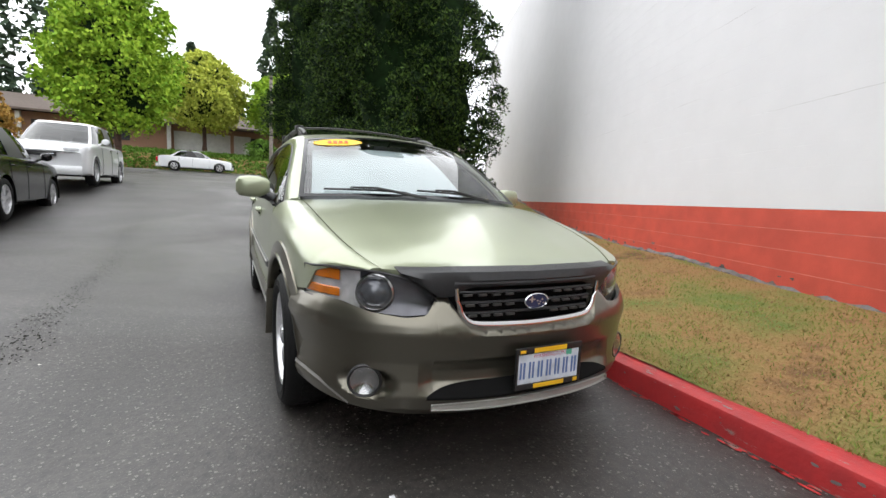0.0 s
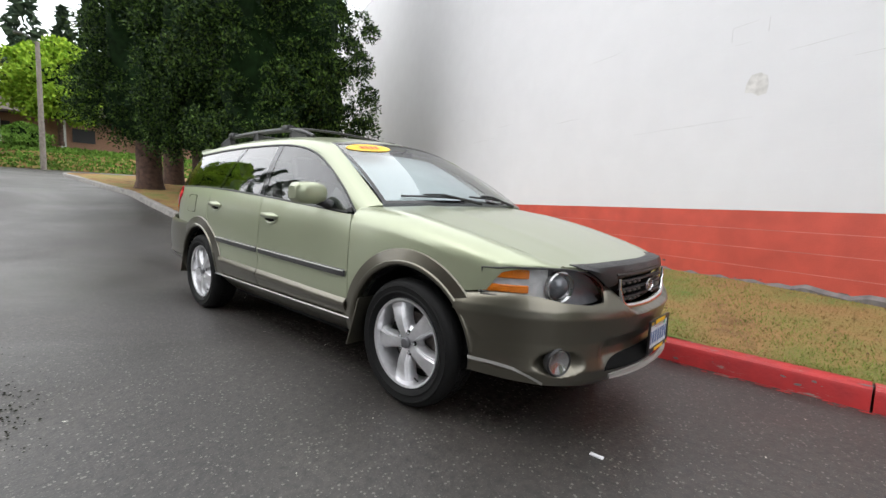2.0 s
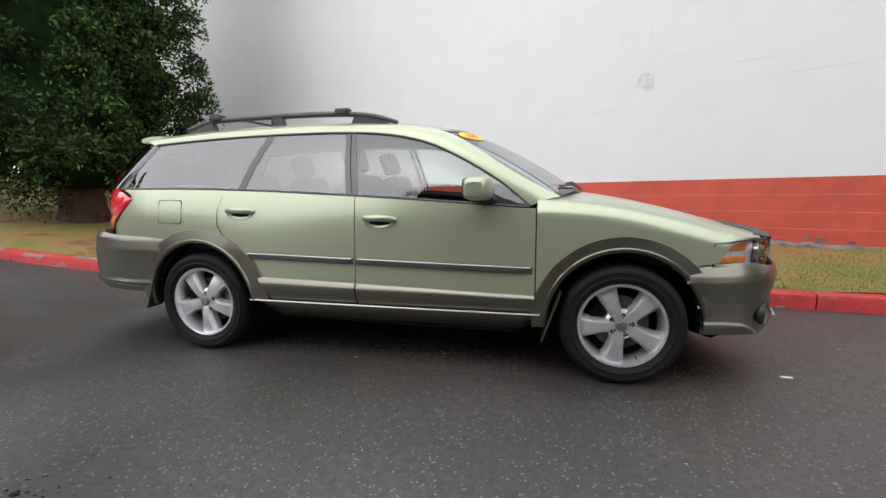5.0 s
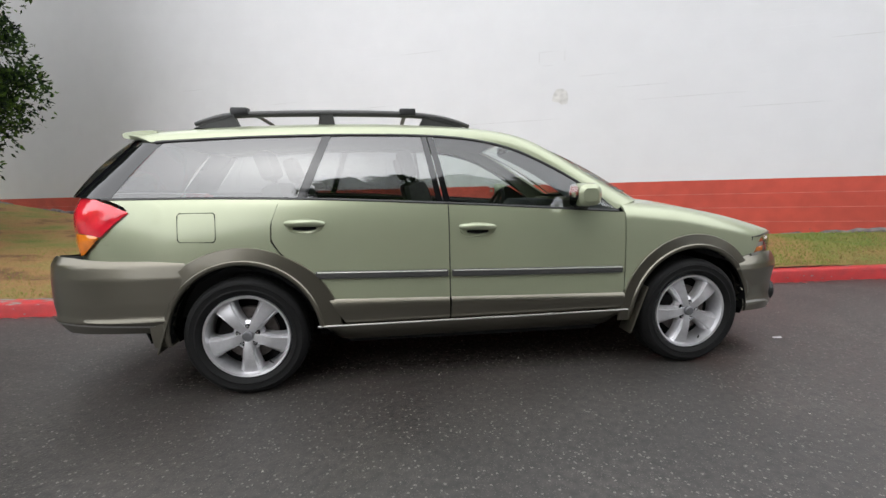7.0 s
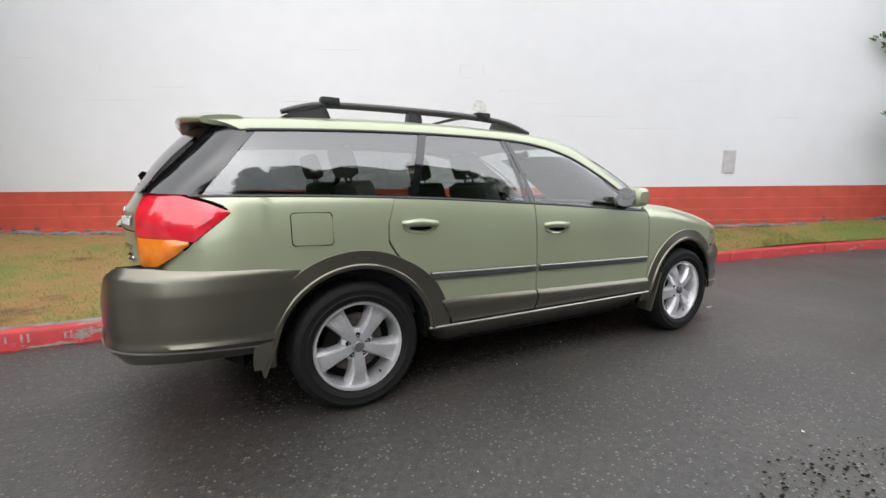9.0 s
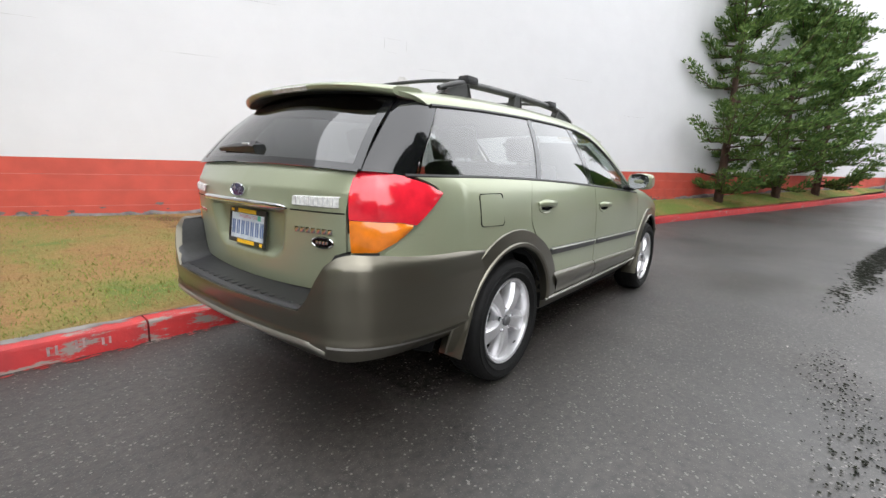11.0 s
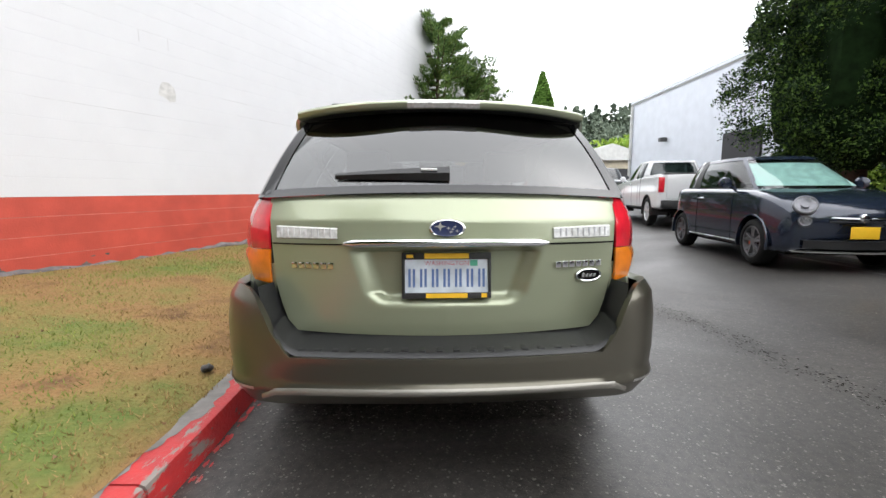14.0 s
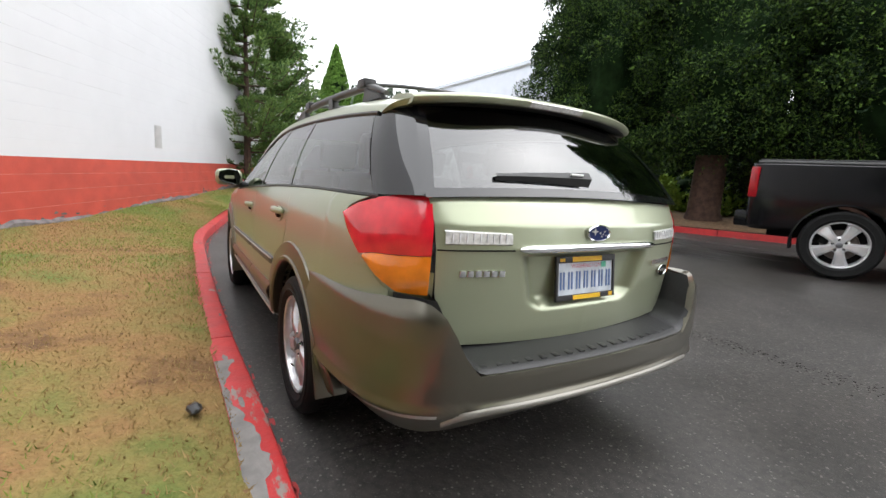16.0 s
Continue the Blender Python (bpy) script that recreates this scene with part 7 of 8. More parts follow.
def pine(base, h, seed):
    """An open, wind-shaped pine: tiers of upswept branches with tufts along them."""
    rng = np.random.default_rng(seed)
    root = thing("pine_tree", "open-branched green pine close to the white wall", "tree", Matrix.Translation(base))
    bm = bmesh.new()
    tube_into(bm, [(0, 0, -0.1), (0.03, 0, h * 0.3), (-0.02, 0.03, h * 0.7), (0, 0, h)], [0.11, 0.085, 0.05, 0.012], 8)
    pts, nrm = [], []
    tiers = int(h / 0.33)
    for t in range(tiers):
        z = 0.35 + (h - 0.45) * t / (tiers - 1)
        f = z / h
        ln0 = float(np.interp(f, [0, 0.2, 0.55, 0.85, 1], [0.8, 1.05, 0.95, 0.62, 0.25])) * 1.45
        for k in range(6):
            a = rng.uniform(0, 2 * math.pi)
            ln = ln0 * rng.uniform(0.45, 1.35)
            d = Vector((math.cos(a), math.sin(a), 0))
            p0 = Vector((0, 0, z + rng.uniform(-0.12, 0.12)))
            p1 = p0 + d * ln * 0.5 + Vector((0, 0, ln * rng.uniform(-0.10, 0.12)))
            p2 = p0 + d * ln + Vector((0, 0, ln * rng.uniform(0.10, 0.62)))
            tube_into(bm, [p0, p1, p2], [0.022, 0.015, 0.006], 5)
            for s in np.linspace(0.3, 1.02, 8):
                c = p0.lerp(p1, s * 2) if s < 0.5 else p1.lerp(p2, (s - 0.5) * 2)
                n = 42
                dd = rng.normal(0, 1, (n, 3))
                dd[:, 2] = np.abs(dd[:, 2]) * 0.9
                dd /= np.linalg.norm(dd, axis=1, keepdims=True)
                rr = 0.205 * (1.15 - 0.5 * abs(s - 0.65))
                pts.append(np.array(c) + dd * rr * rng.uniform(0.3, 1.0, (n, 1)) * np.array([1, 1, 0.65]))
                nrm.append(dd + np.array([d.x, d.y, 0.5]))
    part("trunk", bm, M_BARK, root)
    soup("crown", leaf_quads(np.vstack(pts), np.vstack(nrm), 0.085, rng, 0.5, 0.4), M_FOLPINE, 4, root)


trees()


def far_woods():
    """Hillside conifers and mixed trees, far off: one mass."""
    rng = np.random.default_rng(77)
    pts, nrm = [], []

    def add(x, y, z, h, r, n):
        f = rng.uniform(0.0, 1, n) ** 0.8
        a = rng.uniform(0, 2 * math.pi, n)
        rad = r * (1 - f) ** 0.8 * rng.uniform(0.5, 1.1, n)
        rad *= 0.75 + 0.25 * np.sin(f * 40)
        p = np.stack([x + rad * np.cos(a), y + rad * np.sin(a), z + f * h], 1)
        pts.append(p)
        nrm.append(np.stack([np.cos(a), np.sin(a), np.full(n, -0.15)], 1))
    def mound(x, y, z, r, n):
        d = rng.normal(0, 1, (n, 3))
        d[:, 2] = np.abs(d[:, 2])
        d /= np.linalg.norm(d, axis=1, keepdims=True)
        pts.append(np.array([x, y, z]) + d * np.array([r, r, r * 1.15]) * rng.uniform(0.75, 1.05, (n, 1)))
        nrm.append(d)
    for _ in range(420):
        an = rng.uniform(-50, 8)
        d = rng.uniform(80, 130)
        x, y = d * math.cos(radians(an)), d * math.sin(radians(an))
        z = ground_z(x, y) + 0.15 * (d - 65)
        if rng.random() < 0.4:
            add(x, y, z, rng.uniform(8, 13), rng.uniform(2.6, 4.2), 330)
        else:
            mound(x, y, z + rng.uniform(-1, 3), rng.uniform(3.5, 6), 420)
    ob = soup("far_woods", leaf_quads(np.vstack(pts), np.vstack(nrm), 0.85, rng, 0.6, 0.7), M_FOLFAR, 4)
    tagged(ob, "mixed woods on the far slope, mist painted into grey-green leaves", "woods", kind="stuff")
    pts.clear(), nrm.clear()
    for _ in range(170):
        an = rng.uniform(150, 215)
        d = rng.uniform(58, 105)
        x, y = d * math.cos(radians(an)), d * math.sin(radians(an))
        add(x, y, ground_z(x, y), rng.uniform(7, 13), rng.uniform(2, 3.6), 260)
    for an, d, h in ((196, 62, 24), (199, 58, 26), (203, 60, 25), (193, 70, 20), (176, 62, 21), (173, 66, 18), (171, 60, 19), (184.5, 66, 16)):
        x, y = d * math.cos(radians(an)), d * math.sin(radians(an))
        add(x, y, ground_z(x, y), h, 4, 1500)
    ob = soup("far_conifers", leaf_quads(np.vstack(pts), np.vstack(nrm), 0.8, rng, 0.5, 0.5), M_FOLWEST, 4)
    tagged(ob, "dark conifer woods behind the low building", "woods", kind="stuff")
    pts.clear(), nrm.clear()
    for _ in range(70):
        an = rng.uniform(-32, -18.5)
        d = rng.uniform(48, 66)
        x, y = d * math.cos(radians(an)), d * math.sin(radians(an))
        c = np.array([x, y, ground_z(x, y) + rng.uniform(0.5, 4.2)])
        dd = rng.normal(0, 1, (160, 3))
        dd[:, 2] = np.abs(dd[:, 2])
        dd /= np.linalg.norm(dd, axis=1, keepdims=True)
        pts.append(c + dd * rng.uniform(1.2, 2.4))
        nrm.append(dd)
    ob = soup("far_bushes", leaf_quads(np.vstack(pts), np.vstack(nrm), 0.5, rng, 0.6, 0.8), M_FOLLIGHT, 4)
    tagged(ob, "light green brush on the slope behind the sheds", "bushes", kind="stuff")


far_woods()


def ivy_bank():
    """A planted bank across the end of the rear lot."""
    rng = np.random.default_rng(9)
    bm = bmesh.new()
    rows = []
    ys = np.linspace(-26, 16, 60)
    for y in ys:
        z = ground_z(-35, y)
        rows.append([(-34.6, y, z - 0.1), (-35.0, y, z + 0.35), (-36.2, y, z + 1.15), (-38, y, z + 1.5), (-42, y, z + 1.6)])
    grid_into(bm, rows, flip=True)
    root = finish("ivy_bank", bm, M_LAWN)
    tagged(root, "low bank covered with clipped green ivy", "bank", kind="structure")
    n = 26000
    t = rng.uniform(0, 1, n)
    y = rng.uniform(-26, 16, n)
    x = -34.6 - 4.2 * t
    z = np.array([ground_z(-35, 0)] * n) + np.interp(t, [0, 0.1, 0.4, 0.8, 1], [-0.05, 0.35, 1.15, 1.5, 1.55]) + rng.normal(0, 0.06, n)
    p = np.stack([x, y, z], 1)
    nn = np.tile(np.array([[0.5, 0, 0.8]]), (n, 1))
    ob = soup("ivy", leaf_quads(p, nn, 0.2, rng, 0.5, 0.9), M_HEDGE, 4)
    tagged(ob, "dense green ivy leaves on the bank", "ivy", kind="stuff")


ivy_bank()


def grass():
    """Short blades over the lawn strip, straw and green mixed in patches."""
    rng = np.random.default_rng(4)
    for name, material, n, thr in (("straw_grass", M_GRASSBL, 60000, 0), ("green_grass", M_GRASSGR, 60000, 1)):
        x = np.concatenate([rng.uniform(-5.5, 7, n // 2), rng.uniform(-14, 12, n // 2)])
        yk = np.array([kerb_y(v) for v in x]) + 0.13
        yw = np.maximum(np.array([wall_y(v) for v in x]) - 0.04, yk + 0.3)
        f = rng.uniform(0, 1, len(x)) ** 1.3
        y = yk + (yw - yk) * f
        patch = 0.28 * np.clip(x - 0.5, 0, 4) - 0.25 + np.sin(x * 1.7 + 2 * np.sin(y * 2.1)) + np.sin(y * 2.9 - x * 0.8) + 0.6 * np.sin(x * 5.3 + y * 3.1) + rng.normal(0, 0.5, len(x))
        keep = (patch > 0.25) if thr else (patch < 0.7)
        x, y = x[keep], y[keep]
        z = np.array([verge_z(a, b) for a, b in zip(x, y)])
        p = np.stack([x, y, z], 1)
        k = len(p)
        a = rng.uniform(0, 2 * math.pi, k)
        h = rng.uniform(0.008, 0.028, (k, 1)) * (1.25 if thr else 1.0)
        w = 0.0035
        side = np.stack([np.cos(a) * w, np.sin(a) * w, np.zeros(k)], 1)
        tip = np.concatenate([rng.normal(0, 0.6, (k, 2)), np.ones((k, 1))], 1) * h
        ob = soup(name, np.stack([p - side, p + side, p + tip], 1), material, 3)
        tagged(ob, "short dry straw-coloured grass" if not thr else "short green grass in patches", "grass", kind="stuff")


grass()


# ---- parked vehicles ----
M_WHITECAR = mat("white_car_paint", (0.74, 0.75, 0.76), 0.25, coat=0.8, var=0.03, scale=5)
M_BLACKCAR = mat("black_car_paint", (0.006, 0.006, 0.007), 0.12, spec=0.35, var=0.2, scale=5)
M_BLUECAR = mat("dark_blue_car_paint", (0.016, 0.024, 0.045), 0.22, 0.3, coat=0.9, var=0.2, scale=300)
M_GREYCAR = mat("grey_car_paint", (0.07, 0.08, 0.085), 0.28, 0.4, coat=0.8, var=0.1, scale=300)
M_GLASS_D = glass("dark_car_glass", (0.16, 0.2, 0.19), ior=1.8)


def greenhouse(car, paint, belt, roof, hwb, hwr, zb, zr, pillars, screen, header=0.9):
    """Cabin: one wraparound shell of glass, painted pillars and header on it, and a domed roof."""
    def point(deg, v, out=0.0):
        c, q = math.cos(radians(deg)), math.sin(radians(deg))
        ux, uy = math.copysign(abs(c) ** 0.5, c), math.copysign(abs(q) ** 0.5, q)
        xr, xf = belt[0] + (roof[0] - belt[0]) * v, belt[1] + (roof[1] - belt[1]) * v
        x = (xr + xf) / 2 + (xf - xr) / 2 * ux
        w = hwb + (hwr - hwb) * v + 0.025 * math.sin(math.pi * v)
        z0 = zb(x) - 0.02
        return Vector((x + 0.03 * math.sin(math.pi * v) * ux + out * c, (w + out) * uy, z0 + (zr - z0) * v))

    def sheet(name, d0, d1, v0, v1, out, material, label=""):
        bm = bmesh.new()
        n = max(2, int(abs(d1 - d0) / 4))
        grid_into(bm, [[point(d0 + (d1 - d0) * i / n, v0 + (v1 - v0) * j / 6, out) for j in range(7)] for i in range(n + 1)])
        bmesh.ops.recalc_face_normals(bm, faces=bm.faces)
        return part(name, bm, material, car, label)
    for d0, d1, name in ((-45, 45, "windscreen"), (45, 135, "side_glass"), (135, 225, "rear_window"), (225, 315, "side_glass")):
        sheet(name, d0, d1, 0, 0.97, 0.0, screen if name == "windscreen" else M_GLASS_D).visible_shadow = False
    sheet("header", 0, 360, header, 1.0, 0.008, paint)
    sheet("window_seal", 0, 360, 0.0, 0.05, 0.007, M_TRIMBLK)
    for d0, d1, m in pillars:
        sheet("pillar", d0, d1, 0.0, 1.0, 0.009, m)
        sheet("pillar", -d0, -d1, 0.0, 1.0, 0.009, m)
    bm = bmesh.new()
    xm = (roof[0] + roof[1]) / 2
    rows = []
    for i in range(61):
        p = point(6 * i, 1.0, 0.008)
        rows.append([(xm + (p.x - xm) * k, p.y * k, zr + 0.045 * (1 - k ** 2.4)) for k in (1.0, 0.97, 0.9, 0.75, 0.5, 0.25, 0.02)])
    grid_into(bm, rows)
    outward(bm, 2, 1)
    part("roof", bm, paint, car)


def vehicle(name, label, at, heading, paint, kind, L, W, H, wb, r, front_oh, top, belt, roof, plate_mat=None, rim=None, clad=None, sill=None, seats=0.1, pillars=None, lamps=True, taper=0.82, screen=None):
    """A parked vehicle. top: (x, z) of bonnet, belt and deck; belt and roof: the cabin's rear and front x."""
    x, y = at
    car = thing(name, label, kind, pose(x, y, ground_z(x, y), 0, 0, heading))
    x1, x0 = wb / 2 + front_oh, wb / 2 + front_oh - L
    hw = W / 2
    tx, tz = [p[0] for p in top][::-1], [p[1] for p in top][::-1]
    sill = sill or r * 0.72
    ax = (wb / 2, -wb / 2)
    ra = r * 1.15
    pick = kind == "pickup"

    def deck(xx):
        return sm(xx, tx, tz)

    def half(xx):
        e = min((x1 - xx) / (0.2 * L), (xx - x0) / ((0.05 if pick else 0.14) * L), 1.0)
        low = taper if xx > 0 else (0.96 if pick else taper)
        return hw * (low + (1 - low) * math.sqrt(max(0.0, 1 - (1 - max(0.0, e)) ** 2.4)))
    bm = bmesh.new()
    rows = []
    for xx in sorted(set(list(np.linspace(x0, x1, 84)) + [x0 + 0.015, x0 + 0.04, x1 - 0.015, x1 - 0.04])):
        w, t = half(xx), deck(xx)
        e = max(0.0, min(1, (x1 - xx) / 0.08, (xx - x0) / 0.08)) ** 0.5
        lo = sill + 0.05 * (1 - e)
        sh = t - (0.03 if pick else 0.09)
        prof = [(w * 0.90, lo), (w * 0.96, lo + 0.03)] + [(w * (0.975 + 0.025 * math.sin(math.pi * (0.15 + 0.75 * k / 9))), lo + 0.05 + (sh - lo - 0.05) * k / 9) for k in range(10)]
        prof += [(w * 0.965, t - 0.015 if pick else t - 0.045), (w * 0.93, t - 0.004 if pick else t - 0.015), (w * 0.86, t), (w * 0.5, t + 0.016 * e), (0, t + 0.022 * e)]
        k = 0.97 + 0.03 * e
        rows.append([(xx, -a * k, b) for a, b in prof] + [(xx, a * k, b) for a, b in prof[::-1][1:]])
    vs = grid_into(bm, rows)
    bm.faces.new(vs[0])
    bm.faces.new(vs[-1][::-1])
    bmesh.ops.recalc_face_normals(bm, faces=bm.faces)
    bow = 0.08 if pick else 0.24
    for v in bm.verts:
        f = max(0.0, (v.co.x - x1 + 0.6) / 0.6)
        b = 0.0 if pick else max(0.0, (x0 + 0.5 - v.co.x) / 0.5)
        q = (v.co.y / hw) ** 2
        low = ((v.co.z - 0.55) / 0.4) ** 2 if v.co.z < 0.55 else 0.0
        v.co.x += -f * (bow * q + (0.0 if pick else 0.06 * low)) + b * (0.16 * q + 0.05 * low)
    for cx in ax:
        dead = [f for f in bm.faces if all(math.hypot(v.co.x - cx, v.co.z - r) < ra and abs(v.co.y) > hw * 0.5 for v in f.verts)]
        bmesh.ops.delete(bm, geom=dead, context="FACES")
        for v in bm.verts:
            d = math.hypot(v.co.x - cx, v.co.z - r)
            if abs(v.co.y) > hw * 0.5 and 1e-4 < d < ra:
                v.co.x, v.co.z = cx + (v.co.x - cx) * ra / d, r + (v.co.z - r) * ra / d
    bmesh.ops.delete(bm, geom=[v for v in bm.verts if not v.link_faces], context="VERTS")
    body = part("body", bm, paint, car)
    box("underbody", (x0 + 0.25, -hw * 0.80, sill * 0.85), (x1 - 0.25, hw * 0.80, r * 1.7), M_DARKGAP, car)
    greenhouse(car, paint, belt, roof, hw * 0.90, hw * 0.70, deck, H - 0.04,
               pillars or ((40, 48, paint), (86, 93, M_TRIMBLK), (128, 142, paint)), screen or M_GLASS_D)
    for s in (-1, 1):
        box("front_seat", (seats - 0.12, s * 0.36 - 0.24, sill + 0.2), (seats + 0.02, s * 0.36 + 0.24, H - 0.42), M_SEAT, car, 0.05)
        mx = belt[1] - 0.52
        bm = bmesh.new()
        lathe_into(bm, [(0.0001, -0.075), (0.065, -0.06), (0.085, 0), (0.075, 0.05), (0.0001, 0.06)], 14, axis="x")
        for v in bm.verts:
            v.co = Vector((mx + v.co.x * 0.7, s * (hw + 0.07 + v.co.y * 1.15), deck(mx) + 0.08 + v.co.z))
        tube_into(bm, [(mx, s * hw * 0.9, deck(mx) - 0.01), (mx, s * (hw + 0.04), deck(mx) + 0.05)], 0.022, 6)
        part("door_mirror", bm, paint, car)
        for cx in ax:
            if rim is not None and rim is M_CHROMERIM:
                wheel_parts(car, cx, hw - 0.015, s, r, r * 0.67, 0.26, rim, radians(9))
            else:
                wheel_small(car, cx, hw - 0.015, s, r, rim or M_ALLOY)
            bm = bmesh.new()
            rows = []
            for k in range(25):
                a = radians(-12 + 204 * k / 24)
                rows.append([(cx + q * math.cos(a), s * yy, r + q * math.sin(a)) for q, yy in ((ra + 0.03, half(cx) * 0.985), (ra + 0.02, half(cx) + 0.002), (ra, half(cx) + 0.004), (ra - 0.006, half(cx) - 0.03), (ra - 0.006, hw * 0.55))])
            grid_into(bm, rows)
            bmesh.ops.recalc_face_normals(bm, faces=bm.faces)
            part("arch_lip", bm, clad or paint, car)
        seams = (wb * 0.26, -wb * 0.02, -wb * 0.22) if pick else (wb * 0.27, -wb * 0.10, -wb * 0.40) if L > 4 else (wb * 0.27, -wb * 0.22)
        for sx in seams:
            bm = bmesh.new()
            z0, z1 = sill + 0.06, deck(sx) - 0.09
            tube_into(bm, [(sx, s * half(sx) * (0.977 + 0.025 * math.sin(math.pi * (0.15 + 0.75 * q))), z0 + (z1 - z0) * q) for q in (0, 0.25, 0.5, 0.75, 1)], 0.004, 5)
            part("door_seam", bm, M_DARKGAP, body)
        for sx in seams[1:]:
            bm = bmesh.new()
            hx, hz = sx + 0.14, deck(sx) - 0.16
            tube_into(bm, [(hx - 0.09, s * half(hx) * 0.985, hz), (hx - 0.06, s * (half(hx) + 0.018), hz), (hx + 0.06, s * (half(hx) + 0.018), hz), (hx + 0.09, s * half(hx) * 0.985, hz)], 0.013, 8)
            part("door_handle", bm, M_CHROME if paint in (M_WHITECAR, M_BLUECAR) else paint, car)
        if lamps:
            xx, zf = x1 - 0.10, deck(x1 - 0.12) - 0.13
            bm = bmesh.new()
            box_into(bm, (xx - 0.12, s * hw * 0.64 - 0.15, zf - 0.065), (x1 - 0.015, s * hw * 0.64 + 0.15, zf + 0.065), 0.025)
            for v in bm.verts:
                v.co.x -= bow * (v.co.y / hw) ** 2
            part("headlamp", bm, M_LENSWHITE, car, "clear head lamp")
        zr = deck(x0 + 0.05)
        yl = hw * (0.93 if pick else taper * 0.92)
        box("tail_lamp", (x0 - 0.014, s * yl - 0.075, zr - (0.46 if pick else 0.34)), (x0 + 0.09, s * yl + 0.06, zr - 0.06), M_REDDK if paint is M_BLACKCAR else M_RED, car, 0.02, "red tail lamp")
    zbmp = sill + (0.02 if pick else 0.0)
    if lamps:
        bm = bmesh.new()
        grid_into(bm, [[(x1 - bow * q * q * 0.7 + o, q * hw * 0.84, zbmp + h) for o, h in ((-0.12, 0.0), (0.0, 0.0), (0.03, 0.04), (0.03, 0.18), (0.0, 0.22), (-0.12, 0.22))] for q in np.linspace(-1, 1, 17)])
        outward(bm, 0, 1)
        part("front_bumper", bm, clad or paint, car)
    box("rear_bumper", (x0 - (0.14 if pick else 0.05), -hw * (0.93 if pick else taper), zbmp), (x0 + 0.12, hw * (0.93 if pick else taper), zbmp + 0.22), clad or paint, car, 0.04)
    if lamps:
        zt = deck(x1 - 0.04) - 0.02
        gw = hw * (0.46 if pick else 0.36)
        gr = box("grille", (x1 - 0.06, -gw, zt - (0.26 if pick else 0.16)), (x1 + 0.012, gw, zt - 0.05), M_BLACKPL, car, 0.015)
        for k in range(3 if pick else 1):
            box("grille_bar", (x1 + 0.010, -gw * 0.95, zt - 0.115 - 0.055 * k), (x1 + 0.022, gw * 0.95, zt - 0.102 - 0.055 * k), M_CHROME, gr, 0.003)
    if plate_mat:
        box("plate", (x1 + 0.02, -0.15, sill + 0.19), (x1 + 0.03, 0.15, sill + 0.33), plate_mat, car, 0.004, "bright yellow dealer plate")
    if pick:
        tg = box("tailgate", (x0 - 0.012, -hw * 0.80, sill + 0.27), (x0 + 0.03, hw * 0.80, deck(x0 + 0.05) - 0.01), paint, car, 0.012)
        box("tailgate_handle", (x0 - 0.022, -0.12, deck(x0) - 0.16), (x0 - 0.010, 0.12, deck(x0) - 0.09), M_BLACKPL, tg, 0.006)
        bx = belt[0] - 0.03
        box("bed_cover", (x0 + 0.06, -hw * 0.86, deck(x0 + 0.5) + 0.004), (bx, hw * 0.86, deck(x0 + 0.5) + 0.05), M_BLACKPL, car, 0.015, "black bed cover")
        for s in (-1, 1):
            bm = bmesh.new()
            tube_into(bm, [(q, s * hw * 0.93, deck(q) + 0.004) for q in np.linspace(x0 + 0.05, bx, 10)], 0.022, 8)
            # grey on the black truck paints the shine along its top rail
            part("bed_rail", bm, M_RAIL if paint is M_BLACKCAR else paint, car)
            bm = bmesh.new()
            tube_into(bm, [(bx + 0.01, s * half(bx) * 0.985, sill + 0.08), (bx + 0.01, s * half(bx) * 1.0, 0.9), (bx + 0.01, s * half(bx) * 0.985, deck(bx) - 0.03)], 0.008, 5)
            part("cab_gap", bm, M_DARKGAP, body)
    return car


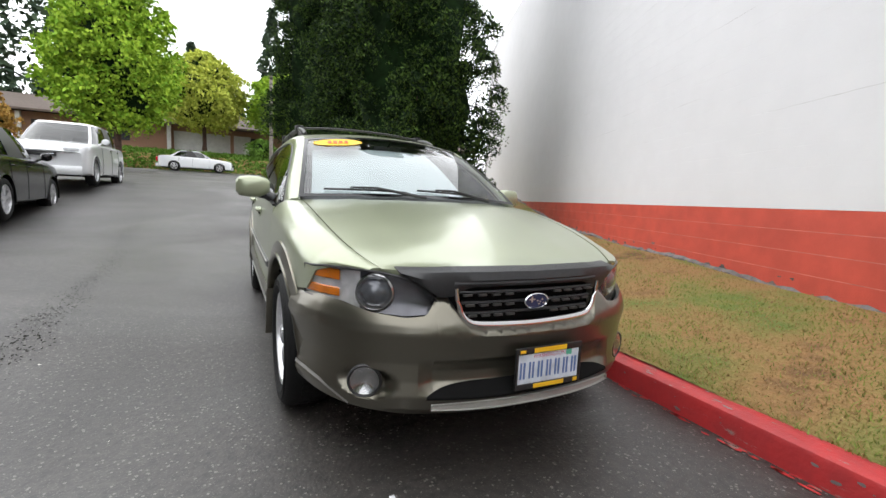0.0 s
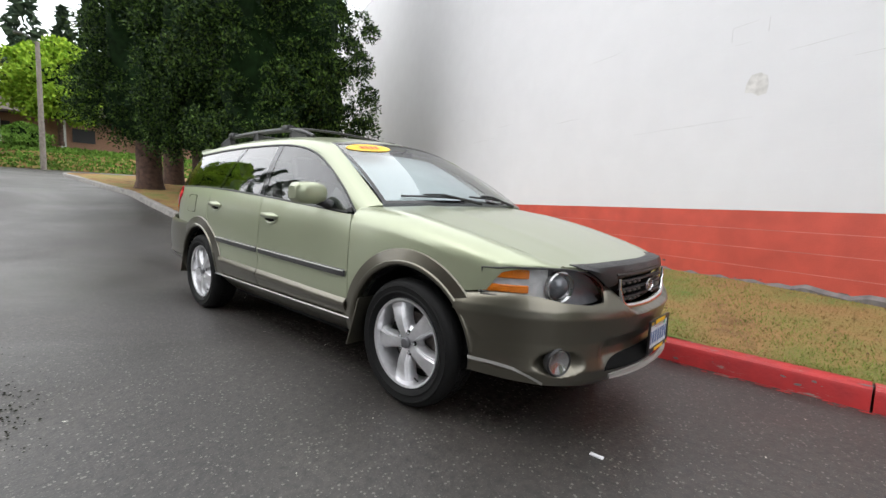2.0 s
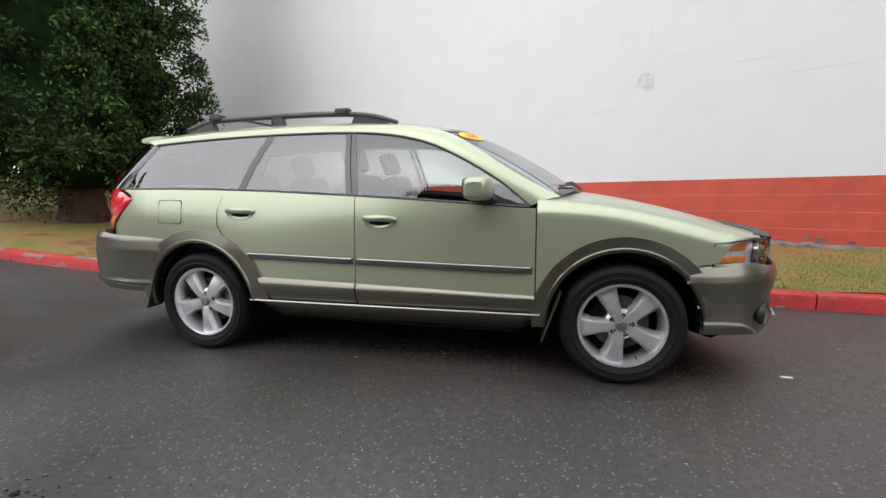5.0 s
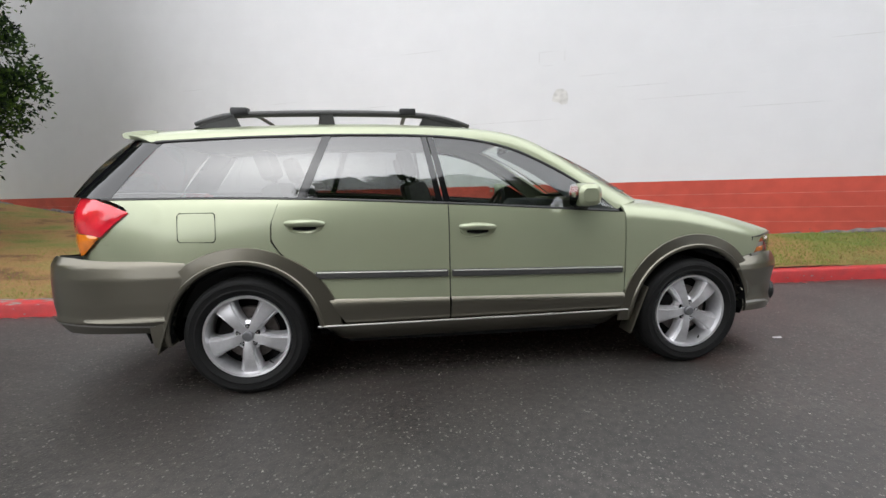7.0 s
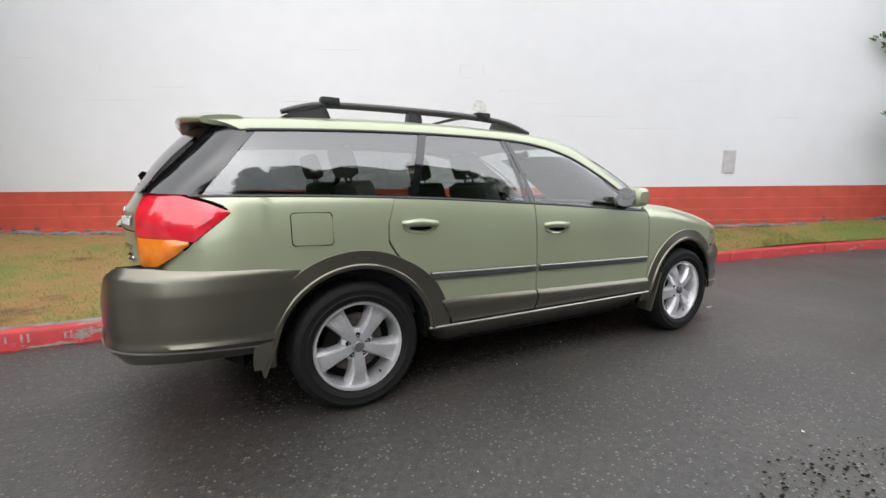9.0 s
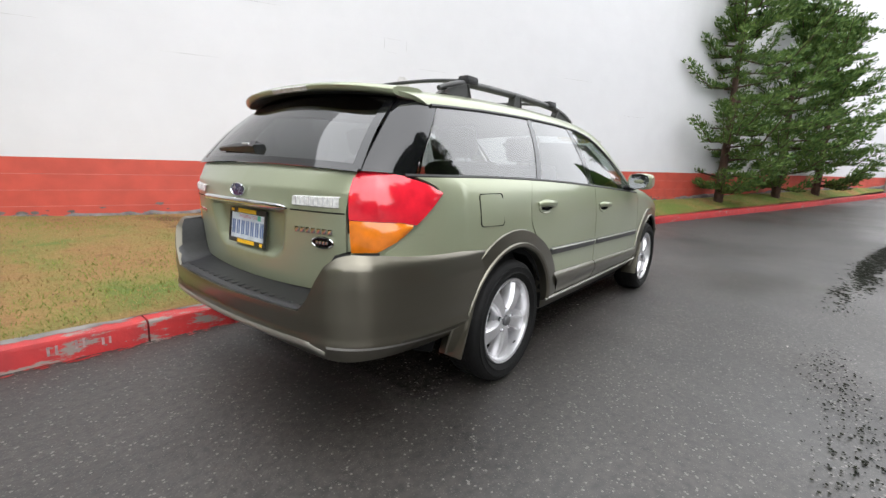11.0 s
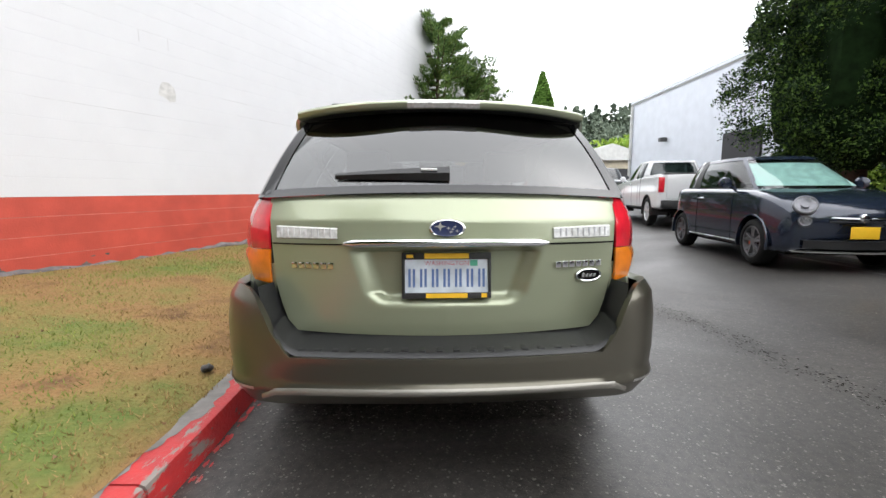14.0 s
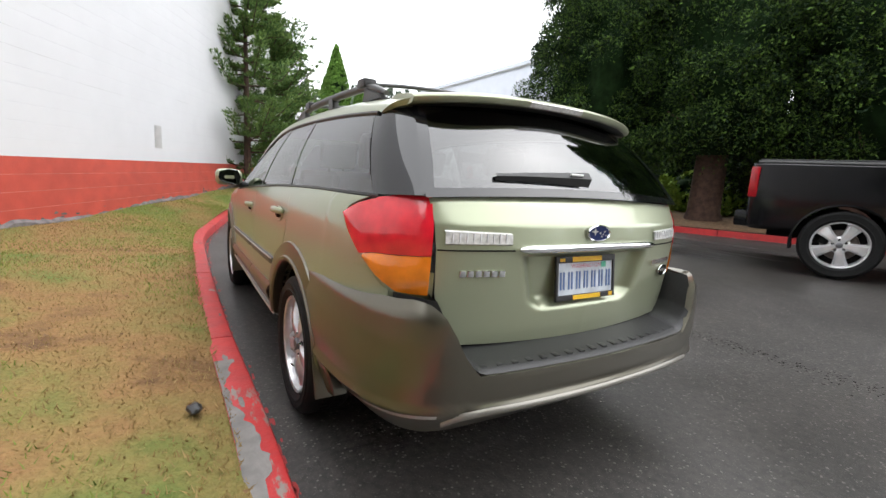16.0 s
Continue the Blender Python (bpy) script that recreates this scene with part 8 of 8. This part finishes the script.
def city_car_front(car):
    """Round lamps, chrome bar, badge and lower grille of the small hatchback."""
    for s in (-1, 1):
        for name, c, rad, tilt in (("headlamp", (1.725, s * 0.545, 0.795), 0.11, 30), ("lower_lamp", (1.775, s * 0.565, 0.605), 0.06, 10)):
            m = Matrix.Translation(c) @ Matrix.Rotation(s * radians(22), 4, "Z") @ Matrix.Rotation(radians(-tilt), 4, "Y")
            bm = bmesh.new()
            lathe_into(bm, [(rad * 1.12, -0.05), (rad * 1.12, 0.008), (rad, 0.016), (rad * 0.92, 0.008)], 28, axis="x")
            bmesh.ops.transform(bm, matrix=m, verts=bm.verts)
            lamp = part(name, bm, M_ALLOYDK, car, "round lamp with a dull silver rim")
            bm = bmesh.new()
            lathe_into(bm, [(0.0001, 0.004), (rad * 0.35, 0.008), (rad * 0.4, -0.012), (rad * 0.94, 0.004)], 24, axis="x")
            bmesh.ops.transform(bm, matrix=m, verts=bm.verts)
            part("reflector", bm, M_SMOKE, lamp)
            bm = bmesh.new()
            lathe_into(bm, [(0.0001, 0.034), (rad * 0.5, 0.029), (rad * 0.95, 0.010)], 24, axis="x")
            bmesh.ops.transform(bm, matrix=m, verts=bm.verts)
            part("lens", bm, M_LENS, lamp).visible_shadow = False
        bm = bmesh.new()
        tube_into(bm, [(1.872, s * 0.06, 0.635), (1.852, s * 0.2, 0.640), (1.81, s * 0.33, 0.648)], [0.014, 0.012, 0.005], 8)
        part("chrome_bar", bm, M_CHROME, car, "chrome bar beside the round badge")
        bm = bmesh.new()
        tube_into(bm, [(0.78, s * 0.815, 0.275), (-0.75, s * 0.815, 0.275)], 0.011, 6)
        part("sill_strip", bm, M_CHROME, car, "bright strip along the sill")
    bm = bmesh.new()
    lathe_into(bm, [(0.0001, 0.014), (0.04, 0.012), (0.052, 0.004), (0.054, -0.03)], 24, axis="x", centre=(1.868, 0, 0.64))
    part("badge", bm, M_CHROME, car, "round chrome badge")
    for name, z0, z1, w, o, m, label in (("upper_slot", 0.585, 0.612, 0.34, 0.008, M_BLACKPL, "black air slot"), ("lower_grille", 0.27, 0.38, 0.56, 0.02, M_BLACKPL, "black lower grille"), ("front_lip", 0.222, 0.245, 0.66, 0.04, M_SILVER, "pale lip below the grille")):
        bm = bmesh.new()
        grid_into(bm, [[(1.87 - 0.24 * (y / 0.83) ** 2 - 0.06 * ((z - 0.55) / 0.4) ** 2 * (z < 0.55) + h, y, z) for h, z in ((-0.06, z0), (o, z0 + 0.006), (o, z1 - 0.006), (-0.06, z1))] for y in np.linspace(-w, w, 21)])
        outward(bm, 0, 1)
        part(name, bm, m, car, label)
    for cx in (1.15, -1.15):
        for s in (-1, 1):
            bm = bmesh.new()
            rows = []
            for k in range(7):
                a = radians(150 + 9 * k)
                rows.append([(cx + q * math.cos(a), s * 0.755, 0.30 + q * math.sin(a)) for q in (0.11, 0.165)])
            grid_into(bm, rows)
            part("brake_caliper", bm, M_ORANGEPAINT, car, "orange brake caliper")


M_LENSWHITE = mat("vehicle_lamp_lens", (0.62, 0.64, 0.65), 0.1, 0.2, coat=0.8, var=0.3, scale=20)


def wheel_small(root, cx, y, s, r, rim):
    rr = r * 0.68
    bm = bmesh.new()
    lathe_into(bm, [(rr, -0.01), (rr + 0.02, 0.006), (r - 0.04, 0.004), (r - 0.01, -0.02), (r, -0.05), (r, -0.18), (r - 0.04, -0.21), (rr, -0.2)], 36)
    for v in bm.verts:
        v.co = Vector((cx + v.co.x, s * (y + v.co.y), r + v.co.z))
    bmesh.ops.recalc_face_normals(bm, faces=bm.faces)
    wheel = part("wheel", bm, M_RUBBER, root)
    bm = bmesh.new()
    lathe_into(bm, [(rr + 0.004, -0.008), (rr - 0.012, -0.004), (rr - 0.02, -0.05), (rr - 0.03, -0.15)], 36)
    lathe_into(bm, [(0.0001, -0.02), (rr * 0.25, -0.022), (rr * 0.28, -0.05)], 18)
    for k in range(5):
        a = math.pi / 2 + 2 * math.pi * k / 5
        ca, sa = math.cos(a), math.sin(a)
        for sp in (-0.22, 0.22):
            rows = []
            for t in (0, 0.5, 1):
                q = rr * (0.2 + 0.78 * t)
                off = sp * rr * t * 0.9
                w = rr * 0.075
                rows.append([(q * ca - (off + e * w) * sa, -0.018 + dy, q * sa + (off + e * w) * ca) for e, dy in ((-1.2, -0.04), (-1, 0), (1, 0), (1.2, -0.04))])
            grid_into(bm, rows)
    for v in bm.verts:
        v.co = Vector((cx + v.co.x, s * (y + v.co.y), r + v.co.z))
    bmesh.ops.recalc_face_normals(bm, faces=bm.faces)
    part("rim", bm, rim, wheel)
    # black disc paints the shade behind this rim's spokes
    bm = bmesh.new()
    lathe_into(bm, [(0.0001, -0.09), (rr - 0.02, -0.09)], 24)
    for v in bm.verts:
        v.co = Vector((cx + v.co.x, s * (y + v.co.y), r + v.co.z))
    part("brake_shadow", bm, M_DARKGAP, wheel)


M_ORANGEPAINT = mat("orange_caliper_paint", (0.75, 0.10, 0.01), 0.4, var=0.1, scale=20)
M_CHROMERIM = mat("bright_polished_rim", (0.78, 0.78, 0.79), 0.2, 0.6, var=0.08, scale=20)
M_TEALSHADE = mat("teal_sunshade", (0.34, 0.55, 0.50), 0.6, var=0.3, scale=10)


def vehicles():
    hatch = vehicle("hatchback_car", "small dark blue rounded hatchback with a yellow front plate", (2.78, -5.30), 170.2, M_BLUECAR, "car", 3.55, 1.66, 1.52, 2.30, 0.30, 0.72,
                    [(1.87, 0.58), (1.845, 0.70), (1.76, 0.79), (1.5, 0.89), (1.2, 0.95), (0.95, 0.99), (-1.0, 1.03), (-1.5, 1.02), (-1.66, 0.90), (-1.68, 0.80)],
                    (-1.60, 1.05), (-1.22, 0.28), M_YELLOW, rim=M_ALLOYDK, lamps=False, taper=0.80, screen=M_GLASS_W, pillars=((40, 47, M_BLUECAR), (94, 101, M_TRIMBLK), (122, 145, M_BLUECAR)))
    city_car_front(hatch)
    bm = bmesh.new()
    grid_into(bm, [[(0.95 - 0.62 * v - 0.12 * q * q, q * (0.62 - 0.12 * v), 1.04 + 0.38 * v) for v in (0, 0.3, 0.6, 0.9)] for q in np.linspace(-1, 1, 25)])
    for i, v in enumerate(bm.verts):
        v.co.x += 0.008 * ((i // 4) % 2)
    part("sunshade", bm, M_TEALSHADE, hatch, "pleated pale green sunshade behind the windscreen")
    pick_top = [(2.76, 0.98), (2.70, 1.12), (2.5, 1.2), (1.5, 1.28), (1.2, 1.3), (-0.6, 1.36), (-2.9, 1.38), (-3.02, 1.36)]
    cab = ((40, 48, M_WHITECAR), (90, 95, M_WHITECAR), (122, 142, M_WHITECAR))
    vehicle("pickup_truck", "white full-size pickup seen from behind with dark bumper", (10.05, -7.65), -12, M_WHITECAR, "pickup", 5.6, 1.98, 1.92, 3.57, 0.40, 0.98,
            pick_top, (-1.02, 1.35), (-0.86, 0.42), clad=M_BLACKPL, sill=0.48, seats=-0.1, pillars=cab, taper=0.88)
    vehicle("pickup_truck", "black full-size pickup with chrome wheels beside the tree island", (-2.77, -7.1), 199, M_BLACKCAR, "pickup", 5.55, 2.0, 1.95, 3.57, 0.415, 0.98,
            [(x, z + 0.02) for x, z in pick_top], (-1.02, 1.35), (-0.86, 0.42), rim=M_CHROMERIM, sill=0.52, seats=-0.1, pillars=((40, 48, M_BLACKCAR), (90, 95, M_BLACKCAR), (122, 142, M_BLACKCAR)), taper=0.88)
    vehicle("pickup_truck", "dark grey pickup with chrome grille parked far down the lane", (19.6, -9.6), 166, M_GREYCAR, "pickup", 5.6, 1.96, 1.90, 3.5, 0.39, 0.95,
            [(x, z - 0.05) for x, z in pick_top], (-1.02, 1.35), (-0.86, 0.42), sill=0.46, seats=-0.1, taper=0.88)
    suv_top = [(2.37, 0.84), (2.30, 0.98), (2.1, 1.05), (1.6, 1.10), (1.15, 1.14), (-1.6, 1.18), (-2.2, 1.13), (-2.42, 1.0)]
    vehicle("suv_car", "black sport-utility car parked in the rear row", (-7.55, -5.4), 183, M_BLACKCAR, "car", 4.6, 1.86, 1.64, 2.75, 0.36, 0.9, [(x * 0.97, z - 0.08) for x, z in suv_top], (-2.2, 1.15), (-1.85, 0.35), taper=0.86)
    vehicle("suv_car", "white sport-utility car facing the lane in the rear row", (-12.86, -5.23), 0, M_WHITECAR, "car", 4.82, 1.94, 1.76, 2.92, 0.37, 0.93, suv_top, (-2.3, 1.3), (-2.05, 0.5), taper=0.88)
    sed_top = [(2.29, 0.62), (2.2, 0.76), (1.9, 0.83), (1.3, 0.90), (0.95, 0.94), (-1.2, 0.98), (-1.6, 1.0), (-2.3, 0.96), (-2.4, 0.86)]
    vehicle("sedan_car", "white low sedan on the far cross road", (-32.6, -3.0), 92, M_WHITECAR, "car", 4.7, 1.8, 1.43, 2.75, 0.32, 0.93, sed_top, (-1.75, 1.05), (-1.05, 0.15))


vehicles()


# ---- buildings and poles ----
M_ROOFBROWN = mat("brown_shingle_roof", (0.10, 0.075, 0.06), 0.9, var=0.35, scale=6, bump=0.4, bscale=20)
M_BRICKTAN = mat("tan_brick", (0.30, 0.17, 0.11), 0.9, var=0.3, scale=14)
M_PALEWALL = mat("pale_siding", (0.52, 0.52, 0.50), 0.8, var=0.15, scale=3)
M_GREYWALL = mat("blue_grey_metal_wall", (0.55, 0.58, 0.63), 0.6, var=0.08, scale=2, bump=0.1, bscale=30)
M_DARKOPEN = mat("dark_opening", (0.02, 0.02, 0.022), 0.7)
M_CONC = mat("weathered_timber", (0.23, 0.20, 0.17), 0.9, var=0.3, scale=8)
M_MULCH = mat("bark_mulch", (0.24, 0.15, 0.08), 0.95, base2=(0.12, 0.07, 0.04), scale=18, bump=0.8, bscale=30)


def house(name, label, x0, x1, y0, y1, z0, h, roof_h, wall_mat, roof_mat, openings, ridge="y", over=0.5):
    root = thing(name, label, "building")
    box("wall", (x0, y0, z0 - 0.5), (x1, y1, z0 + h), wall_mat, root)
    bm = bmesh.new()
    a0, a1, b0, b1 = x0 - over, x1 + over, y0 - over, y1 + over
    zt = z0 + h
    if ridge == "y":
        xm = (x0 + x1) / 2
        rows = [[(a1, b, zt - 0.05), (a1, b, zt + 0.12), (xm, b, zt + roof_h), (a0, b, zt + 0.12), (a0, b, zt - 0.05)] for b in (b0, b1)]
    else:
        ym = (y0 + y1) / 2
        rows = [[(a, b0, zt - 0.05), (a, b0, zt + 0.12), (a, ym, zt + roof_h), (a, b1, zt + 0.12), (a, b1, zt - 0.05)] for a in (a0, a1)]
    vs = grid_into(bm, rows)
    bm.faces.new(vs[0])
    bm.faces.new(vs[1][::-1])
    bmesh.ops.recalc_face_normals(bm, faces=bm.faces)
    part("roof", bm, roof_mat, root)
    for kind, lo, hi, m in openings:
        w = box(kind, lo, hi, m, root, 0.0)
    return root


def buildings():
    z = ground_z(-47, 0) + 1.2
    ops = []
    for i in range(9):
        y = -26 + 5.2 * i
        ops.append(("window", (-45.03, y, z + 0.9), (-44.9, y + 1.5, z + 2.0), M_DARKOPEN))
        ops.append(("post", (-44.6, y - 0.8, z), (-44.3, y - 0.5, z + 2.5), M_BRICKTAN if i % 2 else M_PALEWALL))
    ops.append(("garage_door", (-45.03, -5.5, z + 0.1), (-44.88, 1.0, z + 2.1), M_PALEWALL))
    house("low_building", "long low building with brown shingle roof behind the ivy bank", -54, -45, -30, 24, z, 2.6, 2.0, M_BRICKTAN, M_ROOFBROWN, ops, over=1.4)
    # metal shed building across the lane
    zb = ground_z(16, -13)
    ops = [("doorway", (12.2, -12.54, zb), (14.3, -12.40, zb + 3.0), M_DARKOPEN), ("wall_lamp", (18.6, -12.42, zb + 3.2), (18.85, -12.1, zb + 3.4), M_RAIL),
           ("roof_trim", (10.95, -12.52, zb + 5.82), (22.75, -12.40, zb + 6.0), M_GREYWALL), ("downpipe", (22.5, -12.46, zb), (22.62, -12.34, zb + 5.7), M_PALEWALL)]
    house("metal_building", "tall pale blue-grey metal building with a dark doorway", 11, 22.7, -30, -12.5, zb, 5.8, 0.2, M_GREYWALL, M_PALEWALL, ops, ridge="y", over=0.05)
    z2 = ground_z(44, -18)
    ops = [("garage_door", (37.9, -19.5, z2), (38.02, -15.5, z2 + 2.2), M_DARKOPEN)]
    house("beige_shed", "low beige shed beyond the end of the lane", 38, 46, -22, -13.5, z2, 3.0, 1.5, mat("beige_siding", (0.50, 0.44, 0.33), 0.8, var=0.15, scale=3), M_PALEWALL, ops, ridge="x")
    # timber pole with a street lamp
    root = thing("utility_pole", "weathered timber pole with a lamp arm behind the kerb", "pole")
    bm = bmesh.new()
    zp = ground_z(-33.5, 4)
    tube_into(bm, [(-34.0, 2.0, zp - 0.3), (-34.0, 2.0, zp + 7.6)], [0.16, 0.11], 10)
    part("post", bm, M_CONC, root)
    bm = bmesh.new()
    tube_into(bm, [(-34.0, 2.0, zp + 7.3), (-33.6, 1.6, zp + 7.7), (-33.2, 1.2, zp + 7.7)], 0.03, 6)
    box_into(bm, (-33.4, 0.9, zp + 7.62), (-33.0, 1.3, zp + 7.74), 0.02)
    part("lamp_arm", bm, M_RAIL, root, "grey lamp head on an arm")
    # red post sign at the lane's end
    root = thing("red_post", "small red-brown post by the far kerb", "post")
    box("post", (24.6, -6.7, ground_z(24.6, -6.6)), (24.76, -6.54, ground_z(24.6, -6.6) + 1.25), M_REDBLK, root, 0.03)
    root = thing("timber_stack", "stacked tan timber beyond the far kerb", "timber")
    for k in range(4):
        box("plank", (27.6, -10.4, ground_z(27, -9) + 0.15 + 0.3 * k), (28.0, -8.9, ground_z(27, -9) + 0.42 + 0.3 * k), mat("tan_timber", (0.45, 0.28, 0.13), 0.8, var=0.3, scale=6), root, 0.02)


buildings()


def island():
    """Mulched ground under the island trees."""
    bm = bmesh.new()
    rows = []
    edge = curve3([(9.4, -13), (8.3, -9.9), (6.4, -8.35), (4.4, -8.6), (3.0, -9.0), (0, -9.95), (-4, -10.85), (-9, -11.75)], 60)
    for p in edge:
        rows.append([(p[0] + (0.2 if i else 0) * 0, p[1] - d, ground_z(p[0], p[1]) + 0.13 + h) for i, (d, h) in enumerate(((0.12, 0), (0.8, 0.1), (2.0, 0.2), (4.5, 0.2)))])
    grid_into(bm, rows)
    outward(bm, 2, 1)
    ob = finish("island_ground", bm, M_MULCH)
    tagged(ob, "brown bark mulch under the island trees", "mulch", kind="structure")


island()


def litter():
    """Leaves and small rubbish lying about."""
    rnd = random.Random(31)
    bm = bmesh.new()
    for _ in range(60):
        x, y = rnd.uniform(-6, 6), rnd.uniform(-4.5, 0.9)
        z = ground_z(x, y) + 0.005
        a = rnd.uniform(0, 6.28)
        s = rnd.uniform(0.006, 0.014)
        bm.faces.new([bm.verts.new((x + s * math.cos(a + k * 1.57) * (1 if k % 2 else 0.5), y + s * math.sin(a + k * 1.57) * (1 if k % 2 else 0.5), z + 0.003 * (k % 2))) for k in range(4)])
    ob = finish("litter", bm, M_LEAFPALE, smooth=False)
    tagged(ob, "small pale leaf scraps on the asphalt", "litter", kind="stuff")
    root = thing("paper_scrap", "small white paper scrap on the wet asphalt", "litter")
    bm = bmesh.new()
    box_into(bm, (2.24, -0.585, 0.001), (2.30, -0.565, 0.008), 0.002)
    part("scrap", bm, M_WHITECAR, root)
    root = thing("rubble", "small dark lump of broken kerb by the lawn edge", "rubble")
    bm = bmesh.new()
    bmesh.ops.create_icosphere(bm, subdivisions=2, radius=0.045)
    for v in bm.verts:
        v.co = v.co * (0.8 + 0.35 * noise.noise(v.co * 30))
        v.co = Vector((v.co.x * 1.2 - 1.47, v.co.y * 0.8 + 1.29, v.co.z * 0.6 + 0.165))
    part("stone", bm, M_BLACKPL, root)
    bm = bmesh.new()
    for _ in range(320):
        x = rnd.uniform(-5, 7)
        f = rnd.random()
        yk, yw = kerb_y(x) + 0.15, wall_y(x) - 0.05
        y = yk + (yw - yk) * f
        z = verge_z(x, y) + 0.012
        a = rnd.uniform(0, 6.28)
        s = rnd.uniform(0.008, 0.022)
        bm.faces.new([bm.verts.new((x + s * math.cos(a + k * 1.57) * (1 if k % 2 else 0.5), y + s * math.sin(a + k * 1.57) * (1 if k % 2 else 0.5), z + 0.012 * (k % 2))) for k in range(4)])
    ob = finish("fallen_leaves", bm, M_DEADLEAF, smooth=False)
    tagged(ob, "scattered dead brown leaves on the lawn", "leaves", kind="stuff")


litter()


def lane_seam():
    """A coarse, mossy seam down the lane, and rain puddles."""
    rnd = random.Random(17)
    mid = curve3([(-8.5, -2.9), (-5.5, -2.66), (-1.8, -2.40), (0.3, -2.32), (2.4, -2.52), (4.6, -2.86), (7.9, -3.74), (11.25, -4.96), (16, -6.5), (24, -9.0)], 220)
    m = mat("coarse_mossy_seam", (0.022, 0.023, 0.015), 0.9, base2=(0.006, 0.008, 0.004), scale=26, bump=0.9, bscale=70, spec=0.12)
    bm = bmesh.new()
    for _ in range(15000):
        p = mid[rnd.randrange(len(mid))]
        k = ip(p[0], [-8.5, -1, 0.3, 0.8, 1.6, 2.4, 3.5, 8, 10.8, 11.6, 24], [0.6, 0.75, 0.8, 0.0, 0.0, 0.5, 1.0, 1.0, 0.8, 0.12, 0.06])
        if rnd.random() > k * (0.8 if p[0] < 1 else 1.0):
            continue
        wide = ip(p[0], [-8.5, 1.2, 3, 8, 11, 13, 24], [0.14, 0.13, 0.12, 0.15, 0.12, 0.04, 0.03])
        x = p[0] + rnd.uniform(-0.08, 0.08)
        y = p[1] + 0.05 * noise.noise((x * 1.3, 0, 0)) + rnd.gauss(0, 0.6) * wide
        a = rnd.uniform(0.006, 0.030) * (0.35 + 0.65 * k) * (0.32 if p[0] < 1 else 1.0)
        z = ground_z(x, y) + rnd.uniform(0.003, 0.010)
        n = 7
        ring = [bm.verts.new((x + 1.5 * a * r * math.cos(6.283 * j / n), y + a * r * math.sin(6.283 * j / n), z)) for j, r in ((j, rnd.uniform(0.6, 1.2)) for j in range(n))]
        bm.faces.new(ring)
    outward(bm, 2, 1)
    tagged(finish("lane_seam", bm, m, smooth=False), "dark mossy clumps along a seam in the lane", "moss", kind="stuff")
    # water whose base is greyed lighter to imitate the sky's sheen
    wet = mat("standing_water", (0.07, 0.07, 0.07), 0.28, base2=(0.045, 0.045, 0.046), scale=3, spec=1.0, bump=0.5, bscale=14)
    # puddles by the tree island
    bm = bmesh.new()
    streaks = [(rnd.uniform(0.0, 2.6), -5.2 - 0.13 * k + rnd.uniform(-0.05, 0.05), rnd.uniform(0.35, 1.2), rnd.uniform(0.02, 0.055)) for k in range(16)]
    for cx, cy, a, b in streaks + [(1.9, -7.7, 1.5, 0.2), (-0.6, -7.3, 0.8, 0.12)]:
        n = 40
        vs = []
        for k in range(n):
            an = 2 * math.pi * k / n
            r = 1 + 0.5 * noise.noise((math.cos(an) * 3 + cx, math.sin(an) * 3 + cy * 5, 0))
            x, y = cx + a * r * math.cos(an), cy + b * r * math.sin(an)
            vs.append(bm.verts.new((x, y, ground_z(x, y) + 0.005)))
        bm.faces.new(vs)
    outward(bm, 2, 1)
    tagged(finish("puddles", bm, wet, smooth=False), "shallow rain puddles near the tree island", "puddle", kind="stuff")


lane_seam()
